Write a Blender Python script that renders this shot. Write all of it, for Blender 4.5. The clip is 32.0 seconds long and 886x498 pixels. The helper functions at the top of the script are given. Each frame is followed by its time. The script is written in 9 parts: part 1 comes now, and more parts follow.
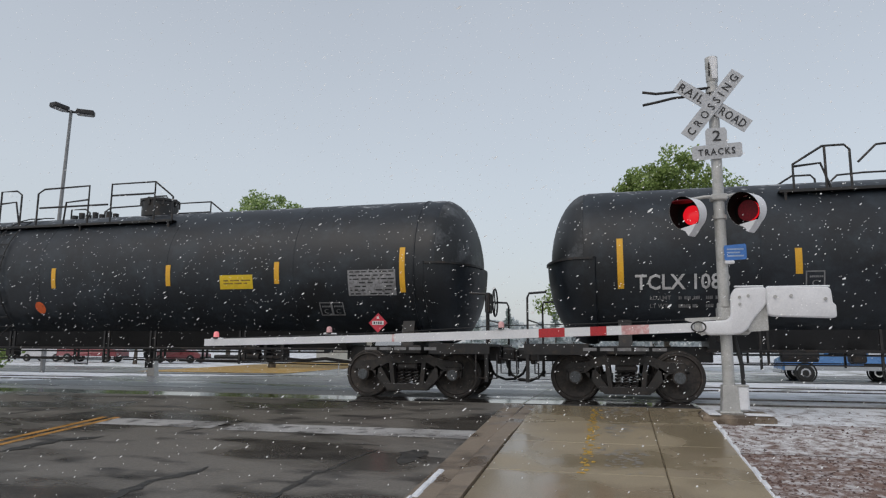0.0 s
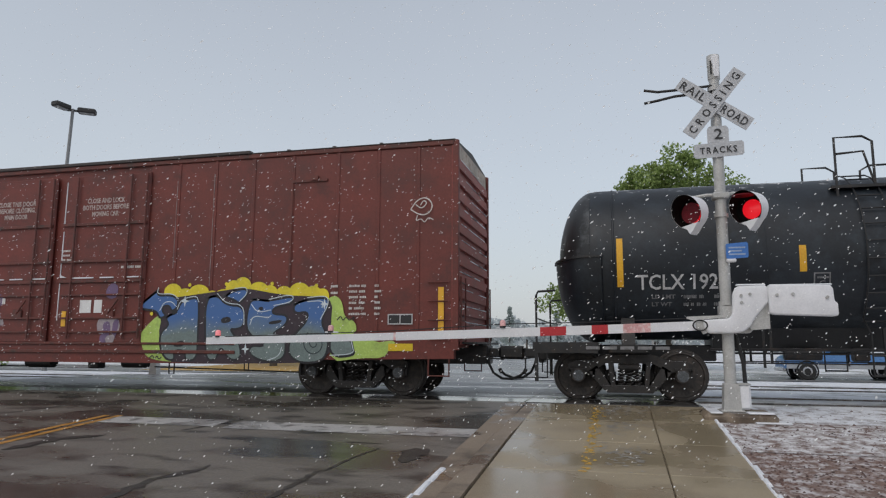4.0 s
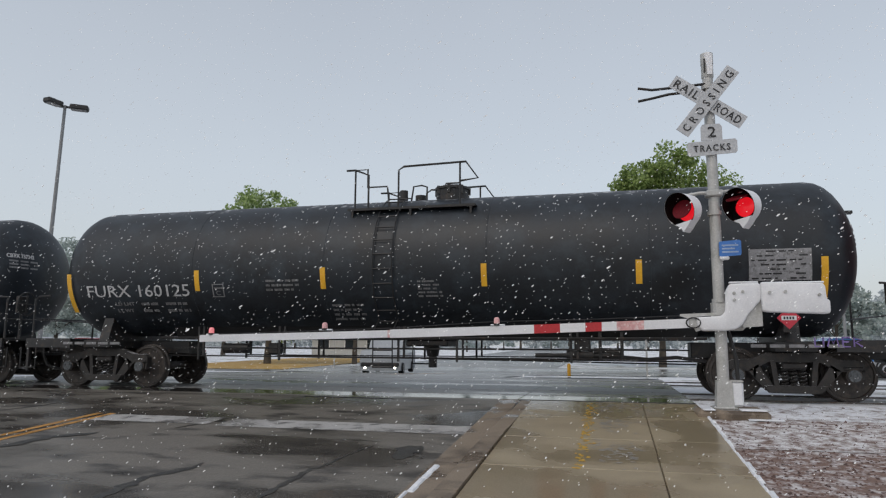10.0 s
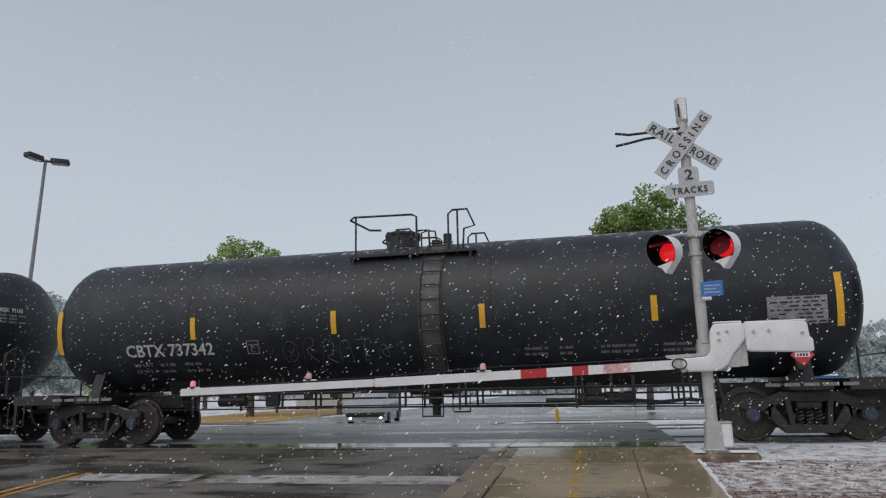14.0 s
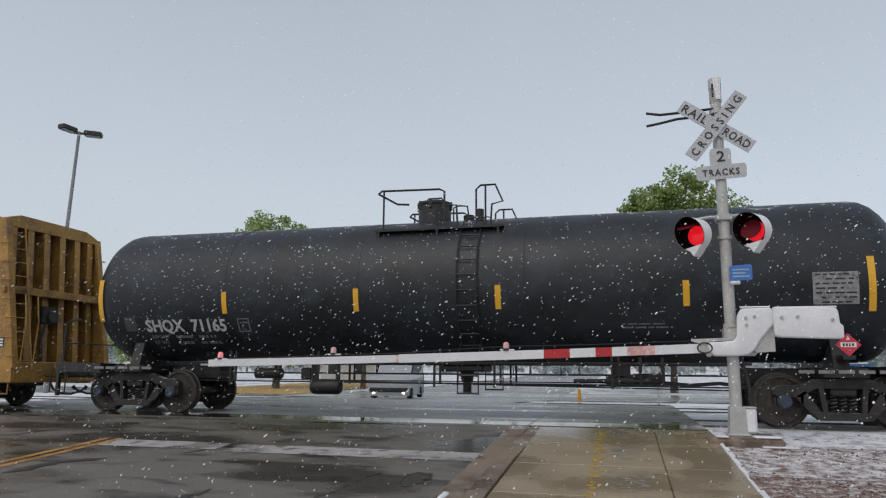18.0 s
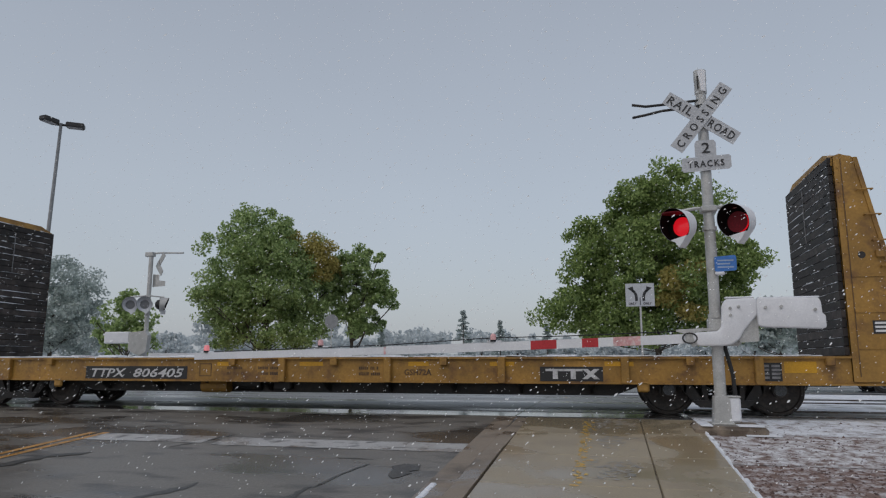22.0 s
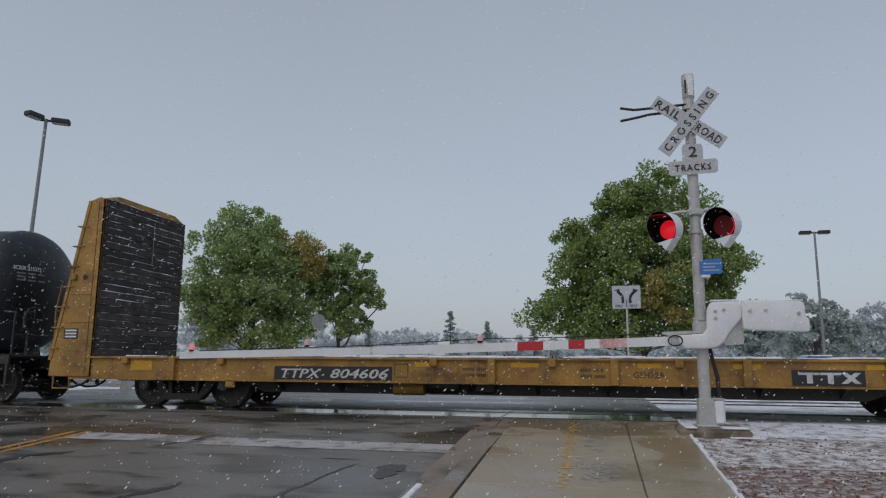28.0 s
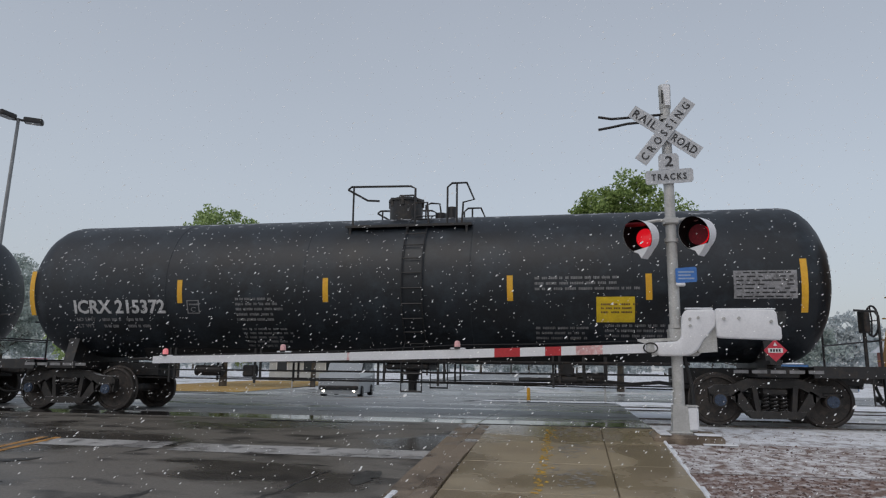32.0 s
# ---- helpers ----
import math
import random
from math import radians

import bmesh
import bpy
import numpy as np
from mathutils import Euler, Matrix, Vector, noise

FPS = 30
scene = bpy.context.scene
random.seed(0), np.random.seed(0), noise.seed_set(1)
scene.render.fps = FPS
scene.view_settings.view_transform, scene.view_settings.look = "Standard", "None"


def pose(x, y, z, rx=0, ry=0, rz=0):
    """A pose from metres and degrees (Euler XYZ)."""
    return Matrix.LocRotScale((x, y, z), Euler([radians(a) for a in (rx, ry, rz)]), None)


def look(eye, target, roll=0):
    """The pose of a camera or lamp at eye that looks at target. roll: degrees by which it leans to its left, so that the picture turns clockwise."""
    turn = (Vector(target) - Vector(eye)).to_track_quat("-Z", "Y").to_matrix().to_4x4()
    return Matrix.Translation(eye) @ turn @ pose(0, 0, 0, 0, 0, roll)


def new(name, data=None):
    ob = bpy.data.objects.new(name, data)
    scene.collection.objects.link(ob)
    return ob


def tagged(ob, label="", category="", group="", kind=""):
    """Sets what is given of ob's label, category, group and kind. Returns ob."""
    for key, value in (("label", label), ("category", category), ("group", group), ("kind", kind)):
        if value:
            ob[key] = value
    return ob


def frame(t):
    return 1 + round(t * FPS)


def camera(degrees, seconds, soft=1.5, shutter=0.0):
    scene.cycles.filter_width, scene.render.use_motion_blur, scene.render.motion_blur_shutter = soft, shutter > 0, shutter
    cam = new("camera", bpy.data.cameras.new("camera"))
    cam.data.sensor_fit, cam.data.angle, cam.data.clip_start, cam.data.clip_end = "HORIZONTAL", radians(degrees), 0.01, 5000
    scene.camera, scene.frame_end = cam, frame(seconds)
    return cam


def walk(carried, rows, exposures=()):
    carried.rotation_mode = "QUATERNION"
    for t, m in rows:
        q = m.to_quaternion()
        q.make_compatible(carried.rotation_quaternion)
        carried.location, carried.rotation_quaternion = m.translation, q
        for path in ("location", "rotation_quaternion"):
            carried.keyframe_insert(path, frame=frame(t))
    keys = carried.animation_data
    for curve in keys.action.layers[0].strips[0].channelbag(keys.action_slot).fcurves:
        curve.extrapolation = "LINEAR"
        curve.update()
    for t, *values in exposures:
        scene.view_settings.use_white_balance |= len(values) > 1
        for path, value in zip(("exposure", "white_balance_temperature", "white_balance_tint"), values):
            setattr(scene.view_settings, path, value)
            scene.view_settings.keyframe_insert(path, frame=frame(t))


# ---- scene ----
cam = camera(66.05, 32.0, soft=1.2)
PATH = [
    (0.0, pose(0, 0, 0.945, 98.38, -0.28, 14.20)),
    (0.5, pose(0, 0, 0.945, 98.38, -0.28, 14.24)),
    (1.0, pose(0, 0, 0.945, 98.38, -0.27, 14.27)),
    (1.5, pose(0, 0, 0.945, 98.34, -0.25, 14.26)),
    (2.0, pose(0, 0, 0.945, 98.33, -0.28, 14.31)),
    (2.5, pose(0, 0, 0.945, 98.34, -0.25, 14.36)),
    (4.5, pose(0, 0, 0.945, 98.23, -0.28, 14.32)),
    (5.0, pose(0, 0, 0.945, 98.25, -0.28, 14.48)),
    (5.5, pose(0, 0, 0.945, 98.27, -0.31, 14.67)),
    (6.0, pose(0, 0, 0.945, 98.30, -0.28, 14.73)),
    (6.5, pose(0, 0, 0.945, 98.30, -0.28, 14.73)),
    (7.0, pose(0, 0, 0.945, 98.30, -0.28, 14.73)),
    (7.5, pose(0, 0, 0.945, 98.30, -0.28, 14.88)),
    (8.0, pose(0, 0, 0.945, 98.30, -0.27, 15.16)),
    (8.5, pose(0, 0, 0.945, 98.19, -0.29, 15.46)),
    (9.0, pose(0, 0, 0.945, 98.13, -0.34, 15.28)),
    (9.5, pose(0, 0, 0.945, 98.07, -0.31, 14.67)),
    (10.0, pose(0, 0, 0.945, 98.04, -0.25, 13.83)),
    (10.5, pose(0, 0, 0.945, 98.00, -0.12, 13.06)),
    (10.6, pose(0, 0, 0.945, 97.91, -0.30, 12.88)),
    (10.8, pose(0, 0, 0.945, 97.74, -0.66, 13.60)),
    (10.9, pose(0, 0, 0.945, 97.65, -0.84, 15.78)),
    (11.0, pose(0, 0, 0.945, 97.56, -1.02, 18.58)),
    (11.1, pose(0, 0, 0.945, 97.36, -1.24, 21.91)),
    (11.2, pose(0, 0, 0.945, 97.16, -1.46, 24.99)),
    (11.3, pose(0, 0, 0.945, 96.96, -1.69, 27.27)),
    (11.4, pose(0, 0, 0.945, 96.75, -1.91, 28.49)),
    (11.5, pose(0, 0, 0.945, 96.55, -2.13, 28.65)),
    (11.7, pose(0, 0, 0.945, 96.68, -2.05, 29.05)),
    (12.0, pose(0, 0, 0.945, 96.88, -1.93, 26.34)),
    (12.1, pose(0, 0, 0.945, 97.69, -1.53, 22.83)),
    (12.2, pose(0, 0, 0.945, 98.50, -1.13, 19.16)),
    (12.3, pose(0, 0, 0.945, 99.31, -0.73, 16.47)),
    (12.4, pose(0, 0, 0.945, 100.12, -0.32, 14.96)),
    (12.5, pose(0, 0, 0.945, 100.93, 0.08, 14.18)),
    (13.0, pose(0, 0, 0.945, 101.32, 0.28, 12.98)),
    (13.5, pose(0, 0, 0.945, 101.65, 0.71, 12.50)),
    (14.0, pose(0, 0, 0.945, 101.92, 1.19, 12.70)),
    (14.5, pose(0, 0, 0.945, 102.13, 1.61, 12.78)),
    (15.0, pose(0, 0, 0.945, 102.02, 1.33, 13.91)),
    (15.5, pose(0, 0, 0.945, 101.56, 0.99, 15.58)),
    (17.5, pose(0, 0, 0.945, 100.17, -0.21, 14.28)),
    (18.0, pose(0, 0, 0.945, 100.09, -0.35, 14.58)),
    (18.5, pose(0, 0, 0.945, 100.05, -0.32, 14.75)),
    (19.0, pose(0, 0, 0.945, 99.84, -0.28, 14.81)),
    (19.5, pose(0, 0, 0.945, 99.60, -0.21, 14.74)),
    (20.0, pose(0, 0, 0.945, 99.60, -0.15, 14.76)),
    (20.5, pose(0, 0, 0.945, 99.51, -0.17, 14.77)),
    (21.0, pose(0, 0, 0.945, 99.25, -0.09, 14.54)),
    (21.5, pose(0, 0, 0.945, 99.20, -0.02, 14.23)),
    (22.0, pose(0, 0, 0.945, 99.41, 0.02, 13.53)),
    (22.5, pose(0, 0, 0.945, 99.97, -0.23, 13.24)),
    (23.0, pose(0, 0, 0.945, 100.51, -0.85, 13.18)),
    (23.5, pose(0, 0, 0.945, 100.52, -0.86, 12.79)),
    (24.0, pose(0, 0, 0.945, 100.20, -0.54, 12.85)),
    (24.5, pose(0, 0, 0.945, 99.84, -0.29, 12.83)),
    (25.0, pose(0, 0, 0.945, 99.76, -0.28, 12.69)),
    (25.5, pose(0, 0, 0.945, 99.68, -0.21, 12.71)),
    (27.5, pose(0, 0, 0.945, 99.46, -0.25, 12.38)),
    (28.0, pose(0, 0, 0.945, 99.47, -0.36, 12.43)),
    (28.5, pose(0, 0, 0.945, 99.41, -0.30, 12.51)),
    (29.0, pose(0, 0, 0.945, 99.38, -0.09, 12.15)),
    (29.5, pose(0, 0, 0.945, 99.39, -0.05, 11.41)),
    (30.0, pose(0, 0, 0.945, 99.56, -0.08, 10.81)),
    (30.5, pose(0, 0, 0.945, 99.68, -0.15, 10.10)),
    (31.0, pose(0, 0, 0.945, 99.79, -0.31, 9.87)),
    (31.5, pose(0, 0, 0.945, 99.98, -0.51, 10.00)),
    (32.0, pose(0, 0, 0.945, 99.98, -0.64, 10.52)),
]
walk(cam, PATH, exposures=[(0.0, -0.01, 6610, 9.0), (2.5, -0.01, 6610, 9.0), (5.0, -0.06, 6560, 9.5), (8.0, -0.06, 6590, 9.0), (10.0, 0.0, 6610, 9.0), (11.0, 0.03, 6600, 9.0), (13.0, -0.10, 6550, 9.5), (15.0, -0.13, 6550, 9.5), (18.0, -0.02, 6570, 9.5), (19.0, -0.03, 6550, 9.5), (20.0, -0.16, 6500, 10.0), (21.0, -0.34, 6450, 10.0), (24.0, -0.40, 6250, 10.0), (28.0, -0.42, 6270, 10.0), (30.0, -0.31, 6390, 10.0), (32.0, -0.25, 6460, 10.0)])

# ---- world and light: an overcast, snowy day ----
world = bpy.data.worlds.new("overcast_sky")
scene.world = world
world.use_nodes = True
wn, wl = world.node_tree.nodes, world.node_tree.links
wn.clear()
w_out = wn.new("ShaderNodeOutputWorld")
w_sum = wn.new("ShaderNodeAddShader")
w_sky = wn.new("ShaderNodeTexSky")
w_sky.sky_type, w_sky.sun_disc = "NISHITA", False
w_sky.sun_elevation, w_sky.sun_rotation = radians(48), radians(200)
w_sky.air_density, w_sky.dust_density = 1.0, 4.0
w_bg1 = wn.new("ShaderNodeBackground")
w_bg1.inputs["Strength"].default_value = 0.05
w_bg2 = wn.new("ShaderNodeBackground")
w_bg2.inputs["Strength"].default_value = 1.06
w_co = wn.new("ShaderNodeTexCoord")
w_xyz = wn.new("ShaderNodeSeparateXYZ")
w_ramp = wn.new("ShaderNodeValToRGB")
w_noise = wn.new("ShaderNodeTexNoise")
w_noise.inputs["Scale"].default_value, w_noise.inputs["Detail"].default_value = 1.6, 3.0
w_mix = wn.new("ShaderNodeMixRGB")
w_mix.blend_type, w_mix.inputs["Fac"].default_value = "SOFT_LIGHT", 0.16
# cloud layer: bright low down, a little darker and bluer high up
ramp = w_ramp.color_ramp
ramp.elements[0].position, ramp.elements[0].color = 0.46, (0.31, 0.325, 0.335, 1)
ramp.elements[1].position, ramp.elements[1].color = 1.0, (0.30, 0.322, 0.353, 1)
for at, c in ((0.52, (0.45, 0.475, 0.50, 1)), (0.62, (0.44, 0.47, 0.50, 1)), (0.75, (0.365, 0.39, 0.424, 1))):
    e = ramp.elements.new(at)
    e.color = c
w_half = wn.new("ShaderNodeMath")
w_half.operation, w_half.inputs[1].default_value, w_half.inputs[2].default_value = "MULTIPLY_ADD", 0.5, 0.5
wl.new(w_co.outputs["Generated"], w_xyz.inputs[0])
wl.new(w_xyz.outputs["Z"], w_half.inputs[0])
wl.new(w_half.outputs[0], w_ramp.inputs["Fac"])
wl.new(w_co.outputs["Generated"], w_noise.inputs["Vector"])
wl.new(w_ramp.outputs["Color"], w_mix.inputs[1])
wl.new(w_noise.outputs["Fac"], w_mix.inputs[2])
wl.new(w_mix.outputs[0], w_bg2.inputs["Color"])
wl.new(w_sky.outputs[0], w_bg1.inputs["Color"])
wl.new(w_bg1.outputs[0], w_sum.inputs[0])
wl.new(w_bg2.outputs[0], w_sum.inputs[1])
wl.new(w_sum.outputs[0], w_out.inputs[0])

sun_data = bpy.data.lights.new("veiled_sun", "SUN")
sun_data.energy, sun_data.angle, sun_data.color = 0.4, radians(35), (1.0, 0.97, 0.93)
sun = new("veiled_sun", sun_data)
sun.matrix_world = look((-8, -20, 30), (0, 0, 0))

# ---- tools ----
class G:
    """Collects vertices and faces of one part."""

    def __init__(self):
        self.v, self.f, self.m, self.slot = [], [], [], 0

    def add(self, verts, faces):
        n = len(self.v)
        self.v += [tuple(p) for p in verts]
        self.f += [tuple(i + n for i in q) for q in faces]
        self.m += [self.slot] * len(faces)
        return self

    def box(self, x0, x1, y0, y1, z0, z1, b=0.0):
        if b <= 0:
            p = [(x, y, z) for x in (x0, x1) for y in (y0, y1) for z in (z0, z1)]
            return self.add(p, [(0, 1, 3, 2), (4, 6, 7, 5), (0, 4, 5, 1), (2, 3, 7, 6), (0, 2, 6, 4), (1, 5, 7, 3)])
        b = min(b, 0.45 * abs(x1 - x0), 0.45 * abs(y1 - y0), 0.45 * abs(z1 - z0))
        bm = bmesh.new()
        for sx in (0, 1):
            for sy in (0, 1):
                for sz in (0, 1):
                    x, y, z = (x0, x1)[sx], (y0, y1)[sy], (z0, z1)[sz]
                    dx, dy, dz = (b, -b)[sx], (b, -b)[sy], (b, -b)[sz]
                    bm.verts.new((x, y + dy, z + dz)), bm.verts.new((x + dx, y, z + dz)), bm.verts.new((x + dx, y + dy, z))
        bmesh.ops.convex_hull(bm, input=bm.verts)
        bm.verts.index_update()
        self.add([v.co[:] for v in bm.verts], [[v.index for v in f.verts] for f in bm.faces])
        bm.free()
        return self

    def prism(self, poly, axis, a, b):
        """poly: points in the two other axes, in order; pushed from a to b along the axis."""
        def at(p, h):
            return {"x": (h, p[0], p[1]), "y": (p[0], h, p[1]), "z": (p[0], p[1], h)}[axis]
        n = len(poly)
        v = [at(p, a) for p in poly] + [at(p, b) for p in poly]
        return self.add(v, [tuple(range(n)), tuple(range(2 * n - 1, n - 1, -1))] + [(i, i + n, (i + 1) % n + n, (i + 1) % n) for i in range(n)])

    def cyl(self, p, q, r, n=10, r2=None):
        p, q = Vector(p), Vector(q)
        r2 = r if r2 is None else r2
        w = (q - p).normalized()
        u = w.orthogonal().normalized()
        t = w.cross(u)
        ring = [(math.cos(2 * math.pi * i / n), math.sin(2 * math.pi * i / n)) for i in range(n)]
        v = [p + (u * c + t * s) * r for c, s in ring] + [q + (u * c + t * s) * r2 for c, s in ring]
        return self.add(v, [tuple(range(n - 1, -1, -1)), tuple(range(n, 2 * n))] + [(i, (i + 1) % n, (i + 1) % n + n, i + n) for i in range(n)])

    def tube(self, pts, r, n=6):
        """A bent bar through the points."""
        pts = [Vector(p) for p in pts]
        ringed = []
        u = None
        for k, p in enumerate(pts):
            d = (pts[min(k + 1, len(pts) - 1)] - pts[max(k - 1, 0)]).normalized()
            u = (u - d * u.dot(d)).normalized() if u is not None and (u - d * u.dot(d)).length > 1e-3 else d.orthogonal().normalized()
            t = d.cross(u)
            ringed.append([p + (u * math.cos(2 * math.pi * i / n) + t * math.sin(2 * math.pi * i / n)) * r for i in range(n)])
        v = [p for ring in ringed for p in ring]
        f = [tuple(range(n - 1, -1, -1)), tuple(range(len(v) - n, len(v)))]
        for k in range(len(pts) - 1):
            f += [(k * n + i, k * n + (i + 1) % n, (k + 1) * n + (i + 1) % n, (k + 1) * n + i) for i in range(n)]
        return self.add(v, f)

    def lathe(self, profile, origin, axis="x", n=32, caps=True):
        """profile: (along, radius) pairs, turned round the axis."""
        o = Vector(origin)
        v, f = [], []
        for a, r in profile:
            for i in range(n):
                c, s = math.cos(2 * math.pi * i / n) * r, math.sin(2 * math.pi * i / n) * r
                v.append(o + Vector({"x": (a, c, s), "y": (c, a, s), "z": (c, s, a)}[axis]))
        for k in range(len(profile) - 1):
            f += [(k * n + i, k * n + (i + 1) % n, (k + 1) * n + (i + 1) % n, (k + 1) * n + i) for i in range(n)]
        if caps and profile[0][1] > 1e-4:
            f.append(tuple(range(n - 1, -1, -1)))
        if caps and profile[-1][1] > 1e-4:
            f.append(tuple(range(len(v) - n, len(v))))
        return self.add(v, f)

    def mesh(self, name, mats, smooth=False):
        me = bpy.data.meshes.new(name)
        me.from_pydata(self.v, [], self.f)
        for m in mats:
            me.materials.append(m)
        if any(self.m):
            me.polygons.foreach_set("material_index", self.m)
        bm = bmesh.new()
        bm.from_mesh(me)
        bmesh.ops.recalc_face_normals(bm, faces=bm.faces)
        bm.to_mesh(me)
        bm.free()
        if smooth:
            me.polygons.foreach_set("use_smooth", [True] * len(me.polygons))
            me.set_sharp_from_angle(angle=radians(38))
        me.update()
        return me


def part(name, g, mat, parent, label="", smooth=False, at=None, kind=""):
    """One mesh object; g is a G or a finished mesh; under parent unless that is None."""
    me = g if isinstance(g, bpy.types.Mesh) else g.mesh(name, mat if isinstance(mat, (list, tuple)) else [mat], smooth)
    ob = new(name, me)
    ob.parent = parent
    if at is not None:
        ob.matrix_basis = at
    return tagged(ob, label, kind=kind)


def thing(name, label, category, group="", kind="", at=None):
    ob = new(name)
    ob.empty_display_size = 0.2
    if at is not None:
        ob.matrix_basis = at
    return tagged(ob, label, category, group, kind)


def letters(text, size, mat, name="lettering", extrude=0.002, align="LEFT", spacing=1.0, shear=0.0, bold=0.0):
    """A mesh of the text in the x, z plane that faces -y; its lower left corner is the origin."""
    cu = bpy.data.curves.new(name, "FONT")
    cu.body, cu.size, cu.extrude, cu.align_x, cu.space_character, cu.shear = text, size / 0.73, extrude, align, spacing, shear
    cu.offset, cu.resolution_u = bold, 2
    ob = bpy.data.objects.new(name, cu)
    scene.collection.objects.link(ob)
    bpy.context.view_layer.update()
    me = bpy.data.meshes.new_from_object(ob.evaluated_get(bpy.context.evaluated_depsgraph_get()))
    bpy.data.objects.remove(ob)
    bpy.data.curves.remove(cu)
    me.transform(pose(0, 0, 0, 90, 0, 0))
    me.materials.clear()
    me.materials.append(mat)
    return me


def fit_width(me, width):
    """Scales a lettering mesh along x to the width."""
    xs = [v.co.x for v in me.vertices]
    k = width / max(1e-6, max(xs) - min(xs))
    x0 = min(xs)
    for v in me.vertices:
        v.co.x = (v.co.x - x0) * k
    return me


# ---- materials ----
def material(name, color, rough=0.6, metal=0.0, var=0.25, scale=3.0, fine=40.0, bump=0.15, spec=0.5, dirt=None, dirt_amount=0.35, snow=0.0, random_part=0.0, coat=0.0):
    """A surface with blotches, grain and relief; dirt: a second colour in patches; snow: how much has settled on faces that look up."""
    m = bpy.data.materials.new(name)
    m.use_nodes = True
    n, l = m.node_tree.nodes, m.node_tree.links
    bsdf = n["Principled BSDF"]
    bsdf.inputs["Roughness"].default_value, bsdf.inputs["Metallic"].default_value = rough, metal
    bsdf.inputs["Specular IOR Level"].default_value = spec
    bsdf.inputs["Coat Weight"].default_value = coat
    co = n.new("ShaderNodeTexCoord")
    big, small = n.new("ShaderNodeTexNoise"), n.new("ShaderNodeTexNoise")
    big.inputs["Scale"].default_value, big.inputs["Detail"].default_value = scale, 5
    small.inputs["Scale"].default_value, small.inputs["Detail"].default_value = fine, 4
    l.new(co.outputs["Object"], big.inputs["Vector"])
    l.new(co.outputs["Object"], small.inputs["Vector"])
    c = Vector(color)
    r1 = n.new("ShaderNodeValToRGB")
    r1.color_ramp.elements[0].position, r1.color_ramp.elements[1].position = 0.3, 0.7
    r1.color_ramp.elements[0].color, r1.color_ramp.elements[1].color = (*(c * (1 - var)), 1), (*(c * (1 + var)), 1)
    l.new(big.outputs["Fac"], r1.inputs["Fac"])
    mix = n.new("ShaderNodeMixRGB")
    mix.blend_type, mix.inputs["Fac"].default_value = "OVERLAY", 0.35
    l.new(r1.outputs["Color"], mix.inputs[1])
    l.new(small.outputs["Fac"], mix.inputs[2])
    last = mix.outputs[0]
    if dirt is not None:
        d = n.new("ShaderNodeTexNoise")
        d.inputs["Scale"].default_value, d.inputs["Detail"].default_value, d.inputs["Roughness"].default_value = scale * 1.7, 8, 0.7
        l.new(co.outputs["Object"], d.inputs["Vector"])
        r2 = n.new("ShaderNodeValToRGB")
        r2.color_ramp.elements[0].position, r2.color_ramp.elements[1].position = 0.62 - dirt_amount * 0.35, 0.75 - dirt_amount * 0.2
        l.new(d.outputs["Fac"], r2.inputs["Fac"])
        m2 = n.new("ShaderNodeMixRGB")
        m2.inputs[2].default_value = (*dirt, 1)
        l.new(r2.outputs["Color"], m2.inputs["Fac"])
        l.new(last, m2.inputs[1])
        last = m2.outputs[0]
    if random_part:
        info, hsv, mr = n.new("ShaderNodeObjectInfo"), n.new("ShaderNodeHueSaturation"), n.new("ShaderNodeMapRange")
        mr.inputs[3].default_value, mr.inputs[4].default_value = 1 - random_part, 1 + random_part
        l.new(info.outputs["Random"], mr.inputs[0])
        l.new(mr.outputs[0], hsv.inputs["Value"])
        l.new(last, hsv.inputs["Color"])
        last = hsv.outputs[0]
    if snow:
        geo, sx = n.new("ShaderNodeNewGeometry"), n.new("ShaderNodeSeparateXYZ")
        l.new(geo.outputs["Normal"], sx.inputs[0])
        sn = n.new("ShaderNodeTexNoise")
        sn.inputs["Scale"].default_value, sn.inputs["Detail"].default_value = 5.0, 6
        l.new(co.outputs["Object"], sn.inputs["Vector"])
        ma = n.new("ShaderNodeMath")
        ma.operation = "MULTIPLY_ADD"
        ma.inputs[1].default_value = 0.8
        l.new(sn.outputs["Fac"], ma.inputs[0])
        l.new(sx.outputs["Z"], ma.inputs[2])
        mr2 = n.new("ShaderNodeMapRange")
        mr2.inputs[1].default_value, mr2.inputs[2].default_value = 1.42 - snow, 1.62 - snow * 0.8
        l.new(ma.outputs[0], mr2.inputs[0])
        m3 = n.new("ShaderNodeMixRGB")
        m3.inputs[2].default_value = (0.8, 0.82, 0.85, 1)
        l.new(mr2.outputs[0], m3.inputs["Fac"])
        l.new(last, m3.inputs[1])
        last = m3.outputs[0]
    l.new(last, bsdf.inputs["Base Color"])
    rr = n.new("ShaderNodeMapRange")
    rr.inputs[3].default_value, rr.inputs[4].default_value = max(0.02, rough - 0.12), min(1, rough + 0.12)
    l.new(big.outputs["Fac"], rr.inputs[0])
    l.new(rr.outputs[0], bsdf.inputs["Roughness"])
    if bump:
        b = n.new("ShaderNodeBump")
        b.inputs["Strength"].default_value, b.inputs["Distance"].default_value = bump, 0.01
        l.new(small.outputs["Fac"], b.inputs["Height"])
        l.new(b.outputs[0], bsdf.inputs["Normal"])
    return m


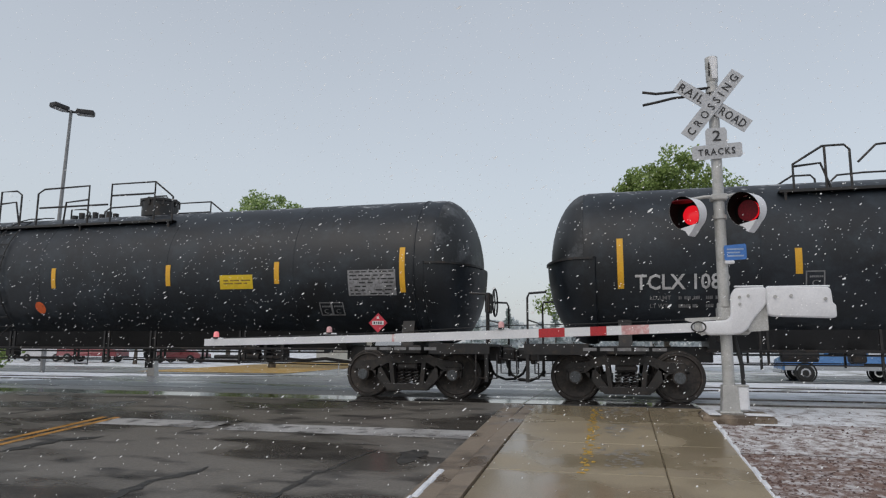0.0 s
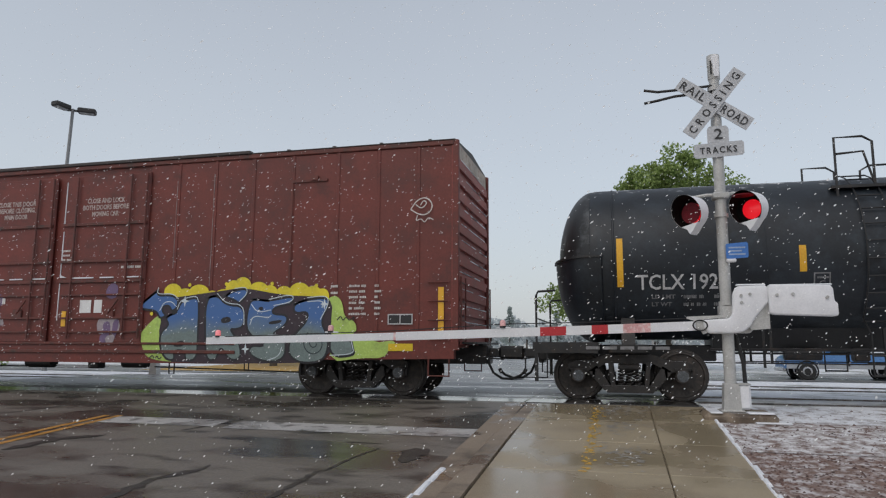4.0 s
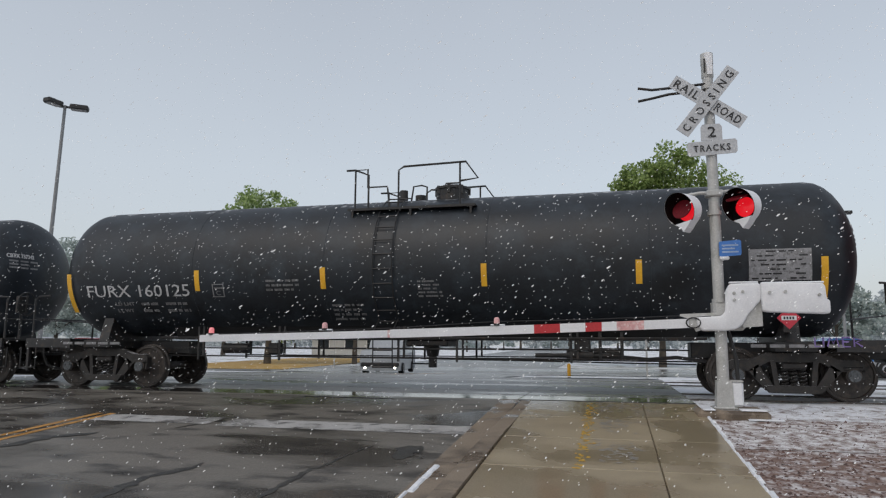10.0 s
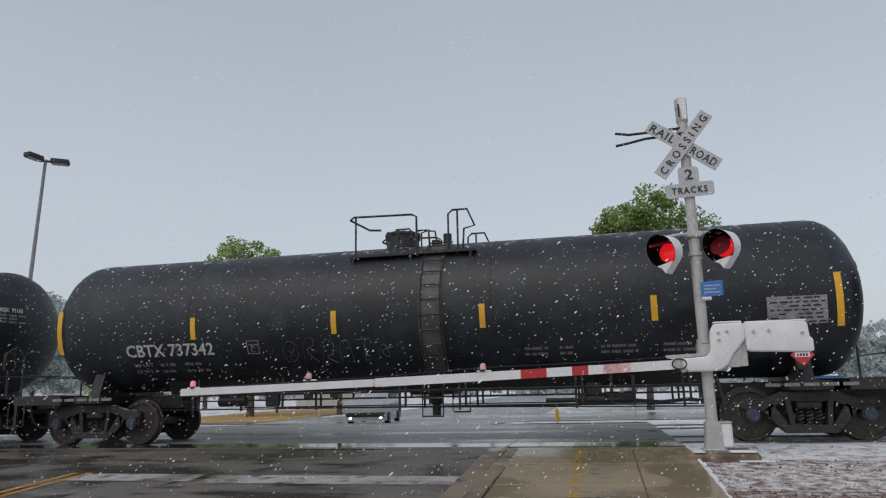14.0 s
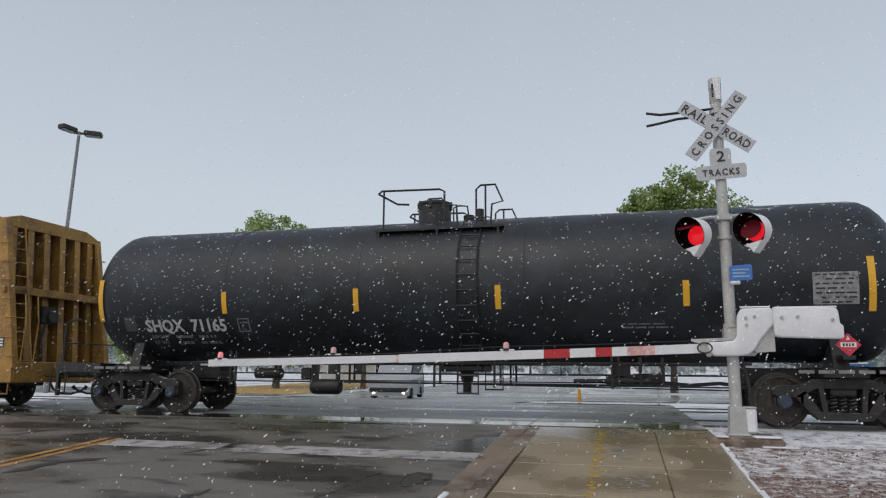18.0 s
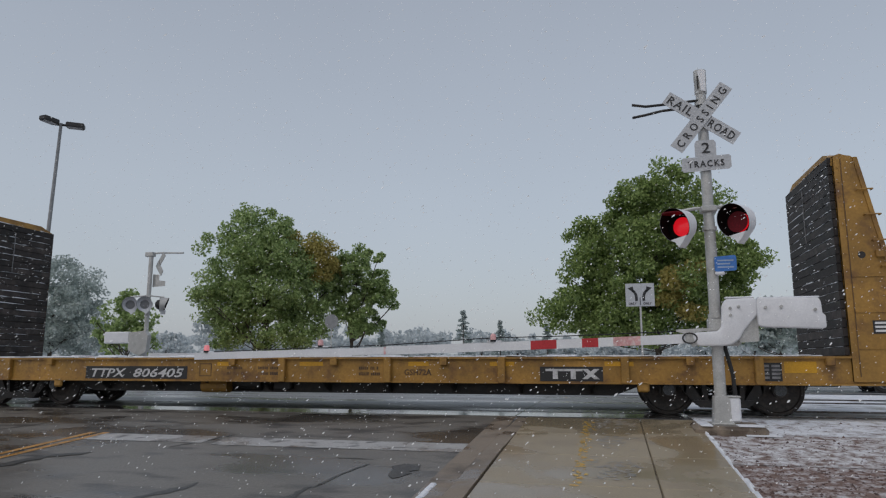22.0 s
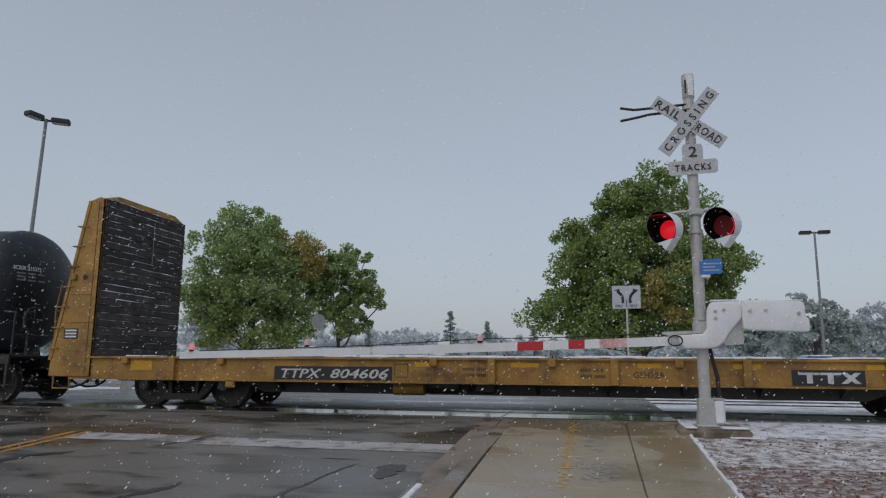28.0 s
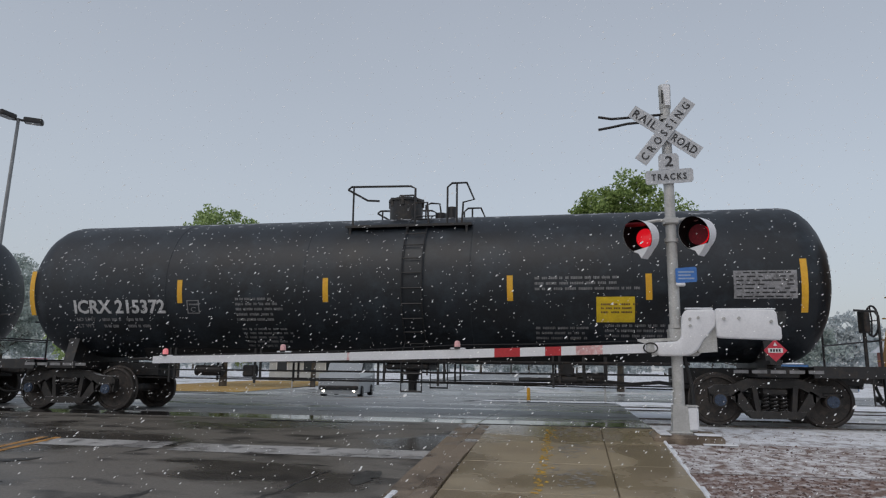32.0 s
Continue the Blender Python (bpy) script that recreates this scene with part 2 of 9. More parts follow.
def glow(name, color, strength, base=(0.4, 0.02, 0.02)):
    m = bpy.data.materials.new(name)
    m.use_nodes = True
    b = m.node_tree.nodes["Principled BSDF"]
    b.inputs["Base Color"].default_value = (*base, 1)
    b.inputs["Emission Color"].default_value, b.inputs["Emission Strength"].default_value = (*color, 1), strength
    b.inputs["Roughness"].default_value = 0.25
    return m


def wet_ground(name, dry, wet, puddle=0.5, scale=0.5, stain=None, stain_scale=1.4, rough_dry=0.55, rough_wet=0.08, grain=60.0, bump=0.35, stretch=(1, 1, 1), snow=0.0):
    """Ground that is wet in patches: darker and glossy there."""
    m = bpy.data.materials.new(name)
    m.use_nodes = True
    n, l = m.node_tree.nodes, m.node_tree.links
    bsdf = n["Principled BSDF"]
    co, mp = n.new("ShaderNodeTexCoord"), n.new("ShaderNodeMapping")
    mp.inputs["Scale"].default_value = stretch
    l.new(co.outputs["Object"], mp.inputs["Vector"])
    big, mid, small = n.new("ShaderNodeTexNoise"), n.new("ShaderNodeTexNoise"), n.new("ShaderNodeTexNoise")
    for tex, s, d in ((big, scale, 6), (mid, stain_scale, 8), (small, grain, 5)):
        tex.inputs["Scale"].default_value, tex.inputs["Detail"].default_value = s, d
    for tex in (big, mid):
        l.new(mp.outputs[0], tex.inputs["Vector"])
    l.new(co.outputs["Object"], small.inputs["Vector"])
    fac = n.new("ShaderNodeMapRange")
    fac.inputs[1].default_value, fac.inputs[2].default_value = 0.62 - 0.3 * puddle, 0.72 - 0.3 * puddle
    l.new(big.outputs["Fac"], fac.inputs[0])
    mix = n.new("ShaderNodeMixRGB")
    mix.inputs[1].default_value, mix.inputs[2].default_value = (*dry, 1), (*wet, 1)
    l.new(fac.outputs[0], mix.inputs["Fac"])
    st = n.new("ShaderNodeMapRange")
    st.inputs[1].default_value, st.inputs[2].default_value = 0.52, 0.68
    l.new(mid.outputs["Fac"], st.inputs[0])
    mix2 = n.new("ShaderNodeMixRGB")
    mix2.inputs[2].default_value = (*(stain or tuple(0.6 * a for a in wet)), 1)
    l.new(st.outputs[0], mix2.inputs["Fac"])
    l.new(mix.outputs[0], mix2.inputs[1])
    mix3 = n.new("ShaderNodeMixRGB")
    mix3.blend_type, mix3.inputs["Fac"].default_value = "OVERLAY", 0.45
    l.new(mix2.outputs[0], mix3.inputs[1])
    l.new(small.outputs["Fac"], mix3.inputs[2])
    last = mix3.outputs[0]
    rg = n.new("ShaderNodeMapRange")
    rg.inputs[3].default_value, rg.inputs[4].default_value = rough_dry, rough_wet
    l.new(fac.outputs[0], rg.inputs[0])
    l.new(last, bsdf.inputs["Base Color"])
    l.new(rg.outputs[0], bsdf.inputs["Roughness"])
    bp = n.new("ShaderNodeBump")
    bp.inputs["Distance"].default_value = 0.006
    inv = n.new("ShaderNodeMapRange")
    inv.inputs[3].default_value, inv.inputs[4].default_value = bump, bump * 0.15
    l.new(fac.outputs[0], inv.inputs[0])
    l.new(inv.outputs[0], bp.inputs["Strength"])
    l.new(small.outputs["Fac"], bp.inputs["Height"])
    l.new(bp.outputs[0], bsdf.inputs["Normal"])
    return m


def patchy(name, a, b, scale=1.2, cover=0.5, rough=0.8, bump=0.6, soft=0.1, grain=18.0):
    """Two ground covers in ragged patches, such as snow on mulch."""
    m = bpy.data.materials.new(name)
    m.use_nodes = True
    n, l = m.node_tree.nodes, m.node_tree.links
    bsdf = n["Principled BSDF"]
    bsdf.inputs["Roughness"].default_value = rough
    co = n.new("ShaderNodeTexCoord")
    t1, t2 = n.new("ShaderNodeTexNoise"), n.new("ShaderNodeTexNoise")
    t1.inputs["Scale"].default_value, t1.inputs["Detail"].default_value, t1.inputs["Roughness"].default_value = scale, 10, 0.72
    t2.inputs["Scale"].default_value, t2.inputs["Detail"].default_value = grain, 6
    l.new(co.outputs["Object"], t1.inputs["Vector"]), l.new(co.outputs["Object"], t2.inputs["Vector"])
    mr = n.new("ShaderNodeMapRange")
    mr.inputs[1].default_value, mr.inputs[2].default_value = 0.5 + (0.5 - cover) * 0.4 - soft, 0.5 + (0.5 - cover) * 0.4 + soft
    l.new(t1.outputs["Fac"], mr.inputs[0])
    va = n.new("ShaderNodeMixRGB")
    va.inputs[1].default_value, va.inputs[2].default_value = (*[0.45 * q for q in a], 1), (*[1.5 * q for q in a], 1)
    l.new(t2.outputs["Fac"], va.inputs["Fac"])
    mx = n.new("ShaderNodeMixRGB")
    mx.inputs[2].default_value = (*b, 1)
    l.new(mr.outputs[0], mx.inputs["Fac"])
    l.new(va.outputs[0], mx.inputs[1])
    l.new(mx.outputs[0], bsdf.inputs["Base Color"])
    bp = n.new("ShaderNodeBump")
    bp.inputs["Strength"].default_value, bp.inputs["Distance"].default_value = bump, 0.03
    l.new(t2.outputs["Fac"], bp.inputs["Height"])
    l.new(bp.outputs[0], bsdf.inputs["Normal"])
    return m


SNOW = (0.78, 0.80, 0.84)
M_asphalt = wet_ground("wet_asphalt", (0.165, 0.150, 0.130), (0.078, 0.070, 0.060), puddle=0.50, scale=0.55, stain=(0.040, 0.036, 0.032), stain_scale=2.2, grain=30, rough_dry=0.42, rough_wet=0.20, stretch=(0.55, 1.25, 1), bump=1.0)
M_asphalt_pale = wet_ground("worn_pale_asphalt", (0.21, 0.20, 0.185), (0.115, 0.108, 0.096), puddle=0.45, scale=0.8, stain=(0.075, 0.07, 0.06), stain_scale=4.0, grain=34, rough_dry=0.5, rough_wet=0.2, stretch=(0.7, 1.3, 1), bump=0.7)
M_crossing = wet_ground("wet_crossing_surface", (0.075, 0.072, 0.070), (0.042, 0.040, 0.038), puddle=0.9, scale=0.5, rough_dry=0.28, rough_wet=0.06, bump=0.2, stretch=(0.3, 1.5, 1))
M_slush = wet_ground("slushy_road", (0.24, 0.245, 0.25), (0.15, 0.153, 0.157), puddle=0.5, scale=0.35, stain=(0.24, 0.24, 0.24), stain_scale=0.8, rough_dry=0.5, rough_wet=0.22, stretch=(0.25, 1.6, 1))
M_walk = wet_ground("wet_concrete_walk", (0.34, 0.28, 0.188), (0.265, 0.217, 0.142), puddle=0.6, scale=0.6, stain=(0.29, 0.235, 0.16), rough_dry=0.45, rough_wet=0.16, grain=90, bump=0.2)
M_curb = wet_ground("wet_concrete_curb", (0.24, 0.19, 0.14), (0.15, 0.115, 0.085), puddle=0.4, scale=1.5, rough_dry=0.55, rough_wet=0.2)
M_paint_white = wet_ground("worn_white_paint", (0.42, 0.41, 0.40), (0.33, 0.32, 0.31), puddle=0.5, scale=1.0, stain=(0.12, 0.115, 0.11), stain_scale=5.0, rough_dry=0.5, rough_wet=0.2)
M_paint_yellow = wet_ground("worn_yellow_paint", (0.50, 0.24, 0.045), (0.40, 0.19, 0.035), puddle=0.5, scale=1.0, stain=(0.16, 0.09, 0.03), stain_scale=6.0, rough_dry=0.5, rough_wet=0.2)
M_snowgrass = patchy("snow_on_grass", (0.10, 0.10, 0.05), SNOW, scale=0.7, cover=0.72, grain=9)
M_mulch = patchy("snow_on_mulch", (0.20, 0.130, 0.105), (0.62, 0.60, 0.605), scale=7.5, cover=0.37, soft=0.08, grain=22, bump=1.0)
M_ballast = patchy("wet_dark_ballast", (0.05, 0.046, 0.045), SNOW, scale=2.2, cover=0.34, soft=0.06, grain=30, bump=0.9)
M_ballast_wet = patchy("wet_black_ballast", (0.030, 0.027, 0.026), (0.30, 0.29, 0.29), scale=3.0, cover=0.16, soft=0.06, grain=34, bump=0.9)
M_thin_snow = patchy("thin_clinging_snow", (0.20, 0.08, 0.07), (0.55, 0.53, 0.53), scale=3.0, cover=0.5, soft=0.2)
M_snow = patchy("lying_snow", (0.62, 0.64, 0.68), SNOW, scale=3.0, cover=0.7, rough=0.7, bump=0.35)
M_tan_grass = patchy("dry_tan_grass", (0.46, 0.28, 0.07), (0.60, 0.52, 0.38), scale=2.0, cover=0.25)
M_rail = material("worn_rail_steel", (0.16, 0.15, 0.145), rough=0.3, metal=0.8, dirt=(0.09, 0.05, 0.03))
M_tank_frost = material("frosted_tank_end", (0.016, 0.018, 0.020), rough=0.5, var=0.4, scale=0.8, fine=30, bump=0.05, dirt=(0.13, 0.14, 0.15), dirt_amount=0.35, snow=0.12)
M_tank = material("black_tank_paint", (0.0100, 0.0140, 0.0195), rough=0.46, var=0.5, scale=1.1, fine=26, bump=0.20, spec=0.48, dirt=(0.024, 0.033, 0.043), dirt_amount=0.38, snow=0.05)
M_tank_grey = material("grimy_grey_band", (0.075, 0.080, 0.080), rough=0.5, var=0.4, scale=2, fine=20, bump=0.1, dirt=(0.03, 0.03, 0.03))
M_black = material("black_steel", (0.016, 0.016, 0.017), rough=0.5, var=0.4, scale=4, dirt=(0.05, 0.035, 0.026), dirt_amount=0.3, snow=0.10)
M_truck = material("grimy_cast_steel", (0.026, 0.024, 0.023), rough=0.62, var=0.45, scale=5, dirt=(0.048, 0.037, 0.030), dirt_amount=0.35, bump=0.3, snow=0.10)
M_wheel = material("wheel_steel", (0.038, 0.032, 0.029), rough=0.6, metal=0.0, var=0.45, scale=6, fine=24, bump=0.2, dirt=(0.075, 0.058, 0.046), dirt_amount=0.4)
M_cap_blue = material("blue_bearing_cap", (0.045, 0.07, 0.12), rough=0.5, scale=20, dirt=(0.03, 0.03, 0.03))
M_cap_grey = material("grey_bearing_cap", (0.10, 0.11, 0.12), rough=0.5, scale=20, dirt=(0.03, 0.03, 0.03))
M_reflect = material("yellow_reflective_tape", (0.78, 0.42, 0.03), rough=0.4, var=0.08, scale=3, bump=0.02)
M_white_ink = material("white_stencil_paint", (0.55, 0.55, 0.56), rough=0.6, var=0.12, scale=4, bump=0.02, dirt=(0.25, 0.25, 0.25), dirt_amount=0.25)
M_dim_ink = material("faded_stencil_paint", (0.20, 0.20, 0.205), rough=0.6, var=0.3, scale=8, bump=0.02)
M_grey_panel = material("grey_data_panel", (0.28, 0.28, 0.29), rough=0.6, var=0.2, scale=8, bump=0.02, dirt=(0.08, 0.08, 0.08))
M_yellow_sign = material("yellow_label", (0.72, 0.50, 0.02), rough=0.5, var=0.1, scale=6, bump=0.02)
M_orange = material("orange_dot_paint", (0.72, 0.12, 0.02), rough=0.5, var=0.1, scale=6, bump=0.02)
M_red_sign = material("red_placard", (0.55, 0.035, 0.06), rough=0.4, var=0.1, scale=8, bump=0.02)
M_white = material("white_paint", (0.72, 0.72, 0.72), rough=0.45, var=0.06, scale=4, bump=0.04, dirt=(0.5, 0.5, 0.5), dirt_amount=0.15)
M_boxcar = material("oxide_red_paint", (0.150, 0.031, 0.023), rough=0.55, var=0.16, scale=1.2, fine=22, bump=0.08, dirt=(0.095, 0.026, 0.021), dirt_amount=0.42)
M_boxcar_dark = material("oxide_red_trim", (0.12, 0.030, 0.022), rough=0.55, var=0.2, scale=2, fine=22, bump=0.08, dirt=(0.05, 0.03, 0.025))
M_boxcar_end = material("boxcar_end_steel", (0.27, 0.065, 0.052), rough=0.55, var=0.2, scale=1.5, fine=22, bump=0.1, snow=0.16)
M_rust_roof = material("weathered_roof", (0.05, 0.04, 0.037), rough=0.6, var=0.3, scale=3, snow=0.25)
# dark mustard: rust on beads and print, painted shade between the bulkhead ribs
M_flat_rust_shade = material("rusty_shaded_mustard", (0.15, 0.085, 0.035), rough=0.7, var=0.4, scale=2, fine=20, bump=0.15, dirt=(0.06, 0.04, 0.03), dirt_amount=0.45)
M_flat = material("mustard_car_paint", (0.335, 0.182, 0.036), rough=0.55, var=0.28, scale=1.3, fine=25, bump=0.1, dirt=(0.145, 0.072, 0.028), dirt_amount=0.38)
M_flat_bright = material("fresh_yellow_patch", (0.56, 0.29, 0.012), rough=0.5, var=0.1, scale=3)
M_deck = material("snowy_plank_deck", (0.10, 0.075, 0.055), rough=0.7, var=0.35, scale=3, fine=30, bump=0.3, snow=0.20, random_part=0.2)
M_plank = material("dark_wet_planks", (0.026, 0.021, 0.019), spec=0.35, rough=0.6, var=0.55, scale=2.4, fine=30, bump=0.5, dirt=(0.062, 0.050, 0.043), dirt_amount=0.40, random_part=0.5, snow=0.15)
M_galv = material("galvanized_steel", (0.47, 0.47, 0.46), rough=0.5, metal=0.2, var=0.12, scale=4, fine=60, bump=0.05, dirt=(0.36, 0.36, 0.34), dirt_amount=0.3)
M_gatewhite = material("snowy_white_casting", (0.74, 0.75, 0.78), rough=0.55, var=0.05, scale=5, bump=0.08)
M_arm_white = material("white_arm_sheeting", (0.72, 0.73, 0.76), rough=0.4, var=0.05, scale=3, bump=0.02, snow=0.1)
M_arm_red = material("red_arm_sheeting", (0.44, 0.022, 0.030), rough=0.4, var=0.08, scale=3, bump=0.02)
M_signwhite = material("white_sign_sheeting", (0.46, 0.475, 0.50), rough=0.45, var=0.06, scale=5, bump=0.02)
M_signblack = material("black_sign_ink", (0.02, 0.02, 0.022), rough=0.5, var=0.1, scale=5, bump=0.0)
M_blue = material("blue_sign_sheeting", (0.045, 0.17, 0.50), rough=0.4, var=0.08, scale=6, bump=0.02)
M_lining = material("matt_black_lining", (0.005, 0.005, 0.005), rough=0.85, var=0.2, scale=10, bump=0.05, spec=0.15)
M_lampblack = material("black_lamp_hood", (0.014, 0.014, 0.015), rough=0.5, var=0.2, scale=10, bump=0.05)
M_lens_on = glow("lit_red_lens", (1.0, 0.012, 0.025), 0.62, (0.35, 0.01, 0.015))
M_lens_off = material("dark_red_lens", (0.13, 0.006, 0.012), spec=0.2, rough=0.5, var=0.15, scale=20, bump=0.05)
M_tip_on = glow("lit_arm_lamp", (1.0, 0.16, 0.20), 0.35, (0.7, 0.3, 0.3))
M_tip_off = material("arm_lamp_lens", (0.72, 0.40, 0.40), rough=0.3, var=0.1, scale=20, bump=0.02)
M_headlight = glow("lit_headlamp", (1.0, 0.93, 0.78), 9.0, (0.8, 0.8, 0.8))
M_rubber = material("black_rubber", (0.015, 0.015, 0.015), rough=0.7, var=0.2, scale=8)
M_carblue = material("blue_car_paint", (0.05, 0.17, 0.40), rough=0.3, var=0.06, scale=2, bump=0.0, coat=0.5, snow=0.1)
M_carwhite = material("white_car_paint", (0.6, 0.6, 0.62), rough=0.3, var=0.04, scale=2, bump=0.0, coat=0.5, snow=0.3)
M_carsilver = material("silver_car_paint", (0.34, 0.36, 0.38), rough=0.35, var=0.08, scale=2, bump=0.0, coat=0.3)
M_carred = material("red_car_paint", (0.22, 0.05, 0.06), rough=0.3, var=0.06, scale=2, bump=0.0, coat=0.5, snow=0.2)
M_cargrey = material("grey_car_paint", (0.10, 0.105, 0.11), rough=0.3, var=0.06, scale=2, bump=0.0, coat=0.5, snow=0.2)
M_chrome = material("chrome", (0.5, 0.5, 0.5), rough=0.15, metal=1.0, var=0.05)
M_glass_dark = material("dark_car_glass", (0.02, 0.025, 0.03), rough=0.05, var=0.05, scale=2, bump=0.0)
M_pole = material("dull_grey_pole", (0.22, 0.225, 0.23), rough=0.5, var=0.12, scale=4, bump=0.05)
M_bark = material("grey_bark", (0.085, 0.07, 0.055), rough=0.85, var=0.35, scale=4, fine=30, bump=0.6)

# ---- ground, road, walk, tracks ----
def gz(y):
    """Height of the ground: a ramp up to the tracks, level over them, a gentle fall beyond."""
    if y < 0:
        return -0.816
    if y < 12:
        return -0.068 * (12 - y)
    if y < 21:
        return 0.0
    if y < 33:
        return -0.035 * (y - 21)
    return -0.42 + 0.72 * min(1.0, (y - 33) / 87)


STEPS = (-400, -60, -20, -8, 0, 2, 4, 6, 8, 10, 12, 21, 27, 33, 45, 60, 120, 400, 2500)


def sheet(g, x0, x1, y0, y1, dz, thick=0.0):
    """A strip that follows the ground from y0 to y1."""
    ys = [y0] + [y for y in STEPS if y0 < y < y1] + [y1]
    top = [(x, y, gz(y) + dz) for y in ys for x in (x0, x1)]
    n = len(ys)
    g.add(top, [(2 * k, 2 * k + 1, 2 * k + 3, 2 * k + 2) for k in range(n - 1)])
    if thick:
        low = [(x, y, z - thick) for x, y, z in top]
        g.add(top + low, [(2 * k, 2 * k + 2, 2 * k + 2 + 2 * n, 2 * k + 2 * n) for k in range(n - 1)] + [(2 * k + 1, 2 * k + 1 + 2 * n, 2 * k + 3 + 2 * n, 2 * k + 3) for k in range(n - 1)]
              + [(0, 2 * n, 2 * n + 1, 1), (2 * n - 2, 2 * n - 1, 4 * n - 1, 4 * n - 2)])
    return g


ROAD_L, ROAD_R, WALK_L, WALK_R = -14.4, -1.92, -1.36, 1.28
tagged(part("ground", sheet(G(), -2500, 2500, -400, 2500, -0.03), M_snowgrass, None), "snow-covered grassy ground reaching the horizon", "ground", kind="structure")
road = tagged(part("road", sheet(G(), ROAD_L, ROAD_R, -120, 12.35, 0.0), M_asphalt, None), "wet dark asphalt road with puddles and cracks", "road", kind="structure")
tagged(part("road_beyond", sheet(G(), ROAD_L, -3.2, 20.6, 120, 0.0), M_slush, None), "wet grey asphalt road beyond the tracks", "road", kind="structure")
tagged(part("side_street", sheet(G(), -90, 60, 33, 41, 0.004), M_slush, None), "wet grey asphalt street beyond the railway", "road", kind="structure")
crossing = tagged(part("crossing", G().box(-16.6, 1.35, 12.3, 20.65, -0.34, -0.12), M_crossing, None), "wet grey level crossing between the rails", "road", kind="structure")
for y0, y1 in ((12.35, 13.33), (13.48, 14.82), (14.97, 16.42), (16.44, 17.93), (18.08, 19.42), (19.57, 20.6)):
    for k in range(6):
        part("crossing_panel", G().box(-16.6 + k * 2.99, -16.6 + k * 2.99 + 2.98, y0, y1, -0.3, 0.0, 0.008), M_crossing if y1 < 14.5 else M_slush, crossing)
for y in (13.40, 14.90, 18.0, 19.5):
    g = G()
    g.prism([(y - 0.036, 0.0), (y + 0.036, 0.0), (y + 0.036, -0.03), (y + 0.01, -0.05), (y + 0.01, -0.13), (y + 0.07, -0.16), (y - 0.07, -0.16), (y - 0.01, -0.13), (y - 0.01, -0.05), (y - 0.036, -0.03)], "x", -300, 300)
    tagged(part("rail", g, M_rail, None), "worn wet steel rail set in the crossing", "rail", "rails of the two tracks", "structure")
for name, x0, x1 in (("ballast_east", 1.36, 300), ("ballast_west", -300, -16.6)):
    for yc, mat, state in ((14.15, M_ballast_wet, "wet black ballast of the near track"), (18.75, M_ballast, "wet dark ballast dusted with snow")):
        g = G().prism([(yc - 2.1, -0.22), (yc - 1.35, -0.075), (yc + 1.35, -0.075), (yc + 2.1, -0.22)], "x", x0, x1)
        tagged(part(name, g, mat, None), state, "ballast", kind="structure")
    g = G()
    g.box(x0, x1, 15.55, 17.35, -0.2, -0.055)
    g.box(x0, x1, 20.2, 23.2, -0.2, -0.06)
    tagged(part("snow_bank_" + name[8:], g, M_snow, None), "strip of lying snow between the tracks", "snow", kind="structure")
# sleepers beside the crossing
tie = G().box(-0.12, 0.12, -1.3, 1.3, -0.24, -0.055, 0.015).mesh("sleeper", [M_bark])
for yc in (14.15, 18.75):
    for k in range(40):
        ob = new("sleeper", tie)
        ob.location = (1.65 + 0.53 * k, yc, 0)
        tagged(ob, "dark wet timber railway sleeper", "sleeper", "railway sleepers", "structure")

# the walk: separate slabs, joints between them
walk_base = tagged(part("walk_bed", sheet(G(), WALK_L - 0.02, WALK_R + 0.02, -12, 11.72, 0.02), M_curb, None), "concrete bed of the walk", "pavement", kind="structure")


def slab(x0, x1, y0, y1):
    g, e = G(), 0.008
    z0, z1 = gz(y0) + 0.055, gz(y1) + 0.055
    v = [(x0, y0, z0 - 0.012), (x1, y0, z0 - 0.012), (x1, y1, z1 - 0.012), (x0, y1, z1 - 0.012), (x0 + e, y0 + e, z0), (x1 - e, y0 + e, z0), (x1 - e, y1 - e, z1), (x0 + e, y1 - e, z1)]
    v += [(p[0], p[1], p[2] - 0.05) for p in v[:4]]
    g.add(v, [(4, 5, 6, 7), (0, 1, 5, 4), (1, 2, 6, 5), (2, 3, 7, 6), (3, 0, 4, 7), (8, 9, 1, 0), (9, 10, 2, 1), (10, 11, 3, 2), (11, 8, 0, 3)])
    part("concrete_slab", g, M_walk, walk_base)


y = 11.70
while y > -10:
    for x0, x1 in ((WALK_L, 0.435), (0.445, WALK_R)):
        slab(x0, x1, y - 1.49, y)
    y -= 1.5
# curb and gutter along the road
y = 12.1
curb = tagged(part("gutter", sheet(G(), ROAD_R, -1.60, -12, 12.2, 0.006), M_curb, None), "wet concrete gutter", "curb", kind="structure")
while y > -10:
    y0, y1 = y - 2.99, y
    h0, h1 = (0.075 if y < 11 else 0.06), (0.075 if y < 11 else 0.0)
    g = G()
    v = []
    for yy, h in ((y0, h0), (y1, h1)):
        v += [(-1.60, yy, gz(yy) - 0.1), (-1.60, yy, gz(yy) + h - 0.02), (-1.575, yy, gz(yy) + h), (-1.37, yy, gz(yy) + h + 0.003), (-1.37, yy, gz(yy) - 0.1)]
    g.add(v, [(i, (i + 1) % 5, (i + 1) % 5 + 5, i + 5) for i in range(5)] + [(0, 1, 2, 3, 4), (9, 8, 7, 6, 5)])
    part("curb_stone", g, M_curb, curb)
    y -= 3.0
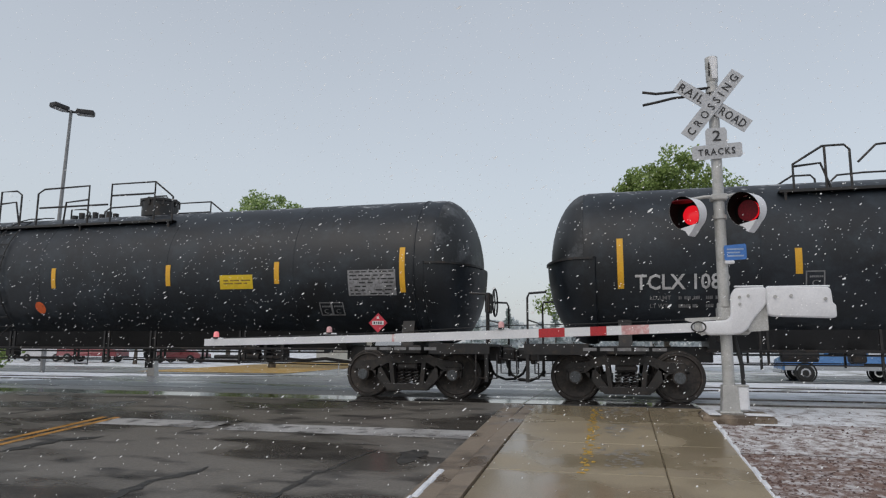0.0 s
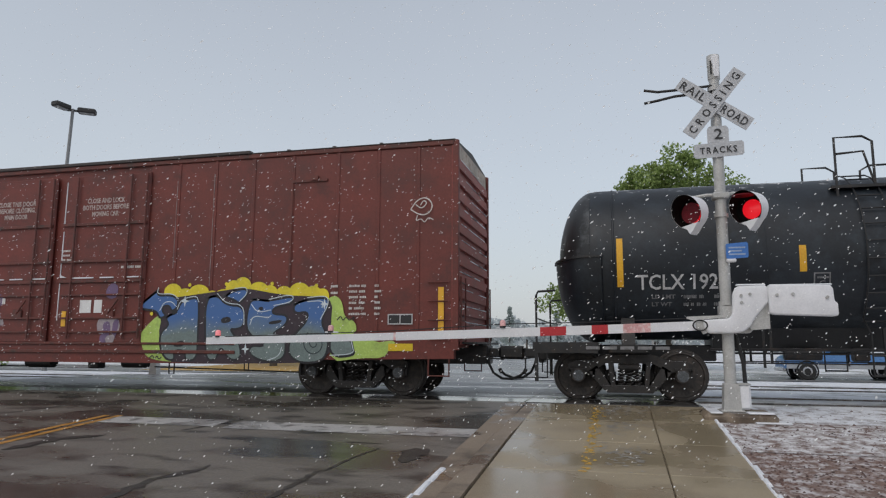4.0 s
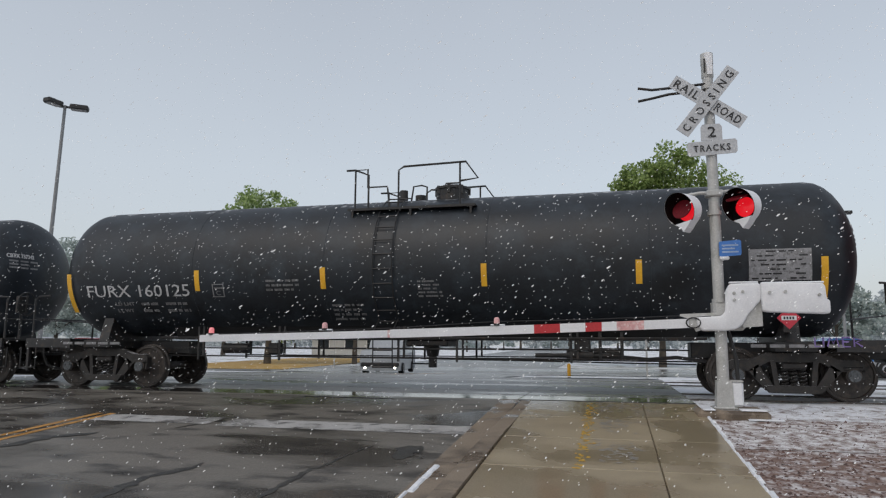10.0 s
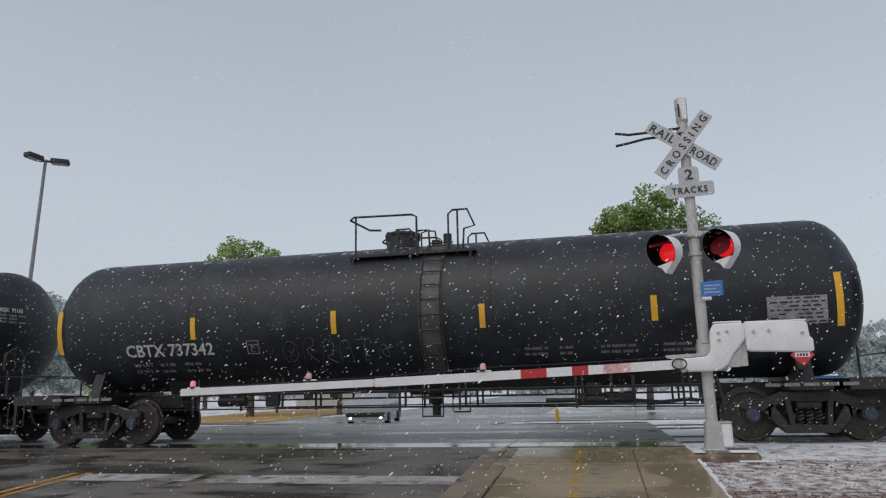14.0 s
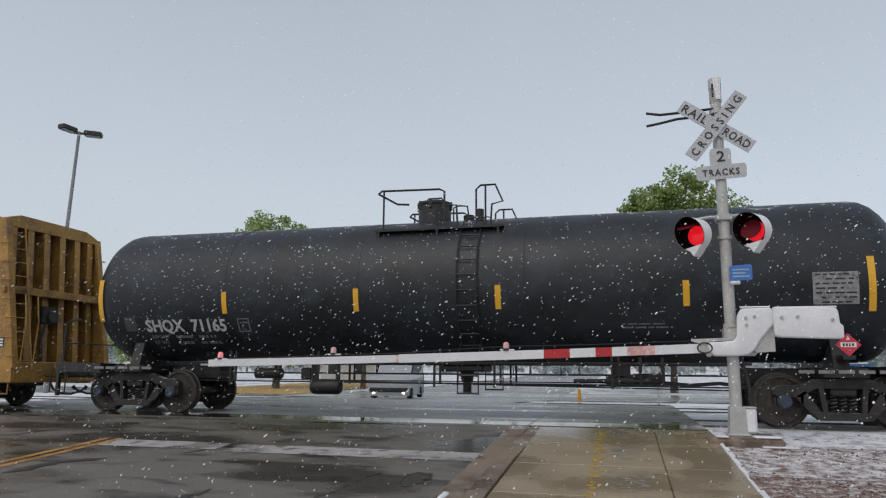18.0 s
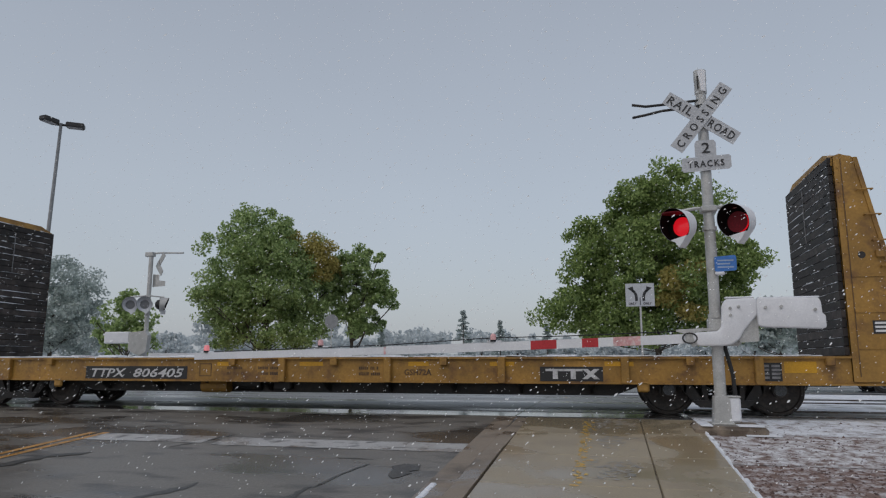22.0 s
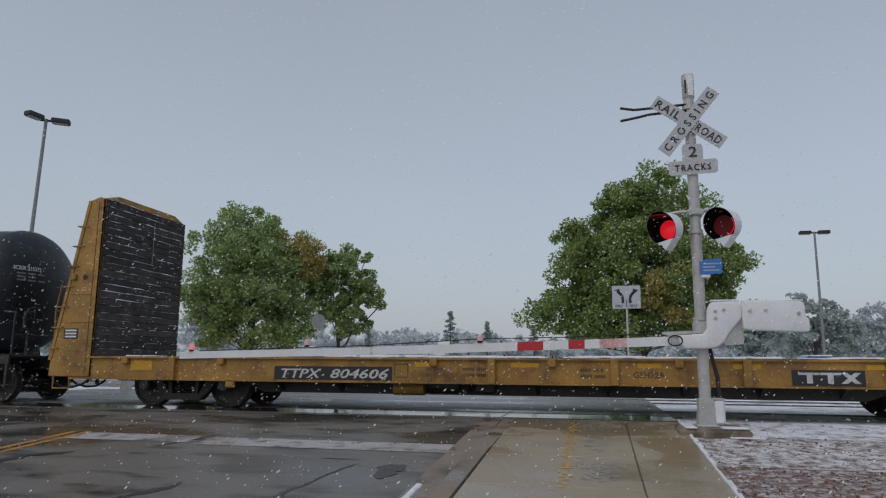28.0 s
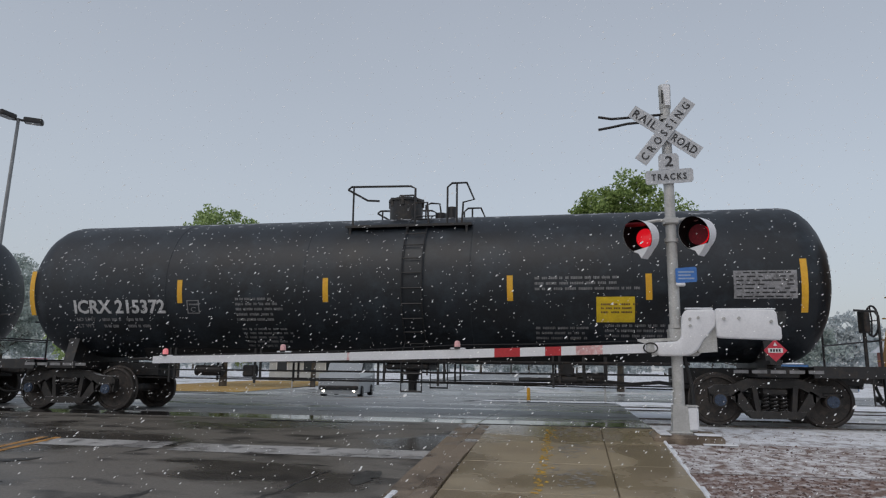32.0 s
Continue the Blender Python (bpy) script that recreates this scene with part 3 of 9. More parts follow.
# verge of mulch and snow beside the walk, and snow along its edge
tagged(part("mulch_verge", sheet(G(), WALK_R + 0.02, 40, -12, 12.0, 0.02), M_mulch, None), "reddish mulch verge with patches of snow", "ground", kind="structure")
M_verge_snow = patchy("thin_snow_on_verge", (0.15, 0.10, 0.08), SNOW, scale=4.2, cover=0.68, soft=0.10, grain=26, bump=0.8)
M_verge_thin = patchy("scattered_snow_on_verge", (0.19, 0.125, 0.10), (0.72, 0.715, 0.73), scale=6.0, cover=0.52, soft=0.09, grain=30, bump=0.8)
tagged(part("verge_snow_bank", sheet(G(), WALK_R + 0.03, 40, 10.6, 12.05, 0.030), M_verge_snow, None), "ragged snow on the verge along the ballast", "snow", kind="structure")
tagged(part("verge_snow", sheet(G(), WALK_R + 0.03, 40, 8.6, 12.05, 0.026), M_verge_thin, None), "thin ragged snow on the verge beside the track", "snow", kind="structure")
rng = random.Random(5)
g = G()
for k in range(9500):
    x, y = WALK_R + 0.08 + rng.random() ** 1.2 * 9, rng.uniform(3.5, 11.8)
    s = rng.uniform(0.008, 0.024) * (1.6 if rng.random() < 0.06 else 1)
    z = gz(y) + 0.02
    a = rng.random() * 6.28
    p = [(x + math.cos(a + i * 2.1) * s * rng.uniform(0.7, 1.3), y + math.sin(a + i * 2.1) * s * rng.uniform(0.7, 1.3), z) for i in range(3)]
    g.add(p + [(x, y, z + s * rng.uniform(0.4, 0.9))], [(0, 1, 3), (1, 2, 3), (2, 0, 3)])
M_chip = material("wet_mulch_chips", (0.10, 0.055, 0.045), rough=0.6, var=0.5, scale=2.5, fine=8, bump=0.2, snow=0.12)
tagged(part("mulch_chips", g, M_chip, None, kind="stuff"), "loose wet brown mulch chips", "mulch")
g = G()
rng = random.Random(8)
for x0, wid, y0, y1 in ((WALK_R - 0.02, 0.07, 3.0, 11.75), (ROAD_R + 0.02, 0.09, 4.6, 7.2)):
    y = y0
    while y < y1:
        d = rng.uniform(0.10, 0.3)
        w = wid * rng.uniform(0.4, 1.3)
        z = gz(y) + (0.06 if x0 > 0 else 0.008)
        zz = gz(y + d) + (0.06 if x0 > 0 else 0.008)
        g.add([(x0, y, z - 0.02), (x0 + w, y, z - 0.02), (x0 + w, y + d, zz - 0.02), (x0, y + d, zz - 0.02), (x0 + w * 0.3, y + 0.02, z + 0.012), (x0 + w * 0.7, y + 0.02, z + 0.012), (x0 + w * 0.7, y + d - 0.02, zz + 0.012), (x0 + w * 0.3, y + d - 0.02, zz + 0.012)],
              [(4, 5, 6, 7), (0, 1, 5, 4), (1, 2, 6, 5), (2, 3, 7, 6), (3, 0, 4, 7)])
        y += d * rng.uniform(0.85, 1.1)
tagged(part("edge_snow", g, M_snow, None, kind="stuff"), "thin ridges of snow along the walk and gutter", "snow")

# painted markings
def painted(name, x0, x1, y0, y1, mat, label, dz=0.005):
    return tagged(part(name, sheet(G(), x0, x1, y0, y1, dz), mat, None), label, "road marking", kind="structure")


painted("stop_bar", -5.55, ROAD_R + 0.03, 8.92, 9.50, M_paint_white, "worn white stop bar painted on the asphalt")
painted("stop_bar_far_lane", -7.75, -5.75, 9.02, 9.55, M_paint_white, "worn white stop bar, partly rubbed off")
for x in (-8.12, -7.88):
    painted("yellow_line", x, x + 0.12, -60, 9.62, M_paint_yellow, "worn yellow centre line, one of a pair")
painted("edge_line", -14.0, -13.88, -60, 11.8, M_paint_white, "worn pale edge line of the road")
for x in (-8.12, -7.88):
    painted("yellow_line", x, x + 0.12, 24.0, 33, M_paint_yellow, "worn yellow centre line beyond the tracks")
rng = random.Random(21)
g = G()
for k in range(150):
    y = 7.0 + rng.random() ** 0.8 * 4.5
    x = -0.36 + rng.gauss(0, 0.035)
    a, b = rng.uniform(0.01, 0.035), rng.uniform(0.02, 0.07)
    z = gz(y) + 0.058
    g.add([(x - a, y, z), (x + a * 0.4, y - b * 0.3, z), (x + a, y + b * 0.5, z + 0.068 * b * 0.5), (x - a * 0.3, y + b, z + 0.068 * b)], [(0, 1, 2, 3)])
tagged(part("worn_yellow_stripe", g, material("worn_stripe_paint", (0.62, 0.38, 0.05), rough=0.35, var=0.15, scale=5), None, kind="stuff"), "worn flecks of a yellow stripe on the walk", "road marking")
g = G()
for cy in (11.2, 9.7, 8.0):
    for k in range(60):
        y, x = cy + rng.gauss(0, 0.28), 0.0 + rng.gauss(0, 0.17)
        a, b = rng.uniform(0.015, 0.06), rng.uniform(0.02, 0.06)
        z = gz(y) + 0.0575
        g.add([(x - a, y, z), (x + a * 0.4, y - b * 0.3, z), (x + a, y + b * 0.5, z + 0.034 * b), (x - a * 0.3, y + b, z + 0.068 * b)], [(0, 1, 2, 3)])
tagged(part("scuffed_concrete", g, material("scuffed_pale_concrete", (0.30, 0.28, 0.25), rough=0.4, var=0.15, scale=5), None, kind="stuff"), "pale scuffed patches on the concrete walk", "wear")
# tar seams in the asphalt
TAR = ((((-7.45, 7.09), (-7.31, 7.82), (-6.78, 8.24)), 0.30), (((-4.55, 5.2), (-4.62, 6.24), (-4.39, 6.7), (-4.42, 7.0)), 0.20), (((-3.13, 5.7), (-3.11, 6.87), (-2.99, 6.97)), 0.10), (((-3.05, 6.88), (-2.99, 7.5), (-2.83, 8.21)), 0.05), (((-6.02, 8.67), (-5.91, 8.91), (-5.76, 9.41), (-5.54, 9.86)), 0.10), (((-10.01, 9.46), (-9.79, 9.92), (-9.56, 10.62)), 0.09), (((-3.42, 8.36), (-2.79, 8.32)), 0.04), (((-12, 11.6), (-9, 11.9), (-5, 11.95), (-2.2, 11.9)), 0.09), (((-9.4, 6.2), (-8.6, 6.9), (-8.2, 7.2)), 0.12))
M_tar = material("wet_tar", (0.028, 0.026, 0.023), rough=0.4, var=0.5, scale=6, fine=60, bump=0.4, dirt=(0.07, 0.065, 0.055), dirt_amount=0.45)
rng = random.Random(33)
for pts, w in TAR:
    g = G()
    line = []
    for (xa, ya), (xb, yb) in zip(pts, pts[1:]):
        n = max(3, int(math.hypot(xb - xa, yb - ya) / 0.09))
        line += [(xa + (xb - xa) * i / n, ya + (yb - ya) * i / n) for i in range(n)]
    d = Vector((pts[-1][0] - pts[0][0], pts[-1][1] - pts[0][1])).normalized()
    v = []
    for i, (x, y) in enumerate(line):
        u = (i + 0.5) / len(line)
        taper = min(1.0, 5 * u, 5 * (1 - u))
        for s in (-1, 1):
            k = s * w / 2 * taper * rng.uniform(0.35, 1.25)
            v.append((x - d.y * k, y + d.x * k, gz(y) + 0.004))
    g.add(v, [(2 * i, 2 * i + 1, 2 * i + 3, 2 * i + 2) for i in range(len(line) - 1)])
    tagged(part("tar_seam", g, M_tar, None), "black tar seam across the asphalt", "crack", "tar seams in the road", "structure")
g = G()
g.add([(-2.35 + (0.15 + 0.03 * math.sin(5 * a) + 0.03 * math.sin(9 * a + 1)) * math.cos(a), 7.85 + (0.36 + 0.08 * math.sin(3 * a)) * math.sin(a), gz(7.85 + (0.36 + 0.08 * math.sin(3 * a)) * math.sin(a)) + 0.005) for a in [k * math.pi / 10 for k in range(20)]], [tuple(range(20))])
tagged(part("tar_patch", g, M_tar, None), "dark wet patch in the asphalt beside the gutter", "patch", kind="structure")

# ---- the train ----
TRACK_Y = 14.15
SPEED = [(0, 4.50), (1.7, 4.56), (4, 4.54), (8, 4.60), (10.5, 4.66), (13, 4.64), (15, 4.60), (19, 4.58), (21, 4.54), (23, 4.50), (28, 4.45), (32, 4.41)]


def run(t):
    """Metres that the train has gone after t seconds."""
    s = 0.0
    for (ta, va), (tb, vb) in zip(SPEED, SPEED[1:]):
        d = min(max(t - ta, 0), tb - ta)
        s += va * d + (vb - va) / (tb - ta) * d * d / 2
    return s


cars, wheelsets = [], []
WHEEL_R = 0.457
AXLE = 0.92
SHIFT = {}

# one wheelset, centred on its axle
g = G()
for sgn in (-1, 1):
    g.lathe([(sgn * 0.72, 0.12), (sgn * 0.72, 0.30), (sgn * 0.74, 0.36), (sgn * 0.69, 0.38), (sgn * 0.68, 0.485), (sgn * 0.71, 0.487), (sgn * 0.725, 0.460), (sgn * 0.815, 0.455), (sgn * 0.82, 0.40), (sgn * 0.79, 0.385), (sgn * 0.775, 0.31), (sgn * 0.80, 0.16), (sgn * 0.83, 0.12)], (0, 0, 0), "y", 36)
g.cyl((0, -0.95, 0), (0, 0.95, 0), 0.085, 14)
for sgn in (-1, 1):
    g.cyl((0, sgn * 0.86, 0), (0, sgn * 1.10, 0), 0.125, 18)
    g.slot = 1
    g.cyl((0, sgn * 1.10, 0), (0, sgn * 1.135, 0), 0.10, 18)
    for k in range(3):
        a = k * 2.094
        g.cyl((math.cos(a) * 0.06, sgn * 1.135, math.sin(a) * 0.06), (math.cos(a) * 0.06, sgn * 1.155, math.sin(a) * 0.06), 0.022, 6)
    g.slot = 0
g.slot = 2
for sgn in (-1, 1):
    g.lathe([(sgn * 0.816, 0.432), (sgn * 0.822, 0.434), (sgn * 0.822, 0.446), (sgn * 0.816, 0.448)], (0, 0, 0), "y", 36, False)
ME_wheelset = {c: g.mesh("wheelset", [M_wheel, c, M_truck], True) for c in (M_cap_blue, M_cap_grey)}
# cast side frame: arched top, dropped middle, openings shown by the inset pieces


def side_frame_mesh():
    g = G()
    y0, y1 = -0.075, 0.075
    # top member and journal boxes
    g.prism([(-1.10, 0.07), (-1.10, 0.20), (-1.0, 0.26), (-0.72, 0.27), (-0.42, 0.38), (0.42, 0.38), (0.72, 0.27), (1.0, 0.26), (1.10, 0.20), (1.10, 0.07), (0.68, 0.07), (0.42, 0.22), (-0.42, 0.22), (-0.68, 0.07)], "y", y0, y1)
    # diagonals to the spring seat
    for s in (-1, 1):
        g.prism([(s * 0.58, 0.18), (s * 0.74, 0.07), (s * 0.46, -0.27), (s * 0.29, -0.27)], "y", y0, y1)
        g.prism([(s * 0.30, 0.25), (s * 0.38, 0.25), (s * 0.33, -0.22), (s * 0.25, -0.22)], "y", y0 - 0.02, y1)
        for xx in (0.66, 1.05):
            g.prism([(s * xx, 0.10), (s * (xx + 0.05 if xx > 1 else xx - 0.05), 0.10), (s * (xx + 0.03 if xx > 1 else xx - 0.03), -0.06), (s * xx, -0.05)], "y", y0, y1)
        g.box(s * AXLE - 0.15, s * AXLE + 0.15, y0 - 0.02, y1, 0.09, 0.15, 0.012)
    g.prism([(-0.50, -0.18), (0.50, -0.18), (0.40, -0.31), (-0.40, -0.31)], "y", y0 - 0.03, y1 + 0.03)
    return g.mesh("side_frame", [M_truck], False)


ME_side_frame = side_frame_mesh()
ME_spring = G().tube([(0.055 * math.cos(a * 0.9), 0.055 * math.sin(a * 0.9), -0.19 + 0.29 * a / 34) for a in range(35)], 0.014, 5).mesh("spring", [M_truck], True)
ME_bolster = G().box(-0.20, 0.20, -1.12, 1.12, 0.10, 0.22, 0.03).box(-0.16, 0.16, -0.9, 0.9, 0.0, 0.1, 0.02).cyl((0, 0, 0.22), (0, 0, 0.36), 0.2, 16).mesh("truck", [M_truck])
g = G()
for s in (-1, 1):
    g.box(s * 0.30 - 0.05, s * 0.30 + 0.05, -0.85, 0.85, -0.10, 0.02, 0.01)
    for sy in (-1, 1):
        g.prism([(s * 0.34, -0.10), (s * 0.42, -0.16), (s * 0.45, 0.04), (s * 0.36, 0.08)], "y", sy * 0.75 - 0.07, sy * 0.75 + 0.07)
ME_brake = g.mesh("brake_beam", [M_truck])


def truck(car, x, cap):
    t = part("truck", ME_bolster, None, car, "grimy cast steel truck on four wheels", at=pose(x, 0, WHEEL_R))
    for s in (-1, 1):
        part("side_frame", ME_side_frame, None, t, at=pose(0, s * 1.0, 0))
        for cx in (-0.15, 0.0, 0.15):
            part("spring", ME_spring, None, t, at=pose(cx, s * 1.0, 0))
        w = part("wheelset", ME_wheelset[cap], None, t, at=pose(s * AXLE, 0, 0))
        wheelsets.append((w, s * AXLE))
    part("brake_beam", ME_brake, None, t)
    return t


# coupler and air hose, for the end that looks to +x
g = G()
g.box(-0.6, 0.35, -0.10, 0.10, 0.76, 0.94, 0.02).box(0.30, 0.62, -0.17, 0.17, 0.72, 0.99, 0.05)
g.box(0.55, 0.72, -0.16, 0.02, 0.74, 0.97, 0.04).box(-0.1, 0.0, -0.28, 0.28, 0.66, 1.04, 0.02)
g.tube([(0.0, -0.55, 0.78), (0.3, -0.6, 0.74), (0.42, -0.3, 0.72)], 0.018)
ME_coupler = g.mesh("coupler", [M_black])
g = G()
g.tube([(0.12, -0.42, 0.78), (0.16, -0.44, 0.62), (0.24, -0.42, 0.45), (0.40, -0.34, 0.34), (0.58, -0.22, 0.33), (0.74, -0.10, 0.40), (0.80, -0.05, 0.46)], 0.026, 8)
g.cyl((0.80, -0.05, 0.44), (0.84, -0.02, 0.52), 0.04, 8)
ME_hose = g.mesh("air_hose", [M_rubber], True)


def car_ends(car, half):
    for s in (-1, 1):
        at = pose(s * half, 0, 0, 0, 0, 0 if s > 0 else 180)
        part("coupler", ME_coupler, None, car, "grimy black knuckle coupler", at=at)
        part("air_hose", ME_hose, None, car, "black rubber brake hose", at=at)


def on_tank(g_or_mesh, r, zc, lift=0.006):
    """Moves points in the x, z plane onto the near side of a tank."""
    verts = g_or_mesh.v if isinstance(g_or_mesh, G) else None
    if verts is not None:
        g_or_mesh.v = [(x, -math.sqrt(max(0.01, (r + lift - y) ** 2 - (z - zc) ** 2)), z) for x, y, z in verts]
    return g_or_mesh


def tank_patch(name, x0, x1, z0, z1, mat, car, r, zc, label="", lift=0.006, nx=2, skew=0.0):
    g, nz = G(), 6
    x0, x1 = x0 - SHIFT.get(car, 0.0), x1 - SHIFT.get(car, 0.0)
    v = []
    for layer in (0.0, lift):
        for j in range(nz + 1):
            z = z0 + (z1 - z0) * j / nz
            for i in range(nx):
                x = x0 + (x1 - x0) * i / (nx - 1)
                rr = r + 0.001 + layer
                v.append((x + skew * (z - z0), -math.sqrt(rr * rr - (z - zc) ** 2), z))
    n = nx * (nz + 1)
    f = []
    for j in range(nz):
        for i in range(nx - 1):
            a = j * nx + i
            f.append((n + a, n + a + 1, n + a + nx + 1, n + a + nx))
    edge = [j * nx for j in range(nz + 1)] + [nz * nx + i for i in range(1, nx)] + [j * nx + nx - 1 for j in range(nz - 1, -1, -1)] + [i for i in range(nx - 2, 0, -1)]
    for a, b in zip(edge, edge[1:] + edge[:1]):
        f.append((a, b, b + n, a + n))
    g.add(v, f)
    return part(name, g, mat, car, label)


def words(text, size, mat, name, bold, width):
    """One mesh a word; all the words together fill the width."""
    def span(me):
        xs = [v.co.x for v in me.vertices]
        return min(xs), max(xs)
    full = span(letters(text, size, mat, name, bold=bold))
    k = width / (full[1] - full[0])
    out = []
    for i, w in enumerate(text.split()):
        me = letters(w, size, mat, name, bold=bold)
        lo, hi = span(me)
        shift = 0.0 if i == 0 else width - (hi - lo) * k
        for v in me.vertices:
            v.co.x = (v.co.x - lo) * k + shift
        out.append(me)
    return out


def tank_text(text, x0, x1, z, size, mat, car, r, zc, bold=0.0, lift=0.010, name="lettering"):
    x0, x1 = x0 - SHIFT.get(car, 0.0), x1 - SHIFT.get(car, 0.0)
    for me in words(text, size, mat, name, bold, x1 - x0):
        for v in me.vertices:
            zz = z + v.co.z
            rr = r + lift + (0.004 if v.co.y < 0 else 0)
            v.co = (x0 + v.co.x, -math.sqrt(max(0.01, rr * rr - (zz - zc) ** 2)), zz)
        part(name, me, None, car)


def tank_bars(x0, x1, z0, rows, pitch, mat, car, r, zc, seed=1, name="small_print"):
    """Print too small to read: short bars in rows."""
    rnd = random.Random(seed)
    x0, x1 = x0 - SHIFT.get(car, 0.0), x1 - SHIFT.get(car, 0.0)
    g = G()
    for k in range(rows):
        x, z = x0, z0 - k * pitch
        end = x1 - rnd.random() * 0.25 * (x1 - x0)
        while x < end - 0.03:
            for _ in range(rnd.randint(2, 8)):
                w = min(rnd.uniform(0.016, 0.030), end - x)
                if w > 0.006:
                    p = [(x, z), (x + w, z), (x + w, z + pitch * rnd.uniform(0.40, 0.50)), (x, z + pitch * 0.48)]
                    g.add([(q, -math.sqrt((r + 0.006) ** 2 - (h - zc) ** 2), h) for q, h in p], [(0, 1, 2, 3)])
                x += w + 0.007
            x += rnd.uniform(0.025, 0.05)
    return part(name, g, mat, car, "rows of small stencilled print", kind="stuff")


def placard(car, x, z, y, size=0.19, name="hazard_placard"):
    g = G()
    x -= SHIFT.get(car, 0.0)
    g.prism([(x - size, z), (x, z - size), (x + size, z), (x, z + size)], "y", y - 0.012, y)
    p = part(name, g, M_red_sign, car, "red diamond hazard placard")
    h = G()
    h.prism([(x - size * 0.62, z - size * 0.2), (x + size * 0.62, z - size * 0.2), (x + size * 0.62, z + size * 0.2), (x - size * 0.62, z + size * 0.2)], "y", y - 0.016, y - 0.011)
    part("number_panel", h, M_white, p)
    h = G()
    for k in range(4):
        xx = x - size * 0.45 + k * size * 0.24
        h.box(xx, xx + size * 0.15, y - 0.019, y - 0.015, z - size * 0.12, z + size * 0.12)
    part("placard_print", h, M_signblack, p)
    h = G()
    h.prism([(x - size * 0.16, z + size * 0.42), (x + size * 0.16, z + size * 0.42), (x, z + size * 0.75)], "y", y - 0.016, y - 0.011)
    part("flame_mark", h, M_white, p)
    h = G()
    h.box(x - size * 0.5, x + size * 0.5, y - 0.005, y + 0.4, z - size - 0.05, z - size * 0.9)
    part("placard_bracket", h, M_black, p)


def railing(g, pts, r=0.020):
    g.tube(pts, r, 6)


def head_shield(shell, s, half, head, r, zc):
    """Half-height steel shield over the lower part of a tank's end, with a ledge along its top edge."""
    n = 22
    prof = [(half - head + head * math.cos(math.pi / 2 * k / 10) + 0.075, (r + 0.055) * math.sin(math.pi / 2 * k / 10)) for k in range(1, 11)] + [(half - head - 0.10, r + 0.045), (half - head - 0.12, r + 0.004)]
    v = []
    for x, rr in prof:
        for i in range(n + 1):
            a = math.pi + math.pi * i / n
            v.append((s * x, rr * math.cos(a), zc + rr * math.sin(a)))
    m = len(prof)
    f = [(k * (n + 1) + i, k * (n + 1) + i + 1, (k + 1) * (n + 1) + i + 1, (k + 1) * (n + 1) + i) for k in range(m - 1) for i in range(n)]
    f.append(tuple(range(n + 1)))
    sh = part("head_shield", G().add(v, f), M_tank, shell, "half-height black head shield", True)
    led = []
    for x, rr in prof[:-1]:
        led += [(s * (x + 0.03), -rr - 0.03, zc), (s * (x - 0.09), -rr + 0.09, zc)]
    g = G().add([(x, y, z + 0.012) for x, y, z in led] + [(x, y, z - 0.03) for x, y, z in led], [])
    q = len(led)
    for k in range(0, q - 2, 2):
        g.f += [(k, k + 2, k + 3, k + 1), (k + q, k + 1 + q, k + 3 + q, k + 2 + q), (k, k + q, k + 2 + q, k + 2), (k + 1, k + 3, k + 3 + q, k + 1 + q)]
        g.m += [0] * 4
    part("shield_ledge", g, M_black, sh)


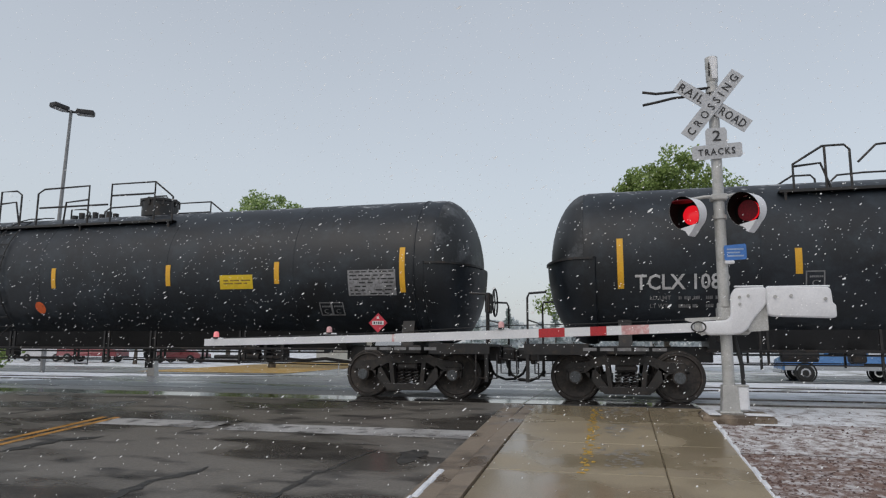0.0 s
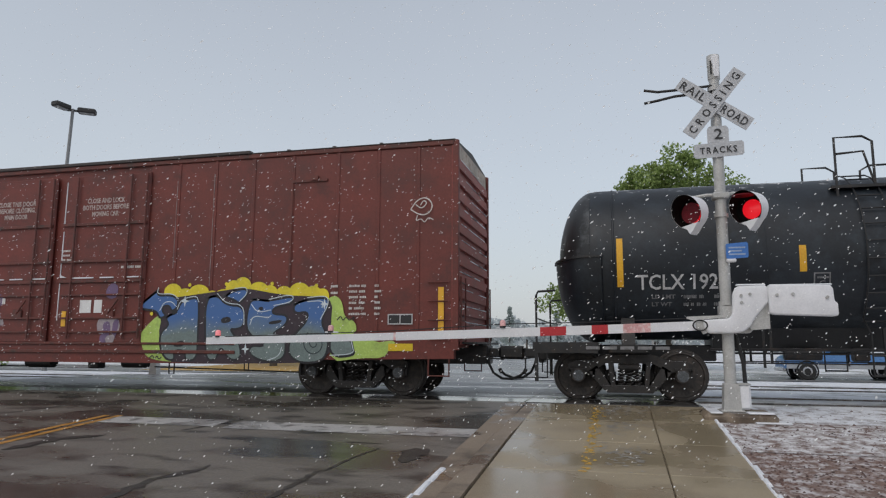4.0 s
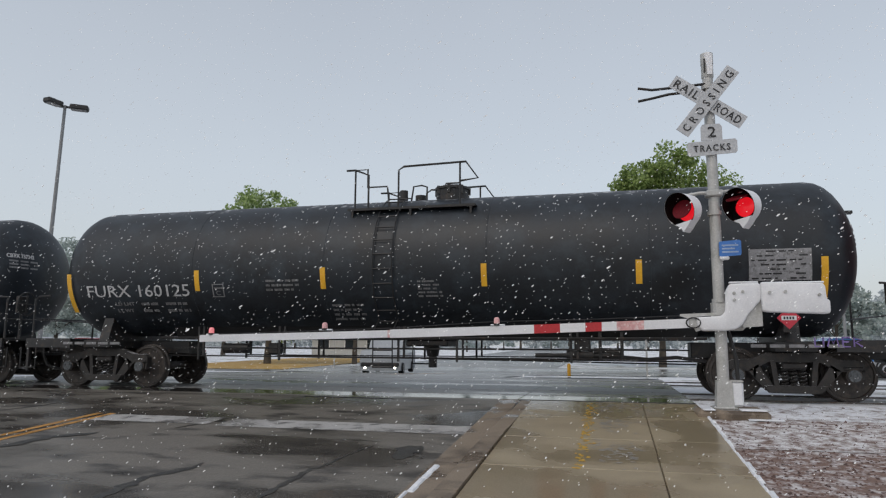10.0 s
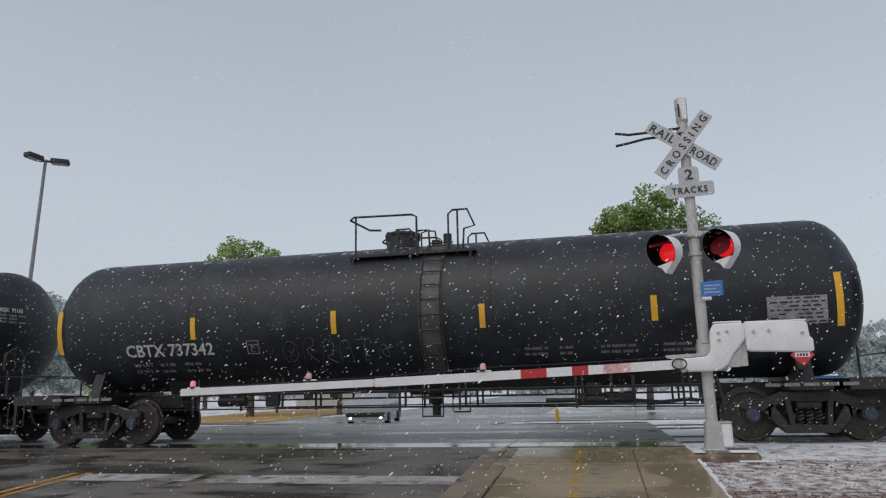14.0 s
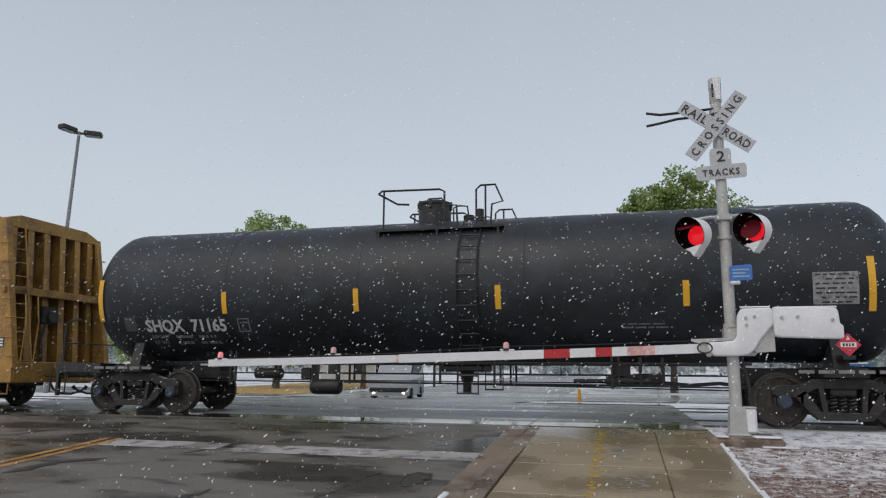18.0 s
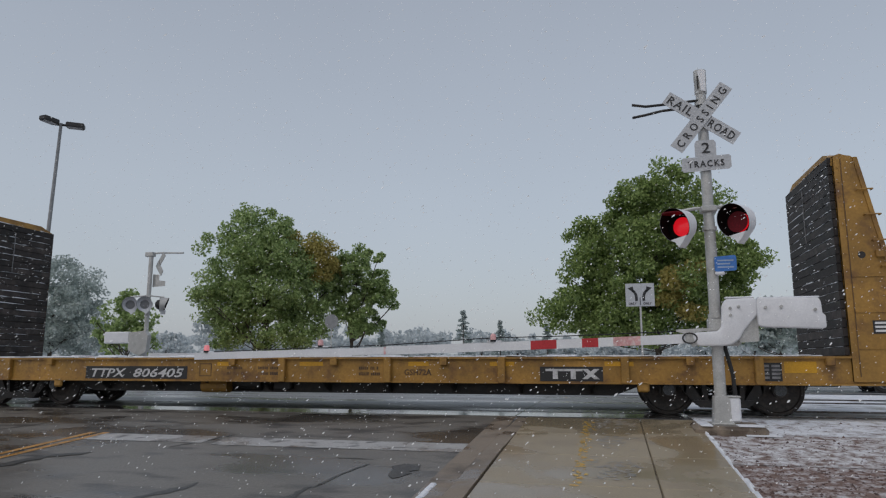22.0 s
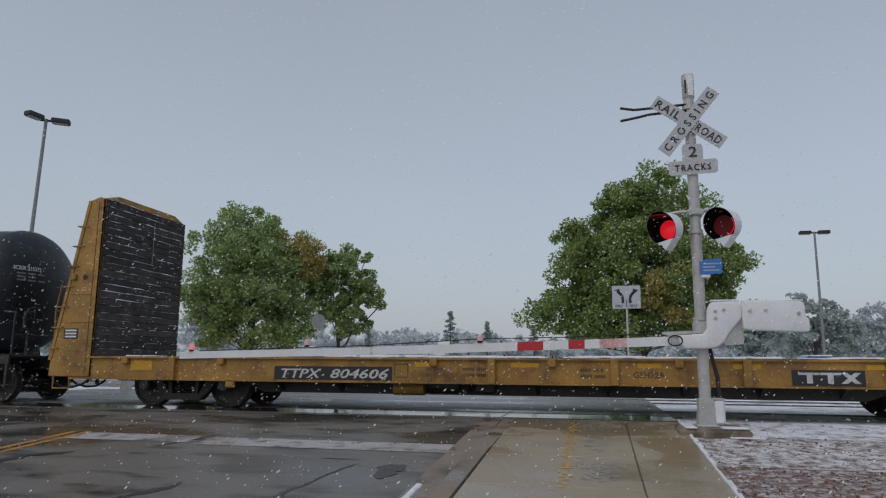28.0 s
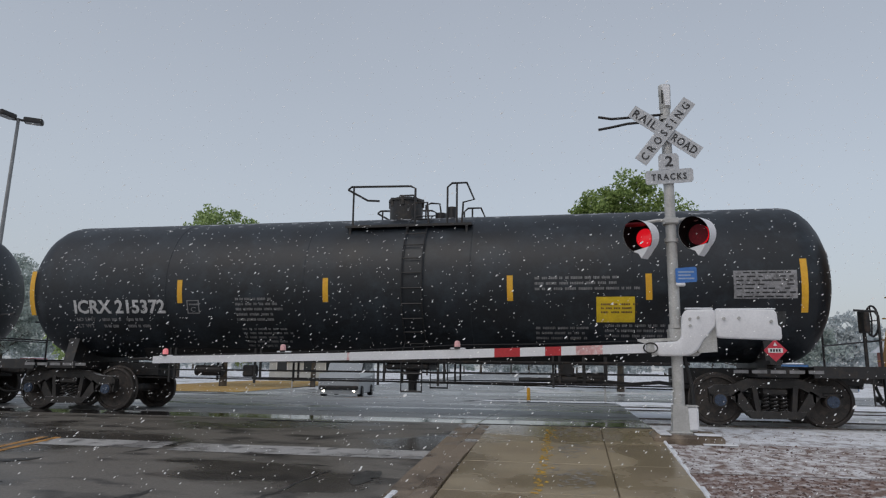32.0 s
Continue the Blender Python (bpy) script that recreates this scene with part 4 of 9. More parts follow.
def tank_car(center, half, trucks, r, top, label, head=0.75, plat=(-1.0, 2.0), ladder_x=0.0, band=None, frost=False, belly=1.05):
    """A black tank car; x along the train, y = -r the near side; heights over the rail."""
    car = thing("tank_car", label, "tank car", "cars of the train", at=pose(center, TRACK_Y, 0))
    cars.append((car, center))
    zc = top - r
    prof = [(-half + head * (1 - math.cos(math.pi / 2 * k / 9)), r * math.sin(math.pi / 2 * k / 9)) for k in range(10)]
    body = prof + [(x, rr) for x, rr in [(-half + head + 0.05, r), (-half * 0.5, r), (0, r), (half * 0.5, r), (half - head - 0.05, r)]] + [(-x, rr) for x, rr in reversed(prof)]
    shell = part("tank_shell", G().lathe(body, (0, 0, zc), "x", 56), M_tank, car, "black painted cylindrical tank with snow specks", True)
    if frost:
        for sg in (-1, 1):
            dome = [(sg * (half - head + head * math.cos(math.pi / 2 * k / 12) + 0.004), (r + 0.003) * math.sin(math.pi / 2 * k / 12)) for k in range(12)]
            part("tank_head", G().lathe(dome, (0, 0, zc), "x", 48), M_tank_frost, shell, "domed end with blown snow clinging to it", True)
            head_shield(shell, sg, half, head, r, zc)
    # weld seams round the shell
    for x in (-half * 0.56, -half * 0.2, half * 0.2, half * 0.56):
        part("weld_seam", G().lathe([(-0.012, r + 0.001), (-0.006, r + 0.006), (0.006, r + 0.006), (0.012, r + 0.001)], (x, 0, zc), "x", 48, False), M_tank, shell, smooth=True)
    if band is not None:
        part("grimy_band", G().lathe([(band[0], r + 0.002), (band[0] + 0.01, r + 0.012), (band[1] - 0.01, r + 0.012), (band[1], r + 0.002)], (0, 0, zc), "x", 56, False), M_tank_grey, shell, "grey grimy band round the tank", True)
    # stub sills, bolsters, saddles
    for s in (-1, 1):
        a, b = sorted((s * (trucks - 1.6), s * (half + 0.45)))
        g = G().box(a, b, -0.30, 0.30, 0.72, 1.02, 0.02)
        g.box(s * trucks - 0.35, s * trucks + 0.35, -1.35, 1.35, 0.86, 1.02, 0.02)
        g.prism([(-1.15, 1.0), (1.15, 1.0), (0.95, zc - r * 0.62), (-0.95, zc - r * 0.62)], "x", s * trucks - 0.12, s * trucks + 0.12)
        part("stub_sill", g, M_black, car)
        # end platform with handrails
        e = s * (half - 0.15)
        lo, hi = sorted((s * (half - 0.75), s * (half + 0.42)))
        g = G().box(lo, hi, -1.45, 1.45, 1.00, 1.05, 0.008)
        g.box(lo, hi, -1.47, -1.42, 0.86, 1.06).box(lo, hi, 1.42, 1.47, 0.86, 1.06)
        part("end_platform", g, M_black, car)
        g = G()
        for sy in (-1, 1):
            xx = s * (half + 0.36)
            railing(g, [(xx, sy * 1.36, 1.05), (xx, sy * 1.36, 1.92), (xx - s * 0.03, sy * 1.30, 2.0), (xx - s * 0.35, sy * 1.30, 2.02)], 0.022)
            g.box(xx - 0.03, xx + 0.03, sy * 1.42 - 0.04, sy * 1.42 + 0.04, 0.35, 1.0)
            g.tube([(xx - 0.2, sy * 1.44, 0.86), (xx - 0.2, sy * 1.44, 0.42), (xx + 0.2, sy * 1.44, 0.42), (xx + 0.2, sy * 1.44, 0.86)], 0.018)
        railing(g, [(s * (half + 0.36), -1.36, 1.5), (s * (half + 0.36), 1.36, 1.5)], 0.016)
        part("end_handrail", g, M_black, car)
        tag = G()
        for k in range(5):
            xx = s * trucks - 0.75 + k * 0.3
            tag.box(xx, xx + 0.24, -1.482, -1.476, 0.93, 0.985)
        part("sill_marking", tag, M_dim_ink, car)
    # hand brake on one end
    bx = half + 0.40
    w = part("hand_brake", G().box(bx - 0.14, bx - 0.04, -1.05, -0.75, 1.65, 2.05, 0.02).tube([(bx - 0.1, -0.9, 1.05), (bx - 0.1, -0.9, 1.7)], 0.03), M_black, car)
    ring = [(bx + 0.04, -0.9 + 0.27 * math.cos(a * math.pi / 8), 1.86 + 0.27 * math.sin(a * math.pi / 8)) for a in range(17)]
    gg = G().tube(ring, 0.018, 6)
    for a in range(4):
        gg.tube([(bx + 0.04, -0.9, 1.86), (bx + 0.02, -0.9 + 0.27 * math.cos(a * 1.57), 1.86 + 0.27 * math.sin(a * 1.57))], 0.014, 5)
    part("brake_wheel", gg, M_black, w)
    # side pipe rails below the tank, and their hangers
    for sy in (-1, 1):
        g = G()
        railing(g, [(-trucks + 1.7, sy * 1.02, 0.87), (trucks - 1.7, sy * 1.02, 0.87)], 0.014)
        railing(g, [(-trucks + 2.3, sy * 1.0, 0.70), (trucks - 2.4, sy * 1.0, 0.70)], 0.012)
        x = -trucks + 2.3
        k = 0
        while x < trucks - 2.0:
            g.box(x - 0.02, x + 0.02, sy * 1.0 - 0.02, sy * 1.0 + 0.02, 0.62, 1.32)
            g.box(x + 0.10, x + 0.14, sy * 1.0 - 0.02, sy * 1.0 + 0.02, 0.70, 1.32)
            x += (1.9, 2.6, 1.2, 2.2)[k % 4]
            k += 1
        part("side_pipe_rail", g, M_black, car)
        # side ladder and stirrup under it
        g = G()
        for dx in (-0.20, 0.20):
            pts = []
            for k in range(14):
                a = radians(-58 + k * 11)
                pts.append((ladder_x + dx, sy * (r + 0.06) * math.cos(a), zc + (r + 0.06) * math.sin(a)))
            g.tube([(ladder_x + dx, sy * 1.38, 0.50), (ladder_x + dx, sy * 1.40, 1.2)] + pts[1:], 0.014, 6)
        for k in range(12):
            a = radians(-50 + k * 11)
            g.tube([(ladder_x - 0.2, sy * (r + 0.06) * math.cos(a), zc + (r + 0.06) * math.sin(a)), (ladder_x + 0.2, sy * (r + 0.06) * math.cos(a), zc + (r + 0.06) * math.sin(a))], 0.014, 5)
        for z in (0.52, 0.85):
            g.tube([(ladder_x - 0.2, sy * 1.38, z), (ladder_x + 0.2, sy * 1.38, z)], 0.018, 5)
        part("side_ladder", g, M_lampblack, car)
    part("belly_plate", G().prism([(-0.75, zc - r * 0.86), (0.75, zc - r * 0.86), (0.55, belly), (-0.55, belly)], "x", -trucks + 1.5, trucks - 1.5), M_lampblack, car)
    for sy in (-1, 1):
        part("running_pipe", G().tube([(-trucks + 1.4, sy * 1.08, belly + 0.03), (trucks - 1.4, sy * 1.08, belly + 0.03)], 0.026, 6), M_black, car)
    # outlet, brake gear under the tank
    g = G().cyl((0.25, 0, 1.15), (0.25, 0, 0.72), 0.20, 14, 0.12).cyl((0.25, 0, 0.72), (0.25, 0, 0.48), 0.09, 10).box(-0.2, 0.7, -0.5, 0.5, 0.92, 1.06, 0.03)
    part("bottom_outlet", g, M_black, car)
    part("air_reservoir", G().cyl((-trucks + 2.7, -0.62, 0.86), (-trucks + 3.3, -0.62, 0.86), 0.11, 14), M_black, car, smooth=True)
    g = G().cyl((trucks - 3.9, -0.75, 0.76), (trucks - 3.4, -0.75, 0.76), 0.10, 14).cyl((trucks - 4.5, -0.75, 0.76), (trucks - 3.1, -0.75, 0.76), 0.045, 10)
    g.box(trucks - 3.75, trucks - 3.45, -0.85, -0.6, 0.86, 1.08, 0.02).box(trucks - 3.3, trucks - 3.24, -0.8, -0.6, 0.7, 1.2).box(trucks - 2.9, trucks - 2.84, -0.8, -0.6, 0.7, 1.2).tube([(trucks - 3.1, -0.75, 0.76), (trucks - 2.4, -0.75, 0.70), (trucks - 1.9, -0.72, 0.74), (trucks - 1.3, -0.6, 0.66)], 0.035)
    part("brake_rigging", g, M_black, car, smooth=True)
    part("brake_valve", G().box(-trucks + 3.8, -trucks + 4.05, -0.75, -0.5, 0.74, 0.98, 0.03), M_black, car)
    g = G().cyl((trucks - 3.4, -0.5, 0.80), (trucks - 2.9, -0.5, 0.80), 0.11, 12)
    g.tube([(-trucks + 1.2, -0.6, 0.7), (trucks - 1.2, -0.6, 0.66)], 0.014).tube([(-trucks + 4.0, -0.7, 0.72), (trucks - 1.5, -0.2, 0.6)], 0.014)
    part("brake_cylinder", g, M_black, car)
    # top platform: two runs of grating on cross beams
    p0, p1 = plat
    fz = top - 0.35
    for sy in (-1, 1):
        for k in range(2):
            ya = sy * (0.80 + 0.20 * k)
            part("walkway_board", G().box(p0, p1, ya - 0.085, ya + 0.085, fz, fz + 0.025, 0.004), M_black, car)
        part("walkway_edge", G().box(p0, p1, sy * 1.13 - 0.01, sy * 1.13 + 0.01, fz - 0.02, fz + 0.03), M_black, car)
    for x in (p0 + 0.1, (p0 + p1) / 2, p1 - 0.1):
        part("walkway_bracket", G().box(x - 0.025, x + 0.025, -1.13, 1.13, fz - 0.05, fz).box(x - 0.02, x + 0.02, -1.12, -1.08, fz - 0.16, fz).box(x - 0.02, x + 0.02, 1.08, 1.12, fz - 0.16, fz), M_black, car)
    return car, zc


def manway(car, x, top, rad=0.36, height=0.50):
    m = part("manway", G().lathe([(0.0, rad), (height - 0.05, rad), (height - 0.05, rad + 0.03), (height, rad + 0.03), (height + 0.05, rad * 0.7), (height + 0.07, 0.0)], (x, 0, top - 0.04), "z", 28), M_black, car, "round black manway with a bolted lid", True)
    for k in range(8):
        a = k * math.pi / 4
        part("lid_bolt", G().box(x + math.cos(a) * rad - 0.03, x + math.cos(a) * rad + 0.03, math.sin(a) * rad - 0.03, math.sin(a) * rad + 0.03, top + height - 0.2, top + height - 0.02), M_black, m)
    part("lid_handle", G().tube([(x - 0.2, 0, top + height), (x - 0.15, 0, top + height + 0.09), (x + 0.15, 0, top + height + 0.09), (x + 0.2, 0, top + height)], 0.02), M_black, m)
    return m


def rail_loops(car, loops, top, dz=0.0):
    """loops: lists of (x, z) on both sides of the walkway, z over the tank's top."""
    for pts in loops:
        for sy in (-1, 1):
            g = G().tube([(x, sy * 1.1, top + (z if z > 0.02 else -0.33)) for x, z in pts], 0.022, 6)
            part("platform_rail", g, M_black, car)


def short_platform(car, top, man_x, side=1, rail=None, height=0.48):
    """Two-part railing round a small platform with one manway."""
    manway(car, man_x, top, 0.36, height)
    part("valve", G().cyl((man_x + side * 0.75, 0.1, top - 0.03), (man_x + side * 0.75, 0.1, top + 0.16), 0.12, 12), M_black, car, smooth=True)
    part("valve", G().cyl((man_x + side * 1.05, -0.2, top - 0.06), (man_x + side * 1.05, -0.2, top + 0.22), 0.09, 12), M_black, car, smooth=True)
    part("vent_pipe", G().tube([(man_x + side * 0.5, -0.3, top - 0.05), (man_x + side * 0.5, -0.3, top + 0.26), (man_x + side * 0.62, -0.3, top + 0.30), (man_x + side * 0.8, -0.3, top + 0.28), (man_x + side * 0.85, -0.3, top - 0.05)], 0.02), M_black, car, smooth=True)
    rail_loops(car, rail, top)


def stripes_on(car, stripes, r, zc, stripe_z, end_z):
    for k, x in enumerate(stripes):
        ends = k in (0, len(stripes) - 1) and abs(x) > 6
        z0, z1 = end_z if ends else stripe_z
        tank_patch("reflective_stripe", x - 0.055, x + 0.055, z0, z1, M_reflect, car, r, zc, "yellow reflective tape stripe")


TANKS = []


def std_tank(center, half, trucks, stripes, label, r=1.47, top=4.08, platform_x=None, loops=(), man_x=0.0, side=1, sz=(2.06, 2.49), ez=(1.64, 2.47), cap=M_cap_grey, ladder=0.0, band=None, head=0.80, frost=False, shift=0.0, man_h=0.48, belly=1.05):
    """shift: how far the middle of the tank lies from the mark that its lettering is set out from."""
    car, zc = tank_car(center + shift, half, trucks, r, top, label, plat=tuple(q - shift for q in platform_x), ladder_x=ladder - shift, band=band and tuple(q - shift for q in band), head=head, frost=frost, belly=belly)
    SHIFT[car] = shift
    loops, man_x = [[(x - shift, z) for x, z in lp] for lp in loops], man_x - shift
    stripes_on(car, stripes, r, zc, sz, ez)
    if loops:
        short_platform(car, top, man_x, side, loops, man_h)
    for s in (-1, 1):
        truck(car, s * trucks, cap)
    car_ends(car, half + 0.45)
    return car, zc, r


def c_box(car, x, z, r, zc, s=0.30):
    """A small stencilled square frame with a mark in it."""
    w = 0.02
    for a, b, c, d in ((x, x + s, z, z + w), (x, x + s, z + s - w, z + s), (x, x + w, z, z + s), (x + s - w, x + s, z, z + s)):
        tank_patch("stencil_frame", a, b, c, d, M_dim_ink, car, r, zc)
    tank_text("C", x + s * 0.32, x + s * 0.68, z + s * 0.15, s * 0.35, M_dim_ink, car, r, zc)
    tank_bars(x + s * 0.2, x + s * 1.0, z + s * 0.62, 1, 0.07, M_dim_ink, car, r, zc)


def data_panel(car, x0, x1, z0, z1, r, zc, seed=3):
    tank_patch("data_panel", x0, x1, z0, z1, M_grey_panel, car, r, zc, "grey stencilled data panel", lift=0.004)
    x0, x1 = x0 - SHIFT.get(car, 0.0), x1 - SHIFT.get(car, 0.0)
    rnd = random.Random(seed)
    g = G()
    rows = 7
    for k in range(rows):
        z = z0 + (z1 - z0) * (k + 0.3) / rows
        x = x0 + 0.04
        while x < x1 - 0.1:
            w = rnd.uniform(0.04, 0.16)
            if rnd.random() < 0.8:
                p = [(x, z), (min(x + w, x1 - 0.03), z), (min(x + w, x1 - 0.03), z + 0.025), (x, z + 0.025)]
                g.add([(q, -math.sqrt((r + 0.009) ** 2 - (h - zc) ** 2), h) for q, h in p], [(0, 1, 2, 3)])
            x += w + rnd.uniform(0.02, 0.06)
    part("panel_print", g, M_signblack, car, "black print on the data panel", kind="stuff")


def head_text(text, y0, y1, z, size, car, r, zc, half, head=0.80):
    """Small lettering wrapped onto the domed end that looks forward, with bars under it."""
    def dome(y, zz, lift):
        return half - head + head * math.sqrt(max(0.0, 1 - (y * y + (zz - zc) ** 2) / (r * r))) + lift
    for me in words(text, size, M_white_ink, "lettering", 0.004, y1 - y0):
        for v in me.vertices:
            y, zz, lift = y0 + v.co.x, z + v.co.z, 0.012 if v.co.y < 0 else 0.006
            v.co = (dome(y, zz, lift), y, zz)
        part("end_lettering", me, None, car)
    g = G()
    for k in range(3):
        for j in range(3 - k % 2):
            a, b = y0 + 0.05 + j * 0.24, y0 + 0.24 + j * 0.24
            zz = z - 0.10 - 0.08 * k
            g.add([(dome(q, h, 0.008), q, h) for q, h in ((a, zz), (b, zz), (b, zz + 0.04), (a, zz + 0.04))], [(0, 1, 2, 3)])
    part("small_print", g, M_dim_ink, car, "rows of small stencilled print", kind="stuff")


def load_limits(car, x0, x1, z, pitch, r, zc, seed):
    """Two rows of stencil: the words, then figures too small to read."""
    w = 0.26 * (x1 - x0)
    for k, word in enumerate(("LD LMT", "LT WT")):
        tank_text(word, x0, x0 + w * (1.0, 0.85)[k], z - k * pitch, 0.07, M_dim_ink, car, r, zc, bold=0.002)
        tank_bars(x0 + w * 1.35, x0 + (x1 - x0) * 0.62, z - k * pitch, 1, 0.12, M_dim_ink, car, r, zc, seed + k)
        tank_bars(x0 + (x1 - x0) * 0.68, x1, z - k * pitch, 1, 0.12, M_dim_ink, car, r, zc, seed + 5 + k)


# first car: lettered, half in view at the start
car, zc, r = std_tank(7.2, 8.45, 7.05, (-7.1, -4.15, -1.2, 1.7, 4.6, 7.0), "black tank car with white lettering and a railed top platform", r=1.5, top=4.12, platform_x=(-4.3, 0.6),
                      loops=([(-4.05, -0.15), (-4.05, 0.14), (-3.55, 0.45), (-3.2, 0.45), (-3.12, 0.36), (-3.12, -0.15)], [(-3.52, -0.1), (-3.52, 0.45)], [(-4.05, 0.1), (-3.6, 0.14), (-3.45, 0.0)], [(-3.0, 0.12), (-2.7, 0.42), (-2.2, 0.45), (-0.6, 0.45), (-0.6, 0)]), man_x=-1.4, sz=(2.25, 2.69), ez=(2.05, 2.96), frost=True, belly=0.91)
tank_text("TCLX 1083", -6.85, -5.25, 2.03, 0.27, M_white_ink, car, r, zc, bold=0.006)
load_limits(car, -6.6, -5.2, 1.85, 0.14, r, zc, 4)
c_box(car, -4.05, 2.0, r, zc)
placard(car, -5.4, 1.35, -1.47)
# second car
car, zc, r = std_tank(-11.06, 8.27, 6.98, (-7.04, -4.02, -1.20, 1.76, 4.32, 7.02), "black insulated tank car with a long railed walkway", r=1.5, top=4.12, platform_x=(-3.4, 1.5), sz=(2.26, 2.71), ez=(2.05, 2.93), head=0.75, ladder=-2.85, frost=True, shift=0.05, belly=0.91)
tank_text("TCLX 1924", -6.75, -5.22, 2.0, 0.27, M_white_ink, car, r, zc, bold=0.004)
load_limits(car, -6.5, -4.95, 1.84, 0.13, r, zc, 6)
c_box(car, -3.86, 1.98, r, zc, 0.26)
c_box(car, 5.2, 1.62, r, zc, 0.26)
c_box(car, 5.46, 1.62, r, zc, 0.26)
tank_patch("yellow_label", 3.01, 3.77, 2.17, 2.46, M_yellow_sign, car, r, zc, "yellow warning label")
tank_bars(3.1, 3.8, 2.33, 2, 0.06, M_flat_rust_shade, car, r + 0.003, zc, 9)
data_panel(car, 5.88, 6.88, 2.0, 2.5, r, zc)
g = G().lathe([(0, 0.13), (0.012, 0.13)], (-1.73, 0, 0), "y", 20)
g.v = [(x, -math.sqrt((r + 0.003 + (0.004 if y > 0.005 else 0)) ** 2 - (1.84 + z - zc) ** 2), 1.84 + z) for x, y, z in g.v]
part("orange_dot", g, M_orange, car, "round orange paint dot")
placard(car, 6.55, 1.45, -1.50)
manway(car, 0.28, 4.12, 0.42, 0.42)
rail_loops(car, ([(-3.35, -0.1), (-3.35, 0.55), (-2.9, 0.55), (-2.75, 0.45), (-2.75, 0)], [(-3.35, 0.25), (-2.9, 0.28), (-2.75, 0.0)], [(-2.27, 0), (-2.27, 0.45), (-2.1, 0.55), (-0.83, 0.57), (-0.83, -0.1)], [(-1.5, 0.0), (-1.45, 0.2), (-0.83, 0.24)], [(-0.21, -0.1), (-0.21, 0.57), (0.95, 0.57), (0.95, -0.1)], [(-0.21, 0.3), (0.95, 0.3)], [(0.95, 0.57), (1.43, 0.2), (1.43, -0.05)], [(-2.2, 0.1), (-0.3, 0.1)]), 4.12)
for k in range(7):
    part("valve", G().cyl((-2.1 + k * 0.2, -0.1, 4.08), (-2.1 + k * 0.2, -0.1, 4.22 + 0.06 * (k % 2)), 0.07, 10), M_black, car, smooth=True)
# shelf and step of the insulated jacket at the ends
for s in (-1, 1):
    part("jacket_seam", G().lathe([(-0.02, 1.502), (-0.01, 1.516), (0.01, 1.516), (0.02, 1.502)], (s * 7.2, 0, 2.62), "x", 48, False), M_tank, car, smooth=True)
# fourth, fifth, sixth cars
LOOP_A = ([(-1.05, -0.2), (-1.05, 0.5), (-0.78, 0.5), (-0.78, 0.12), (-0.35, 0.12), (-0.3, 0.0)], [(-1.25, 0.5), (-1.05, 0.5), (-0.76, 0.38), (-0.76, 0.0)], [(-0.11, 0.0), (-0.11, 0.45), (0.0, 0.52), (1.3, 0.55), (1.55, 0.20), (1.2, 0.16)], [(1.18, 0.53), (1.18, -0.25)])
car, zc, r = std_tank(-49.75, 8.33, 7.0, (-7.65, -4.45, -1.58, 1.72, 4.56, 7.6), "black tank car with a small railed top platform", top=4.06, platform_x=(-1.2, 1.5), loops=LOOP_A, man_x=0.78, side=-1, ladder=-0.3, shift=0.10, man_h=0.30)
tank_text("FURX 160125", -7.2, -4.65, 1.96, 0.26, M_white_ink, car, r, zc)
head_text("FURX 160125", -0.95, -0.32, zc + 0.42, 0.095, car, r, zc, 8.33)
load_limits(car, -6.55, -4.7, 1.78, 0.14, r, zc, 12)
c_box(car, -4.1, 1.93, r, zc, 0.27)
data_panel(car, 6.4, 7.4, 2.08, 2.62, r, zc, 5)
tank_bars(-2.85, -2.05, 2.22, 3, 0.09, M_dim_ink, car, r, zc, 13)
tank_bars(-1.45, -0.75, 1.72, 4, 0.09, M_dim_ink, car, r, zc, 14)
tank_bars(0.4, 0.9, 2.16, 5, 0.07, M_dim_ink, car, r, zc, 15)
placard(car, 6.98, 1.43, -1.45)
tank_patch("red_label", 6.1, 6.55, 1.42, 1.70, material("faded_red_label", (0.30, 0.06, 0.07), rough=0.6), car, r, zc, "faded red label")
M_purple = material("purple_spray", (0.20, 0.14, 0.36), rough=0.5, var=0.25, scale=8, bump=0.02)
tag = G()
for k, pts in enumerate((((7.25, 1.10), (7.25, 0.95), (7.38, 0.95), (7.38, 1.10)), ((7.44, 0.95), (7.48, 1.10), (7.53, 1.0), (7.58, 1.10), (7.61, 0.95)), ((7.78, 0.95), (7.67, 0.95), (7.67, 1.10), (7.78, 1.10)), ((7.67, 1.03), (7.76, 1.03)), ((7.84, 0.95), (7.84, 1.10), (7.95, 1.06), (7.86, 1.02), (7.96, 0.95)))):
    tag.tube([(x, -1.475, z) for x, z in pts], 0.016, 4)
part("purple_tag", tag, M_purple, car, "purple graffiti tag on the sill")
LOOP_B = ([(-1.42, 0.44), (-1.35, 0.5), (-0.10, 0.47), (0.0, 0.42), (0.0, 0.0)], [(-1.3, -0.3), (-1.3, 0.48)], [(-1.42, 0.44), (-1.0, 0.2), (-0.75, 0.18)], [(0.0, 0.12), (0.25, 0.12), (0.28, 0.0)], [(0.66, 0.0), (0.66, 0.42), (0.75, 0.5), (1.05, 0.5), (1.2, 0.15), (0.98, 0.10), (0.95, -0.05)], [(0.85, -0.3), (0.85, 0.5)])
